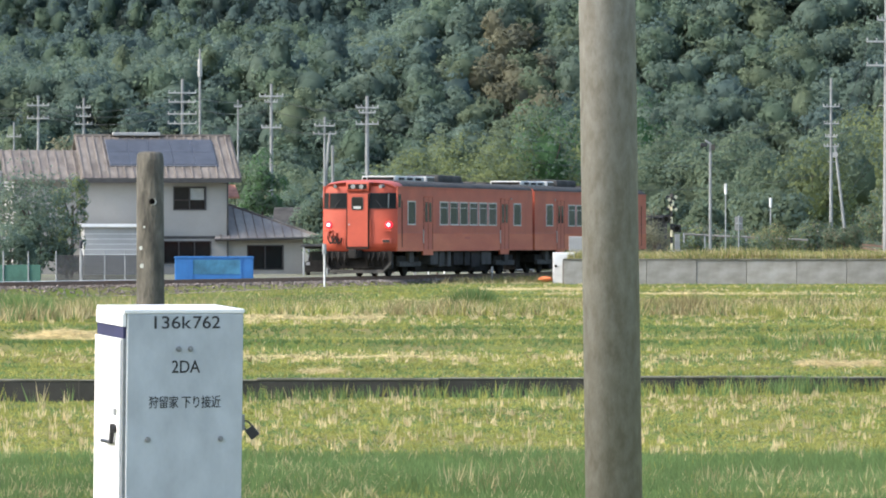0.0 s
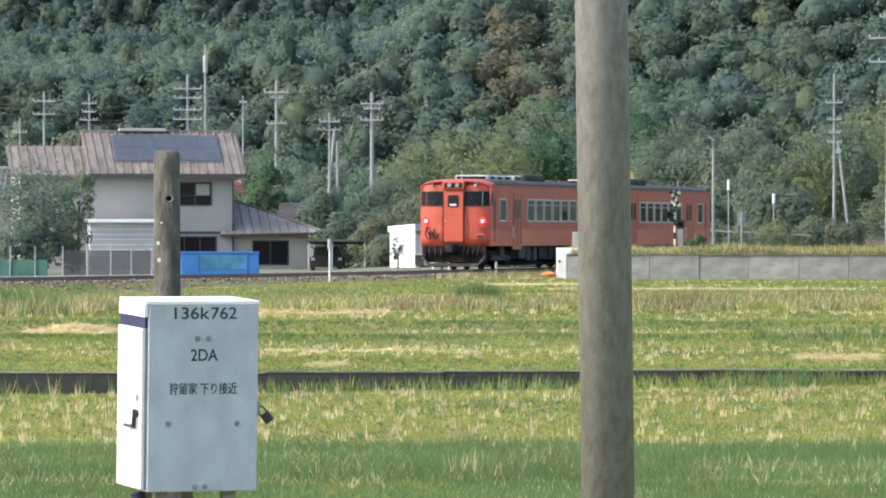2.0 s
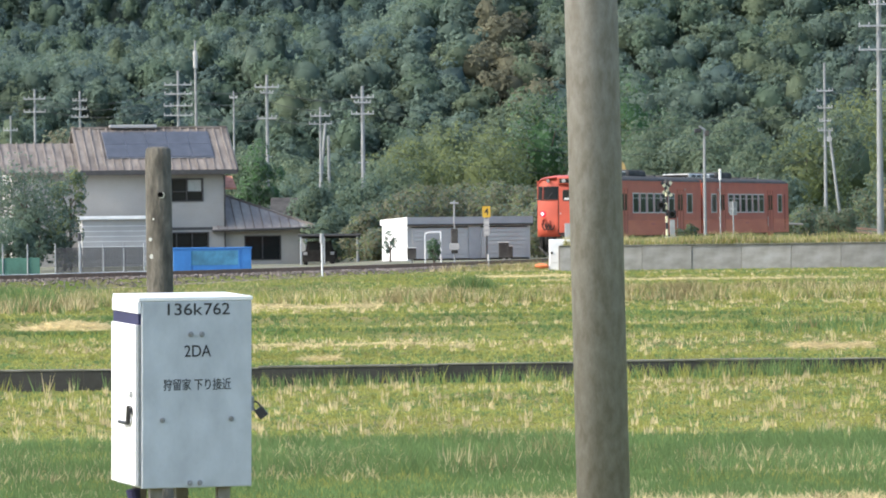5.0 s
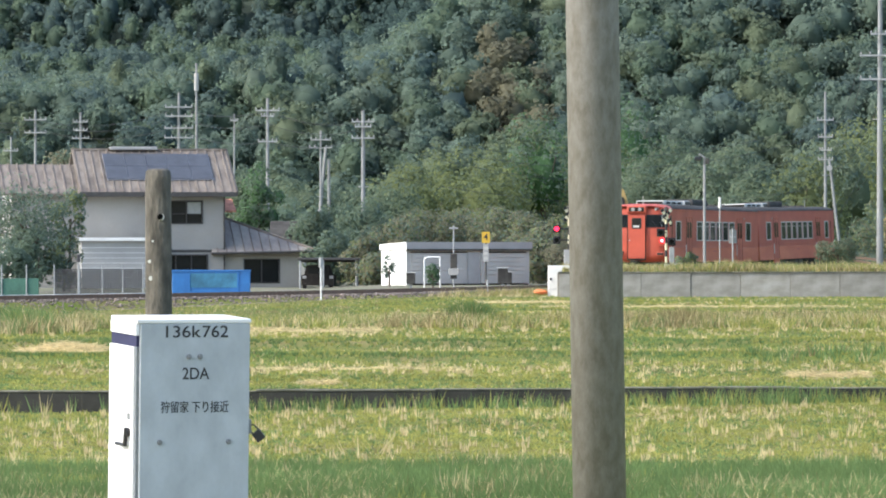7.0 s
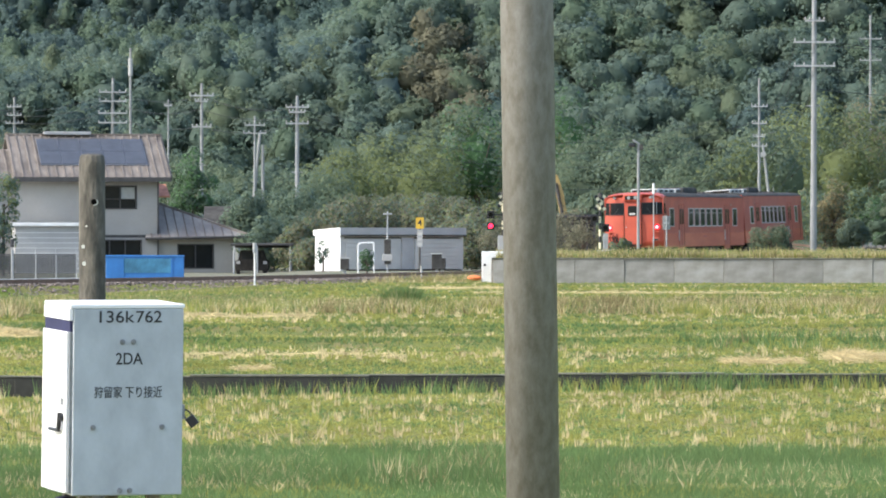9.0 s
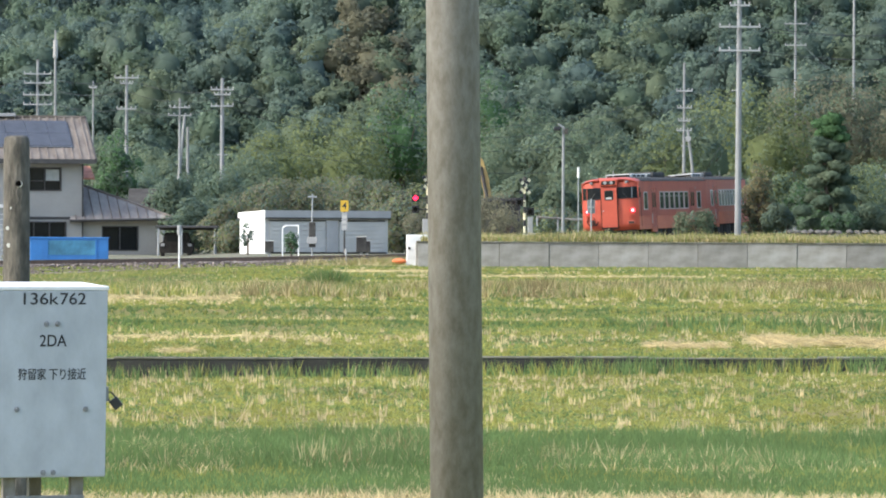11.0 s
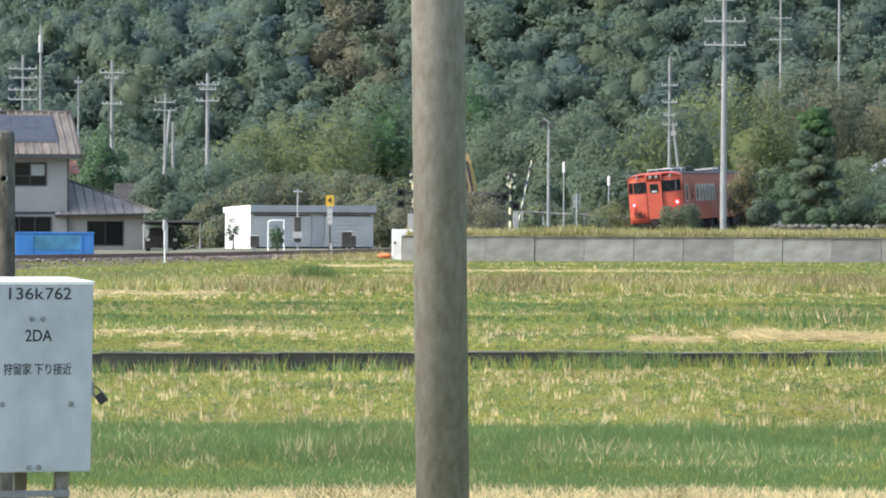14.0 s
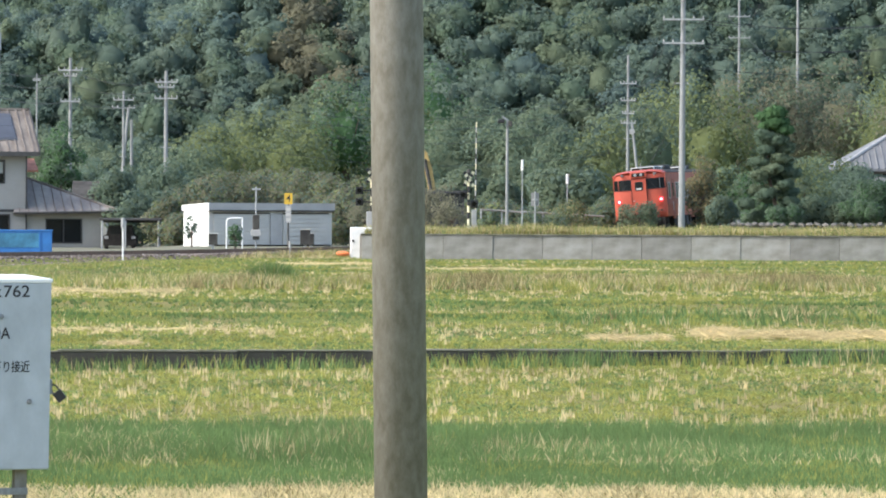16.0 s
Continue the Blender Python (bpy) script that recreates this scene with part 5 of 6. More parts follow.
def wall_with_holes(x0, x1, z0, z1, y0, y1, holes):
    """A wall slab along x with real openings (x0, x1, z0, z1)."""
    bm = bmesh.new()
    xs = sorted({x0, x1, *(h[0] for h in holes), *(h[1] for h in holes)})
    zs = sorted({z0, z1, *(h[2] for h in holes), *(h[3] for h in holes)})
    for a, b in zip(xs, xs[1:]):
        for c, d in zip(zs, zs[1:]):
            if not any(h[0] <= (a + b) / 2 <= h[1] and h[2] <= (c + d) / 2 <= h[3] for h in holes):
                box(bm, a, b, y0, y1, c, d)
    bmesh.ops.remove_doubles(bm, verts=bm.verts, dist=1e-4)
    return bm


def window(parent, x0, x1, z0, z1, y, sashes=2, curtain=False):
    w = part("window", block(x0, x1, y + 0.10, y + 0.12, z0, z1), M["glass"], parent, "dark aluminium sliding window")
    t = 0.06
    for a, b, c, d in ((x0 - t, x1 + t, z0 - t, z0), (x0 - t, x1 + t, z1, z1 + t), (x0 - t, x0, z0, z1), (x1, x1 + t, z0, z1)):
        part("frame", block(a, b, y - 0.04, y + 0.09, c, d), H["trim"], w)
    for i in range(1, sashes):
        x = x0 + (x1 - x0) * i / sashes
        part("mullion", block(x - 0.03, x + 0.03, y + 0.02, y + 0.098, z0, z1), H["trim"], w)
    if curtain:
        part("blind", block((x0 + x1) / 2 + 0.05, x1 - 0.05, y + 0.088, y + 0.097, z0 + (z1 - z0) * 0.42, z1 - 0.04), H["curtain"], w)
        part("rail", block(x0, x1, y - 0.10, y - 0.06, z0 + 0.46, z0 + 0.50), H["trim"], w)


def sloped(bm, x0, x1, ya, za, yb, zb, t=0.12):
    """A roof slab that climbs from the eave (ya, za) to the ridge (yb, zb)."""
    prism(bm, [(ya, za), (yb, zb), (yb, zb + t), (ya, za + t)], x0, x1, "x")
    return bm


def farmhouse():
    ob = empty("farmhouse", (-11.474, 300, -0.598), 9)
    G, E, R = 0.0, 5.20, 7.42          # ground, eave and ridge over the base
    W = -7.6
    up = (-2.87, -1.22, 3.584, 4.728)
    lo = (-3.45, -0.95, 0.75, 1.85)
    part("front_wall", wall_with_holes(W, 0, -0.4, E, 0, 0.16, [up, lo]), H["render"], ob, "beige rendered front wall")
    part("gable_wall", prism(bmesh.new(), [(0.16, -0.4), (8, -0.4), (8, E), (4.2, R - 0.1), (0.16, E)], -0.16, 0, "x"), H["render"], ob)
    part("gable_wall", prism(bmesh.new(), [(0.16, -0.4), (8, -0.4), (8, E), (4.2, R - 0.1), (0.16, E)], W, W + 0.16, "x"), H["render"], ob)
    part("back_wall", block(W + 0.16, -0.16, 7.85, 8, -0.4, E), H["render"], ob)
    part("floor_slab", block(W + 0.16, -0.16, 0.16, 7.85, 2.5, 2.65), H["trim"], ob)
    window(ob, *up, 0.0, curtain=True)
    window(ob, *lo, 0.0, 3)
    part("lintel_band", block(W, 0.02, -0.03, -0.002, 2.02, 2.16), H["trim"], ob)
    part("downpipe", tube((-0.03, -0.06, 0), (-0.03, -0.06, E), 0.04), H["trim"], ob)
    roof = part("roof", sloped(bmesh.new(), W - 0.2, 0.55, -0.75, E - 0.12, 4.2, R), H["roof"], ob, "rust-streaked brown sheet metal roof")
    part("back_slope", sloped(bmesh.new(), W - 0.2, 0.55, 8.9, E - 0.12, 4.205, R), H["roof"], roof)
    part("fascia", block(W - 0.2, 0.57, -0.80, -0.752, E - 0.22, E + 0.02), H["trim"], roof)
    part("ridge_cap", block(W - 0.2, 0.56, 4.05, 4.35, R + 0.09, R + 0.2), H["seam"], roof)
    part("verge", sloped(bmesh.new(), 0.55, 0.63, -0.78, E - 0.16, 4.2, R - 0.04, 0.24), H["trim"], roof)
    first = None
    for i in range(22):
        x = W - 0.15 + 0.445 * i
        if x > 0.5:
            break
        if first is None:
            first = part("roof_batten", sloped(bmesh.new(), 0, 0.07, -0.74, E + 0.004, 4.15, R + 0.124, 0.055), H["seam"], roof)
            b = first
        else:
            b = new("roof_batten", first.data)
            b.parent = roof
        b.location = (x, 0, 0)
    slope = (R - E + 0.12) / 4.95
    # solar panels, two rows of five
    holder = part("solar_rail", sloped(bmesh.new(), -6.23, -0.50, 0.55, E + 0.05 + slope * 1.30, 3.52, E + 0.05 + slope * 4.27, 0.04), H["solar_frame"], ob, "aluminium rails under solar panels")
    for i in range(5):
        for j in range(2):
            x0, y0 = -6.21 + 1.142 * i, 0.58 + 1.47 * j
            za = E + 0.096 + slope * (y0 + 0.75)
            part("solar_panel", sloped(bmesh.new(), x0, x0 + 1.12, y0, za, y0 + 1.44, za + slope * 1.44, 0.03), H["solar"], holder, "dark blue photovoltaic panel")
    part("roof_skylight", block(-5.75, -3.2, 3.8, 4.4, R + 0.12, R + 0.30, 0.04), H["siding"], ob, "white ridge ventilator")
    # lower side wing with a hipped roof
    wing = part("side_wing", wall_with_holes(0.05, 4.05, -0.4, 1.95, 0.3, 0.46, [(1.1, 2.95, 0.42, 1.62)]), H["low"], ob, "single-storey beige wing")
    part("wing_side", block(3.89, 4.05, 0.47, 6, -0.4, 1.95), H["low"], wing)
    part("wing_roof", block(0.2, 3.9, 0.5, 6, 1.85, 1.94), H["trim"], wing)
    window(wing, 1.1, 2.95, 0.42, 1.62, 0.3)
    bm = bmesh.new()
    v = [bm.verts.new(c) for c in ((-0.75, -0.35, 2.0), (4.85, -0.35, 2.12), (4.85, 7.0, 2.12), (0.1, 7.0, 2.0), (0.05, 3.0, 3.95), (0.05, 5.0, 3.95), (-0.75, -0.35, 1.86), (4.85, -0.35, 1.98), (4.85, 7.0, 1.98), (0.1, 7, 1.86))]
    for f in ((0, 1, 4), (1, 2, 5, 4), (2, 3, 5), (6, 7, 1, 0), (7, 8, 2, 1), (9, 8, 7, 6), (3, 0, 4, 5), (8, 9, 3, 2), (9, 6, 0, 3)):
        bm.faces.new([v[i] for i in f])
    bmesh.ops.recalc_face_normals(bm, faces=bm.faces)
    part("hip_roof", bm, H["low_roof"], wing, "dark brown hipped metal roof")
    part("hip_ridge", rod(bmesh.new(), (0.05, 3.0, 3.97), (4.85, -0.35, 2.14), 0.07), H["seam"], wing)
    part("eave_gutter", rod(bmesh.new(), (-0.75, -0.40, 1.96), (4.85, -0.40, 2.08), 0.06), H["trim"], wing)
    for i in range(11):
        x = -0.4 + 0.48 * i
        top = 1.0 - x / 4.85
        top = min(1, max(0.05, top)) if x > 0.05 else max(0.1, (x + 0.75) / 0.8)
        a = Vector((x, -0.33, 2.04 + 0.12 * (x + 0.75) / 5.6))
        q = Vector((x, -0.33 + 3.3 * top, 2.04 + 0.10 * (x + 0.75) / 5.6 + 1.88 * top))
        part("hip_batten", rod(bmesh.new(), a, q, 0.035, sides=5), H["seam"], wing)
    # rear wing with a lower ridge
    part("rear_wing", block(W - 3.7, W, 0.5, 7, -0.4, E - 0.1), H["render"], ob)
    rear = part("rear_roof", sloped(bmesh.new(), W - 4.3, W + 0.7, -0.2, E - 0.16, 3.4, 6.62), H["roof"], ob, "rust-streaked lower roof")
    low = None
    for i in range(11):
        if low is None:
            low = part("roof_batten", sloped(bmesh.new(), 0, 0.07, -0.19, E - 0.036, 3.38, 6.744, 0.055), H["seam"], rear)
            b = low
        else:
            b = new("roof_batten", low.data)
            b.parent = rear
        b.location = (W - 4.2 + 0.47 * i, 0, 0)
    # lean-to before the house
    annex = part("lean_to", block(-7.95, -4.4, -3.2, -0.85, -0.4, 2.591, 0.01), H["siding"], ob, "white clad lean-to store")
    for i in range(9):
        part("siding_lap", block(-7.96, -4.39, -3.222, -3.20, 0.1 + 0.27 * i, 0.122 + 0.27 * i), H["white"], annex)
    part("lean_to_roof", block(-8.15, -4.2, -3.45, -0.7, 2.62, 2.795, 0.02), H["white"], annex)
    part("red_tiles", sloped(bmesh.new(), 0.2, 1.4, 6.5, 4.2, 8.5, 4.85, 0.1), H["tile"], ob, "patch of orange roof tiles")
    tagged(ob, "two-storey beige farmhouse with brown sheet roof and solar panels", "house")


def tiled_neighbour():
    ob = empty("tiled_house", (-24.6, 312, -0.6))
    part("wall", block(-3, 2.2, 0, 6, -0.4, 4.0), H["render"], ob)
    part("roof", sloped(bmesh.new(), -3.5, 2.5, -0.6, 3.9, 3.0, 5.5), H["trim"], ob, "dark glazed tile roof")
    part("back_slope", sloped(bmesh.new(), -3.5, 2.5, 6.6, 3.9, 3.005, 5.5), H["trim"], ob)
    part("ridge", tube((-3.5, 3.0, 5.66), (2.5, 3.0, 5.66), 0.14), H["pale_roof"], ob)
    for i in range(20):
        part("tile_row", sloped(bmesh.new(), -3.45 + 0.3 * i, -3.35 + 0.3 * i, -0.58, 4.024, 2.9, 5.57, 0.05), H["pale_roof"], ob)
    tagged(ob, "neighbouring house with a dark glazed tile roof", "house")


def carport():
    ob = empty("carport", (-5.628, 292, -0.485))
    part("canopy", block(-1.75, 1.45, -1.5, 2.5, 1.50, 1.62, 0.02), H["trim"], ob, "dark flat carport canopy")
    for x in (-1.6, -0.4, 1.3):
        part("post", tube((x, -1.4, -0.4), (x, -1.4, 1.5), 0.045), H["zinc"], ob)
    part("side_beam", block(-1.7, 1.4, 2.3, 2.4, 1.38, 1.5), H["trim"], ob)
    part("rear_post", tube((1.3, 2.3, -0.4), (1.3, 2.3, 1.5), 0.045), H["zinc"], ob)
    tagged(ob, "dark flat-roofed carport beside the farmhouse", "carport")
    car = empty("parked_car", (-6.331, 292, -0.544))
    bm = bmesh.new()
    prism(bm, [(-0.85, 0.25), (0.85, 0.25), (0.88, 0.75), (0.70, 0.82), (0.58, 1.30), (-0.58, 1.30), (-0.70, 0.82), (-0.88, 0.75)], -0.6, 3.0)
    part("body", bm, M["under"], car)
    part("rear_screen", block(-0.5, 0.5, -0.62, -0.59, 0.86, 1.22), M["glass"], car)
    for x in (-0.7, 0.7):
        part("wheel", tube((x - 0.1, 0, 0.25), (x + 0.1, 0, 0.25), 0.3, sides=16), M["black"], car)
        part("lamp", block(x - 0.1, x + 0.1, -0.64, -0.6, 0.6, 0.75), M["lamp_off"], car)
    tagged(car, "dark car parked under the carport canopy", "car")


def blue_crate():
    ob = empty("blue_container", (-9.757, 240, -0.146), 3)
    w, h = 3.325 / 2, 0.795
    part("shell", block(-w, w, 0, 1.4, -0.3, h, 0.03), H["blue"], ob)
    part("net_panel", block(-w + 0.75, w - 0.55, -0.012, 0, 0.06, h - 0.12), H["net"], ob, "blue-green netted front panel")
    part("rim", block(-w - 0.03, w + 0.03, -0.03, 1.43, h - 0.05, h + 0.02, 0.01), H["blue"], ob)
    part("corner_rib", block(-w + 0.70, -w + 0.76, -0.03, 0, -0.2, h), H["blue"], ob)
    part("corner_rib", block(w - 0.56, w - 0.50, -0.03, 0, -0.2, h), H["blue"], ob)
    tagged(ob, "long bright blue plastic container with a netted front", "container")


def trackside_fence():
    ob = empty("mesh_fence", (0, 233, 0))
    xs = [(X - 784) * 233 / 9962 for X in (-40, 8, 52, 101, 146, 186, 222, 258)]
    for x in xs:
        part("post", tube((x, 0, -0.6), (x, 0, 0.92), 0.028), H["zinc"], ob)
    bm = bmesh.new()
    for i in range(16):
        z = -0.35 + 0.07 * i
        rod(bm, (xs[3], 0, z), (xs[-1], 0, z), 0.016, sides=4)
    for i in range(58):
        x = xs[3] + (xs[-1] - xs[3]) * i / 57
        rod(bm, (x, 0, -0.4), (x, 0, 0.75), 0.016, sides=4)
    part("wire_mesh", bm, H["mesh"], ob, "dark wire mesh between posts")
    part("net", block(xs[0], xs[2] + 0.5, 0.03, 0.05, -0.5, 0.35), H["green_net"], ob, "green plastic netting")
    tagged(ob, "wire mesh fence on zinc posts behind the track", "fence")
    trough = part("cable_trough", bmesh.new(), H["white"])
    me = bmesh.new()
    for i in range(-46, -24):
        p, q = rail_at(i), rail_at(i + 0.97)
        n = (q - p).normalized()
        l = Vector((-n.y, n.x, 0)) * 2.3
        m = Matrix.Translation((p + q) / 2 + l + Vector((0, 0, -0.10))) @ n.to_track_quat("Y", "Z").to_matrix().to_4x4()
        bmesh.ops.create_cube(me, size=1.0, matrix=m @ Matrix.Diagonal((0.25, 0.96, 0.18, 1)))
    me.to_mesh(trough.data)
    me.free()
    tagged(trough, "pale concrete cable trough along the far rail", "cable trough", kind="structure")


def marker_post(name, label, X, D, top, band, z0=-0.3, r=0.035, mat_top="white", mat_low="zinc"):
    ob = empty(name, ((X - 784) * D / 9962, D, z0))
    h = 1.42 - (top - 415) * D / 9962 - z0
    hb = 1.42 - (band - 415) * D / 9962 - z0
    part("shaft", tube((0, 0, -0.1), (0, 0, hb), r * 0.7), H[mat_low], ob)
    part("head", tube((0, 0, hb), (0, 0, h), r * 1.6, sides=12), H[mat_top], ob)
    tagged(ob, label, "marker post")


def store_shed():
    ob = empty("store_shed", (-1.646, 278, -0.226), 25)
    W, D, h = 6.75, 3.0, 1.73
    top = 2.149
    # front's shade put in as grey, sunlit end wall and roof end as white
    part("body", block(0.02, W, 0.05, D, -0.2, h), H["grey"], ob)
    side = part("side_wall", block(-0.02, 0.019, 0.02, D, -0.2, h + 0.12), H["white"], ob, "end wall, sunlight put into its white")
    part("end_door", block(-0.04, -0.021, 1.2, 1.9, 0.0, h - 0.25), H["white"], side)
    part("door_seam", block(-0.043, -0.022, 1.17, 1.2, 0.0, h - 0.25), H["grey"], side)
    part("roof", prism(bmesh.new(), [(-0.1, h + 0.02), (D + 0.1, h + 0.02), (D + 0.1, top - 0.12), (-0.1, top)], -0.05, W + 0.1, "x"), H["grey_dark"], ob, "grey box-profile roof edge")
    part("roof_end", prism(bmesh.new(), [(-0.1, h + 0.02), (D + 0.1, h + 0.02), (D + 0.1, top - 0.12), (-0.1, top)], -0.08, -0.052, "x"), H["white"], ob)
    part("gutter", block(-0.05, W + 0.1, -0.16, -0.105, h + 0.0, h + 0.07), M["under_grey"], ob)
    for x0, x1 in ((0.25, 3.25), (4.05, 6.5)):
        sh = part("roller_shutter", block(x0, x1, 0.02, 0.048, 0, h - 0.12), H["grey"], ob, "grey ribbed roller shutter")
        for i in range(7):
            z = 0.10 + i * (h - 0.25) / 7
            part("slat", block(x0 + 0.02, x1 - 0.02, -0.015, 0.019, z, z + (h - 0.25) / 7 - 0.045, 0.008), H["grey"], sh)
        part("shutter_head", block(x0 - 0.05, x1 + 0.05, -0.03, 0.0, h - 0.12, h - 0.06), M["under_grey"], sh)
    part("pier", block(3.35, 3.95, -0.02, 0.048, -0.1, h - 0.1), H["grey_dark"], ob)
    part("plinth", block(0.3, W - 0.1, -0.03, 0.018, -0.2, 0.08), M["under"], ob)
    tagged(ob, "long low grey metal store shed with ribbed shutters", "shed")


def speed_board():
    ob = empty("speed_board", (2.049, 252, -0.123))
    k = 252 / 9962
    part("pole", tube((0, 0, -0.3), (0, 0, (476 - 383) * k), 0.04), M["under_grey"], ob)
    plate = part("yellow_plate", block(-7 * k, 7 * k, -0.06, -0.04, (476 - 399) * k, (476 - 379) * k, 0.004), H["yellow"], ob, "yellow plate with a black 4")
    words("numeral", "4", 0.42, pose(0, -0.0625, (476 - 389) * k, 90), M["ink"], plate, 0.2)
    white = part("white_plate", block(-5 * k, 5 * k, -0.06, -0.04, (476 - 432) * k, (476 - 401) * k, 0.004), H["siding"], ob, "narrow white plate with faint lettering")
    for i in range(3):
        z = (476 - 408 - 9 * i) * k
        part("lettering_bar", block(-0.09, 0.09, -0.0635, -0.061, z - 0.07, z + 0.06), H["grey"], white)
    tagged(ob, "yellow and white trackside board on a thin pole", "sign")
    post = empty("cable_post", (0.602, 250, -0.111))
    k = 250 / 9962
    part("pole", tube((0, 0, -0.3), (0, 0, 108 * k), 0.035), H["zinc"], post)
    part("cabinet", block(-6 * k, 6 * k, -0.25, -0.05, 14 * k, 58 * k, 0.02), M["under_grey"], post, "grey switch cabinet on the pole")
    part("cabinet", block(-9 * k, 9 * k, -0.30, -0.05, 20 * k, 32 * k, 0.02), H["grey_dark"], post)
    part("cross_bar", block(-8 * k, 8 * k, -0.05, 0.05, 102 * k, 105 * k), H["zinc"], post)
    tagged(post, "grey steel pole with switch cabinets by the line", "pole")
    for X, Y0, Y1, D, w in ((895, 440, 472, 251, 9), (905, 447, 472, 252, 6), (732, 448, 473, 256, 8)):
        k = D / 9962
        b = empty("relay_box", ((X - 784) * k, D, 1.42 - (Y1 + 4 - 415) * k))
        part("case", block(-w * k, w * k, -0.2, 0.2, 0.15, (Y1 - Y0) * k, 0.02), M["under_grey"], b)
        part("cap", block(-w * k - 0.03, w * k + 0.03, -0.23, 0.23, (Y1 - Y0) * k, (Y1 - Y0) * k + 0.05, 0.01), H["grey"], b)
        part("foot", block(-0.06, 0.06, -0.06, 0.06, -0.25, 0.15), H["grey_dark"], b)
        tagged(b, "small grey relay box on a short foot", "relay box")
    hoop = empty("pipe_hoop", (-0.156, 259, -0.114))
    k = 259 / 9962
    bm = tube((-22 * k, 0, -0.3), (-22 * k, 0, 46 * k), 0.035, sides=10)
    rod(bm, (-22 * k, 0, 46 * k), (-17 * k, 0, 50 * k), 0.035, sides=10)
    rod(bm, (-17 * k, 0, 50 * k), (6 * k, 0, 50 * k), 0.035, sides=10)
    rod(bm, (6 * k, 0, 50 * k), (6 * k, 0, -0.3), 0.035, sides=10)
    part("hoop", bm, H["white"], hoop)
    tagged(hoop, "white bent pipe guard before the store shed", "guard rail")


def line_cabinets():
    ob = empty("line_cabinet", (4.553, 216, -0.011))
    k = 216 / 9962
    part("case", block(-19 * k, 19 * k, 0, 0.5, -0.35, 42 * k, 0.03), H["white"], ob, "off-white steel case")
    part("door", block(-17 * k, 17 * k, -0.015, 0, 0.02, 40 * k, 0.01), H["white"], ob)
    part("lock", block(-16 * k, -12 * k, -0.05, -0.015, 16 * k, 20 * k, 0.01), M["under"], ob)
    part("vent", block(1 * k, 7 * k, -0.03, -0.015, 30 * k, 33 * k), H["grey"], ob)
    tagged(ob, "off-white trackside equipment cabinet with a black lock", "cabinet")
    b = empty("tall_cabinet", (5.17, 222, -0.051))
    part("case", block(-0.28, 0.4, 0, 0.4, -0.3, 72 * k, 0.02), H["siding"], b)
    part("door", block(-0.24, 0.36, -0.012, 0, 0.4, 70 * k, 0.006), H["siding"], b)
    tagged(b, "pale grey tall equipment cabinet behind a mast", "cabinet")
    bag = part("sandbag", bmesh.new(), H["orange"])
    bm = bmesh.new()
    bmesh.ops.create_icosphere(bm, subdivisions=3, radius=1.0)
    for v in bm.verts:
        v.co = Vector((v.co.x * 0.27, v.co.y * 0.18, v.co.z * 0.10)) * (1 + 0.14 * noise.noise(v.co * 2.5))
    bm.to_mesh(bag.data)
    bm.free()
    bag.location = (3.859, 216, -0.12)
    tagged(bag, "faded orange sandbag lying in the grass", "sandbag")


# ---- level crossing ----
def crossbuck(ob, z, size, m_a, m_b):
    for s in (-1, 1):
        arm = empty("cross_board")
        arm.parent = ob
        arm.matrix_basis = pose(0, -0.08 - 0.03 * s, z, 0, 0, 28) @ pose(0, 0, 0, 0, 52 * s, 0)
        for i in range(6):
            part("band", block(-size + size * i / 3, -size + size * (i + 1) / 3, -0.012, 0.012, -0.07, 0.07), m_a if i % 2 else m_b, arm)


FLASHERS = []


def crossing_signal(X, D, top, z0, lamp_side, lamps):
    ob = empty("crossing_signal", ((X - 784) * D / 9962, D, z0))
    h = 1.42 - (top - 415) * D / 9962 - z0
    n = 9
    for i in range(n):
        part("mast_band", tube((0, 0, h * i / n - (0.2 if i == 0 else 0)), (0, 0, h * (i + 1) / n), 0.055, sides=14), H["cream"] if i % 2 else M["black"], ob)
    crossbuck(ob, h - 0.26, 0.40, H["cream"], M["black"])
    part("bell", tube((0, 0, h), (0, 0, h + 0.16), 0.12, 0.06, 14), M["under_grey"], ob)
    part("foot", tube((0, 0, -0.3), (0, 0, 0.25), 0.10, sides=14), H["white"], ob)
    for j, (dx, z) in enumerate(lamps):
        lamp = part("warning_lamp", block(dx - 0.17, dx + 0.17, -0.10, -0.07, z - 0.17, z + 0.17, 0.01), M["black"], ob, "black backplate with a red crossing lamp")
        part("hood", tube((dx, -0.10, z), (dx, -0.30, z), 0.115, 0.125, 18, False), M["black"], lamp)
        part("bracket", block(min(0, dx), max(0, dx), -0.07, -0.03, z - 0.03, z + 0.03), M["black"], lamp)
        part("lamp_glass", tube((dx, -0.12, z), (dx, -0.105, z), 0.10, sides=18), M["glass"], lamp, "dark red lamp glass")
        if lamp_side:
            bulb = part("lamp_glow", tube((dx, -0.004, z), (dx, 0.004, z), 0.105, sides=18), RED, lamp, "glowing red light")
            FLASHERS.append((bulb, j))
    return tagged(ob, "striped level-crossing signal with crossed boards and paired lamps", "crossing signal", "crossing signals")


RED = mat("red_signal_glow", (0.8, 0.02, 0.04), 0.4, glow=((1.0, 0.015, 0.05), 2.2))
crossing_signal(1012, 258, 338, -0.2, True, ((-0.56, 1.42 + (415 - 374) * 0.0259 + 0.2), (-0.56, 1.42 + (415 - 394) * 0.0259 + 0.2)))
crossing_signal(1184, 245, 342, 0.64, False, ((-0.24, 1.62), (0.24, 1.22)))


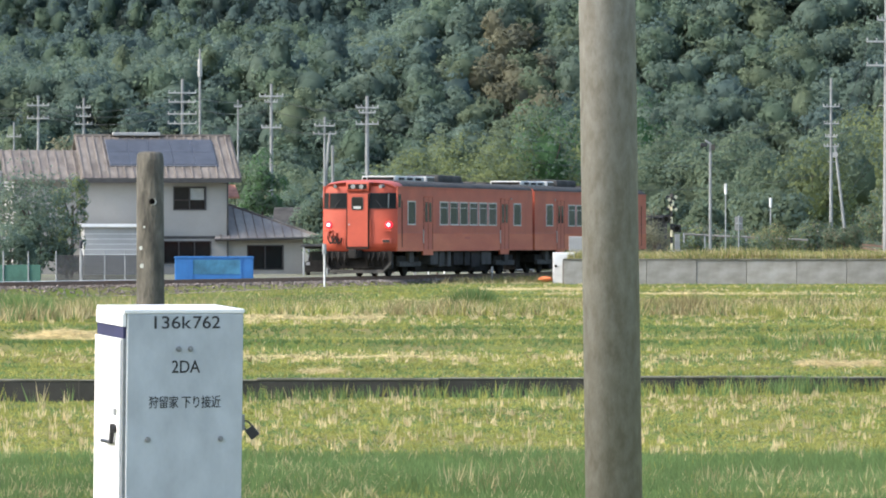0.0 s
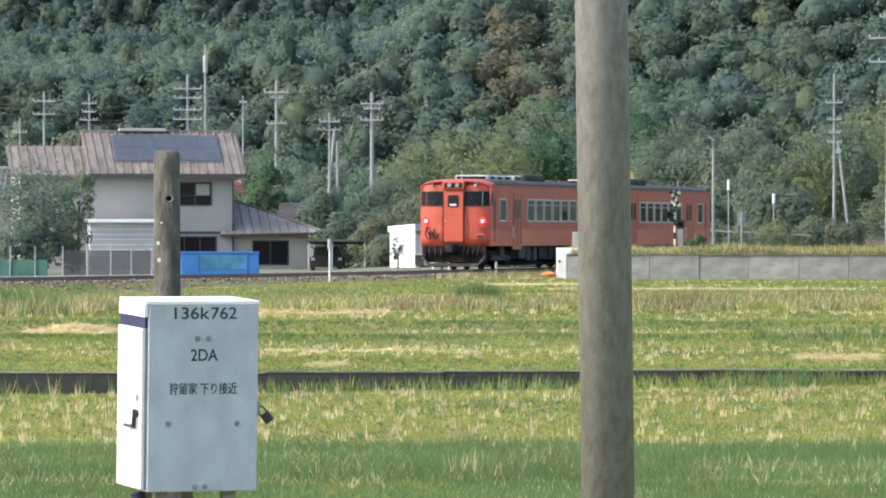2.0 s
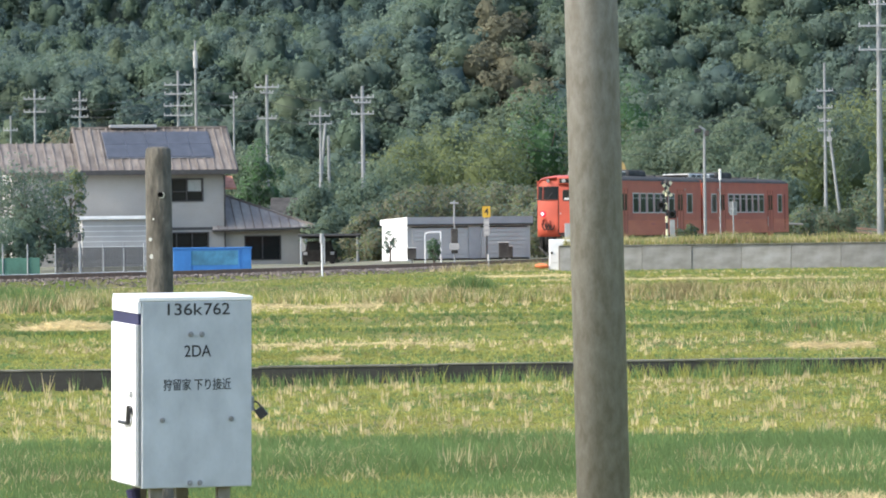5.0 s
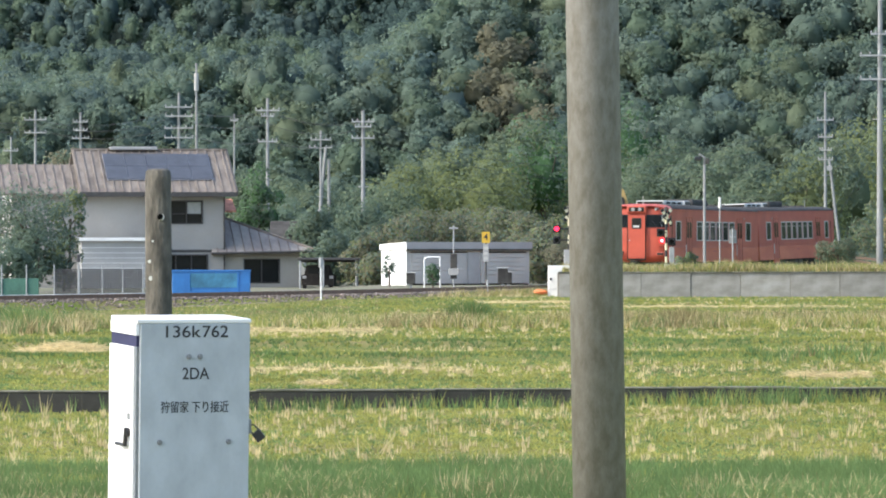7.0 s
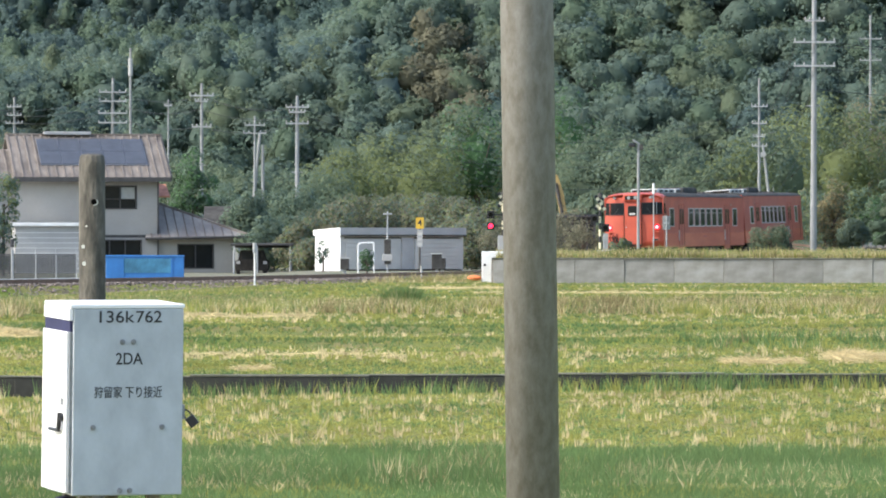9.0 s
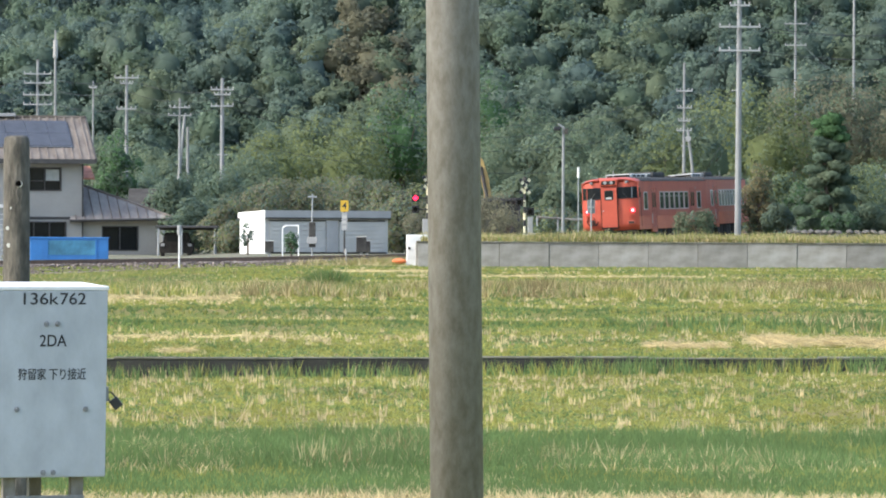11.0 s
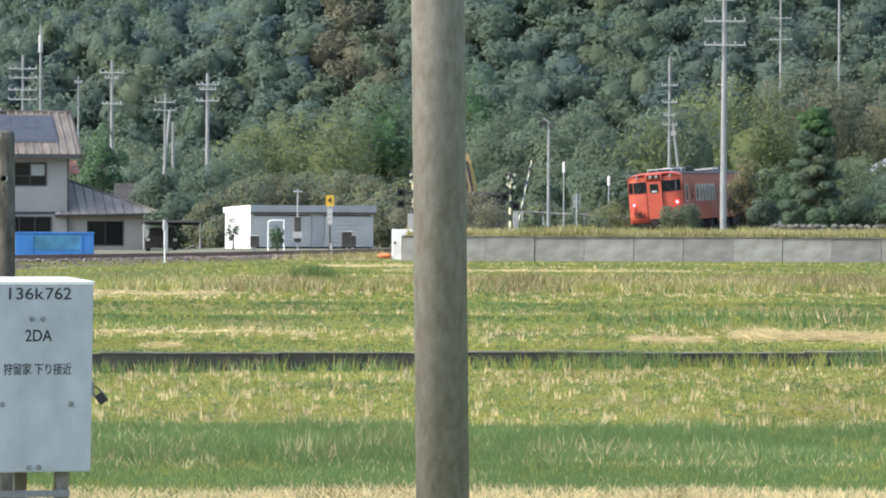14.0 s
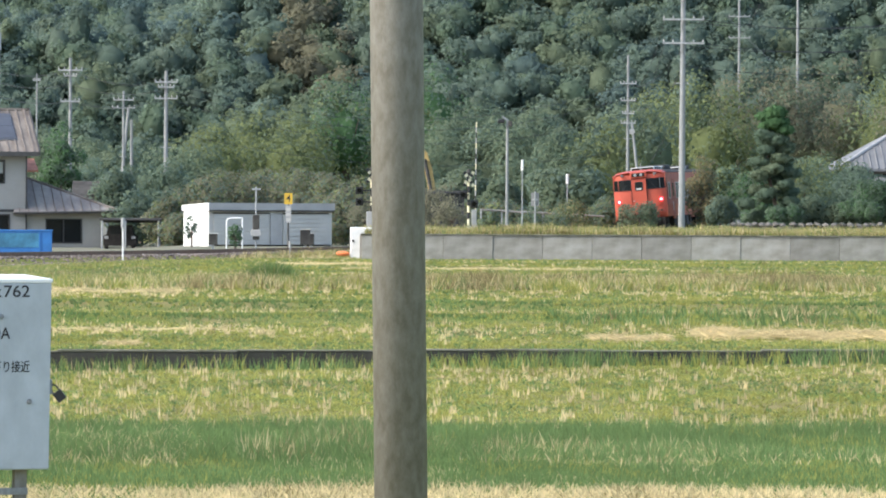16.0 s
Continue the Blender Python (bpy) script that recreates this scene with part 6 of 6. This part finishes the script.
def barrier():
    ob = empty("barrier_machine", (10.124, 246, 0.778))
    part("pedestal", block(-0.11, 0.11, -0.16, 0.16, -0.3, 0.85, 0.02), H["zinc"], ob)
    part("foot", block(-0.15, 0.15, -0.2, 0.2, -0.3, 0.12, 0.02), H["siding"], ob)
    tagged(ob, "grey crossing barrier machine on a white foot", "barrier machine")
    arm = empty("lifting_pole", (0, 0, 0))
    n = 20
    for i in range(n):
        part("band", tube((4.6 * i / n, 0, 0), (4.6 * (i + 1) / n, 0, 0), 0.026, sides=10), H["ceramic"] if i % 2 == 0 else M["black"] if i % 4 == 1 else H["cream"], arm)
    tagged(arm, "striped pale yellow, black and white crossing barrier arm", "crossing pole")
    return arm


lifting_pole = barrier()


def lamp_post():
    ob = empty("lamp_post", (11.275, 240, 0.6))
    h = 5.467 - 0.6
    part("pole", tube((0, 0, -0.2), (0, 0, h), 0.07, 0.055, 14), H["pole"], ob)
    part("sleeve", tube((0, 0, -0.2), (0, 0, 0.35), 0.13, sides=12), M["under_grey"], ob)
    part("arm", tube((0, 0, h - 0.02), (-0.22, -0.05, h + 0.12), 0.04), H["siding"], ob, "pale bent bracket")
    part("lamp_head", block(-0.42, -0.12, -0.14, 0.10, h - 0.16, h + 0.02, 0.04), M["black"], ob, "small hooded lamp head")
    part("lamp_head", block(0.04, 0.20, -0.10, 0.10, h - 0.30, h - 0.06, 0.03), M["under_grey"], ob)
    tagged(ob, "slim grey lamp post with a hooded head", "lamp post")


def terrace_signs():
    marker_post("marker_post", "thin steel post with a white reflector head", 1279, 243, 318, 337, 0.6, 0.035)
    marker_post("marker_post", "thin steel post with a white reflector head", 1359, 332, 343, 360, -0.2, 0.05)
    marker_post("marker_post", "short post with a white reflector head", 1443, 338, 392, 410, 0.0, 0.06)
    marker_post("boundary_post", "pale boundary post with a dark cap by the track", 573, 203, 424, 442, -0.5, 0.045, "zinc", "white")
    marker_post("slim_post", "slim zinc post with a black signal head", 144, 226, 418, 432, -0.6, 0.05, "rust", "zinc")
    marker_post("stub_post", "leaning white stub post beside the ballast", 868, 217, 464, 476, -0.3, 0.03, "siding", "grey_dark")
    ob = empty("back_of_sign", (12.687, 244, 0.808))
    k = 244 / 9962
    part("pole", tube((0, 0, -0.2), (0, 0, 66 * k), 0.03), H["zinc"], ob)
    part("plate", block(-7 * k, 7 * k, 0.03, 0.05, 40 * k, 64 * k, 0.004), H["pole"], ob)
    part("clamp", block(-5 * k, 5 * k, -0.03, 0.03, 50 * k, 53 * k), H["zinc"], ob)
    tagged(ob, "grey back of a road sign on a zinc pole", "sign")
    rail = empty("road_railing", (18.736, 345, 0.97))
    for x in np.arange(-4.2, 3.4, 0.9):
        part("post", tube((x, 0, -1.0), (x, 0, 0.32), 0.03), H["zinc"], rail)
    for z in (0.18, 0.40):
        part("bar", tube((-4.2, 0, z), (3.4, 0, z - 0.08), 0.035), H["zinc"], rail)
    tagged(rail, "white pipe railing along the crossing road", "railing")


lamp_post()
terrace_signs()
farmhouse()
tiled_neighbour()
carport()


def road_guard_rail():
    """Beyond the line: a pale beam on short posts beside the road."""
    a, b = Vector((13.471, 318, 1.675)), Vector((20.526, 319, 1.356))
    ob = empty("guard_rail", (a.x, a.y, -0.3))
    d = b - a
    for i in range(6):
        p, q = a + d * (i / 6 + 0.002), a + d * ((i + 1) / 6 - 0.002)
        part("beam", tube((p.x - a.x, p.y - a.y, p.z + 0.3), (q.x - a.x, q.y - a.y, q.z + 0.3 - 0.03 * (i % 2)), 0.06, sides=10), M["concrete"], ob)
        part("post", tube((p.x - a.x, p.y - a.y + 0.1, 0), (p.x - a.x, p.y - a.y + 0.1, p.z + 0.36), 0.05, sides=10), H["zinc"], ob)
    tagged(ob, "weathered pale concrete guard rail beside the road beyond the line", "guard rail")


def back_house():
    """A low house whose hipped roof shows between the trees."""
    ob = empty("back_house", (-8.746, 318, -0.336))
    W, h = 0.6, 2.586
    part("wall", block(-W, W, 0.0, 4.0, -0.4, h), H["siding"], ob)
    bm = bmesh.new()
    prism(bm, [(-0.4, h - 0.04), (4.4, h - 0.04), (2.2, h + 0.95)], -W - 0.3, W + 0.4, "x")
    part("roof", bm, M["roof_grey"], ob, "grey sheet roof")
    part("eaves_board", block(-W - 0.3, W + 0.4, -0.43, -0.405, h - 0.14, h - 0.01), H["trim"], ob)
    tagged(ob, "small house with a grey sheet roof among trees", "house")


road_guard_rail()
back_house()
blue_crate()
trackside_fence()
store_shed()
speed_board()
line_cabinets()


# ---- poles and wires ----
def utility_pole(name, label, X, D, top, r, arms, z0=-0.3, material="pole", lean=0.0):
    """arms: (picture height, half width) pairs of crossarms."""
    k = D / 9962
    ob = empty(name, ((X - 784) * k, D, z0))
    h = 1.42 - (top - 415) * k - z0
    part("shaft", tube((0, 0, -0.3), (lean * h, 0, h), r * 0.8, r * 0.5, 12), H[material], ob)
    for y, half in arms:
        z = 1.42 - (y - 415) * k - z0
        x = lean * z
        arm = part("crossarm", block(x - half, x + half, -r - 0.10, -r, z - 0.045, z + 0.045), H["zinc"], ob)
        for f in (-0.95, -0.5, 0.5, 0.95):
            part("insulator", tube((x + f * half, -r - 0.05, z + 0.06), (x + f * half, -r - 0.05, z + 0.18), 0.04, 0.028, 8), H["ceramic"], arm)
    if name == "utility_pole" and len(arms) > 1:
        part("step_bolts", tube((-r * 1.6, 0, h * 0.55), (r * 1.6, 0, h * 0.55), 0.025), H["zinc"], ob)
    return tagged(ob, label, "utility pole", "poles of the village")


def wire(a, b, sag, r=0.014):
    bm = bmesh.new()
    pts = []
    for i in range(13):
        f = i / 12
        p = Vector(a).lerp(Vector(b), f)
        p.z -= sag * 4 * f * (1 - f)
        pts.append(p)
    for p, q in zip(pts, pts[1:]):
        rod(bm, p, q, r, sides=4, caps=False)
    bmesh.ops.remove_doubles(bm, verts=bm.verts, dist=0.004)
    tagged(part("overhead_wire", bm, H["wire"]), "thin dark sagging overhead wire", "wire", "overhead wires")


def poles():
    grey = "pale concrete utility pole with steel crossarms"
    utility_pole("utility_pole", grey, 25, 400, 210, 0.13, ((235, 0.5),))
    utility_pole("utility_pole", grey, 68, 385, 163, 0.16, ((180, 0.75), (203, 0.75)))
    utility_pole("utility_pole", grey, 148, 400, 167, 0.16, ((184, 0.5), (199, 0.5), (213, 0.6)))
    utility_pole("utility_pole", "pale utility pole with four wide crossarms", 322, 370, 133, 0.17, ((158, 0.9), (174, 0.9), (195, 0.95), (212, 0.95)))
    utility_pole("utility_pole", grey, 420, 440, 170, 0.12, ((182, 0.3),))
    utility_pole("utility_pole", grey, 479, 350, 142, 0.17, ((164, 0.75), (174, 0.4), (219, 0.6)))
    utility_pole("utility_pole", grey, 573, 390, 200, 0.15, ((216, 0.7), (230, 0.8)))
    utility_pole("utility_pole", grey, 648, 345, 164, 0.20, ((184, 0.7), (193, 0.5), (213, 0.7)))
    utility_pole("utility_pole", "tall concrete utility pole with two crossarms", 1562, 285, -60, 0.22, ((30, 0.5), (68, 1.05), (110, 1.05)), lean=0.003)
    utility_pole("utility_pole", "utility pole with staggered crossarms and braces", 1466, 380, 132, 0.16, ((182, 0.55), (212, 0.5), (235, 0.4), (252, 0.5)))
    utility_pole("utility_pole", grey, 1663, 520, 20, 0.20, ((62, 1.0), (100, 1.0)))
    utility_pole("utility_pole", "slender bare concrete pole without crossarms", 1767, 520, -80, 0.20, ())
    ob = empty("slim_mast", (-16.094, 372, -0.3))
    k = 372 / 9962
    part("shaft", tube((0, 0, -0.3), (0, 0, (480 - 99) * k), 0.12, 0.07, 12), H["pole"], ob)
    part("aerial_case", tube((0, 0, (480 - 148) * k), (0, 0, (480 - 117) * k), 0.15, sides=12), H["siding"], ob, "white aerial cylinder")
    tagged(ob, "slim pale mast with a white aerial cylinder", "mast")
    ob = empty("stay_poles", (-8.106, 392, -0.3))
    k = 392 / 9962
    for x0, x1, y in ((-17, 4, 240), (10, 9, 262)):
        part("stay", tube((x0 * k, 0, 0), (x1 * k, 0, (470 - y) * k), 0.13, 0.1, 8), H["pole"], ob)
    tagged(ob, "pair of pale stay poles propping a utility pole", "pole")
    ob = empty("leaning_brace", (27.484, 384, -0.2))
    k = 384 / 9962
    part("brace", tube((0, 0, 0), (-24 * k, 0, (440 - 235) * k), 0.11, 0.09, 10), H["pole"], ob)
    part("lamp", tube((-24 * k, -0.2, (440 - 250) * k), (-24 * k, 0.2, (440 - 250) * k), 0.2, sides=10), H["ceramic"], ob)
    tagged(ob, "pale leaning brace pole with a white fitting", "pole")
    P = lambda X, Y, D: ((X - 784) * D / 9962, D, 1.42 - (Y - 415) * D / 9962)
    for dy in (0, 7, 16):
        wire(P(479, 164 + dy * 3.4, 350), P(648, 184 + dy * 1.8, 345), 0.5)
        wire(P(-60, 172 + dy, 390), P(68, 180 + dy, 385), 0.4)
        wire(P(68, 180 + dy, 385), P(322, 158 + dy * 2, 370), 0.8)
        wire(P(322, 158 + dy * 2.5, 370), P(479, 164 + dy * 3.4, 350), 0.5)
        wire(P(648, 184 + dy * 1.8, 345), P(1470, 182 + dy * 3.4, 380), 2.4)
    for X, Y in ((1530, 68), (1594, 68), (1530, 110), (1594, 110), (1562, 150)):
        wire(P(X, Y, 285), P(2150, Y - 28, 300), 0.8)
        wire(P(1480, Y + 120, 380), P(X, Y, 285), 0.8)
    wire(P(640, 268, 345), P(1466, 300, 380), 1.6)
    wire(P(1640, 60, 400), P(1720, 140, 330), 0.1)
    wire(P(1700, 40, 400), P(1663, 100, 400), 0.1)
    wire(P(1562, 225, 285), P(1490, 350, 330), 0.0)


poles()


def garden_wall():
    holder = empty("stone_wall", (0, 292, 0))
    rng = random.Random(12)
    kinds = []
    for i in range(8):
        bm = bmesh.new()
        bmesh.ops.create_icosphere(bm, subdivisions=1, radius=1.0)
        for v in bm.verts:
            v.co = Vector((v.co.x * 0.24, v.co.y * 0.2, v.co.z * 0.14)) * rng.uniform(0.7, 1.2)
        ob = part("stone", bm, H["stone"], holder)
        kinds.append(ob.data)
        ob.location = (25.53 + i * 0.36, 0, 0.95)
    for row in range(3):
        x = 25.442 + 0.15 * row + (2.9 if row == 2 else 0)
        while x < 38:
            ob = new("stone", rng.choice(kinds))
            ob.parent = holder
            ob.location = (x, rng.uniform(-0.05, 0.05), 0.45 + 0.25 * row + rng.uniform(-0.03, 0.03))
            ob.rotation_euler = (0, rng.uniform(-0.4, 0.4), rng.uniform(-0.5, 0.5))
            x += rng.uniform(0.34, 0.48)
    tagged(holder, "rough fieldstone garden wall, pale and uneven", "stone wall", kind="structure")
    # neighbour's house, mostly hidden by its garden
    h = empty("neighbour_house", (41.939, 345, 0.139), 0)
    part("wall", block(-4.6, 12, -1.0, 9, -0.5, 4.15), H["render"], h)
    bm = bmesh.new()
    v = [bm.verts.new(c) for c in ((-5.6, -2, 4.16), (14, -2, 4.16), (14, 10, 4.16), (-5.6, 10, 4.16), (0.1, 4, 7.5), (9, 4, 7.5), (-5.6, -2, 4.02), (14, -2, 4.02), (14, 10, 4.02), (-5.6, 10, 4.02))]
    for f in ((0, 1, 5, 4), (1, 2, 5), (2, 3, 4, 5), (3, 0, 4), (6, 7, 1, 0), (7, 8, 2, 1), (8, 9, 3, 2), (9, 6, 0, 3), (9, 8, 7, 6)):
        bm.faces.new([v[i] for i in f])
    bmesh.ops.recalc_face_normals(bm, faces=bm.faces)
    roof = part("roof", bm, H["pale_roof"], h, "pale grey hipped tile roof")
    part("hip_ridge", tube((-5.6, -2, 4.2), (0.1, 4, 7.55), 0.13), H["grey_dark"], roof)
    part("main_ridge", tube((0.1, 4, 7.58), (9, 4, 7.58), 0.16), H["grey_dark"], roof)
    for i in range(22):
        x = -5.2 + 0.42 * i
        top = min(1.0, (x + 5.6) / 5.7)
        part("tile_row", tube((x, -2.02, 4.19), (x, -2 + 6 * top, 4.19 + 3.34 * top), 0.05, sides=6), H["pale_roof"], roof)
    part("lower_eave", sloped(bmesh.new(), -4.4, 12, -3.6, 3.1, -1.0, 3.75, 0.12), H["pale_roof"], h, "lower tiled eave")
    part("eave_board", block(-4.4, 12, -3.66, -3.605, 3.04, 3.22), H["siding"], h)
    tagged(h, "neighbouring house with a pale grey tiled roof", "house")
    # works beyond the crossing
    s = empty("brown_shelter", (9.849, 292, 0.687))
    k = 292 / 9962
    part("roof", block(-58 * k, 58 * k, -0.6, 2.6, 62 * k, 67 * k), H["rust"], s, "thin brown flat roof")
    part("back_panel", block(-56 * k, 56 * k, 2.4, 2.5, -0.5, 62 * k), H["rust"], s)
    for i in range(9):
        x = (-54 + 13.5 * i) * k
        part("post", block(x - 0.05, x + 0.05, -0.5, -0.4, -0.7, 62 * k), H["rust"], s)
    tagged(s, "brown slatted steel shelter beyond the crossing", "shelter")
    e = empty("excavator", (9.80, 300, 0.486))
    k = 300 / 9962
    bm = bmesh.new()
    pts = [(18, 60), (10, 110), (0, 140), (-12, 152), (-22, 150), (-12, 128), (-2, 100), (6, 58)]
    prism(bm, [(a * k, b * k) for a, b in pts], -0.2, 0.2)
    part("boom", bm, H["tan"], e)
    part("ram", tube((8 * k, -0.26, 70 * k), (-4 * k, -0.26, 128 * k), 0.09), M["under_grey"], e)
    part("machine_body", block(-40 * k, 24 * k, -0.9, 0.9, -0.4, 58 * k, 0.1), H["yellow"], e)
    tagged(e, "yellow excavator with a raised curved boom", "excavator")

    f = empty("far_house", (-10.203, 385, -0.706))
    k = 385 / 9962
    part("wall", block(-26 * k, 24 * k, 0, 5, -0.5, 80 * k), H["render"], f)
    part("roof", sloped(bmesh.new(), -32 * k, 26 * k, -0.8, 80 * k, 2.4, 107 * k, 0.12), H["pale_roof"], f, "grey-blue tiled roof")
    part("ridge", tube((-32 * k, 2.4, 108 * k), (26 * k, 2.4, 108 * k), 0.12), H["pale_roof"], f)
    tagged(f, "grey-roofed house half hidden behind garden trees", "house")


garden_wall()


# ---- what moves ----
def motions():
    along = ((0, -9.86), (0.5, -6.74), (1.5, -0.43), (3, 10.22), (5.5, 27.65), (7, 37.83), (9, 51.66), (12.5, 73.76), (14.5, 84.46), (16, 91.89))
    ts, ss = [t for t, s in along], [s for t, s in along]
    for car, ahead in ((tail_car, 0.0), (lead_car, 21.25)):
        rows = []
        for i in range(33):
            t = i * 0.5
            s = float(np.interp(t, ts, ss)) + ahead
            p, q = rail_at(s + 3.25), rail_at(s + 17.55)
            d = (q - p).normalized()
            at = p - 3.25 * d
            rows.append((t, pose(at.x, at.y, at.z + 0.03 * cant(s) / 5.2, math.degrees(math.asin(d.z)), -cant(s + 3), math.degrees(math.atan2(-d.x, d.y)))))
        walk(car, rows)
    # the barrier lifts once the train has gone by
    foot = (10.174, 246, 0.852)
    rise = ((0, 2), (12.4, 2), (12.9, 11), (13.5, 28), (14, 41), (14.3, 48), (14.7, 62), (15, 74), (15.4, 84), (15.8, 87), (16, 88))
    walk(lifting_pole, [(t, pose(*foot, 0, 0, 77) @ pose(0, 0, 0, 0, -a, 0)) for t, a in rise])
    # the paired lamps take turns: the lit disc stands before or behind its dark glass
    for bulb, turn in FLASHERS:
        rows = []
        for i in range(-8, 10):
            t = 5.5 + 0.64 * i
            y = -0.135 if (i + turn) % 2 == 0 else -0.088
            rows += [(max(0, t), pose(0, y, 0)), (min(t + 0.60, 11.4), pose(0, y, 0))]
        rows = [r for r in rows if r[0] > 0] + [(11.5, pose(0, -0.088, 0)), (16, pose(0, -0.088, 0))]
        walk(bulb, [(0, rows[0][1])] + rows)


motions()
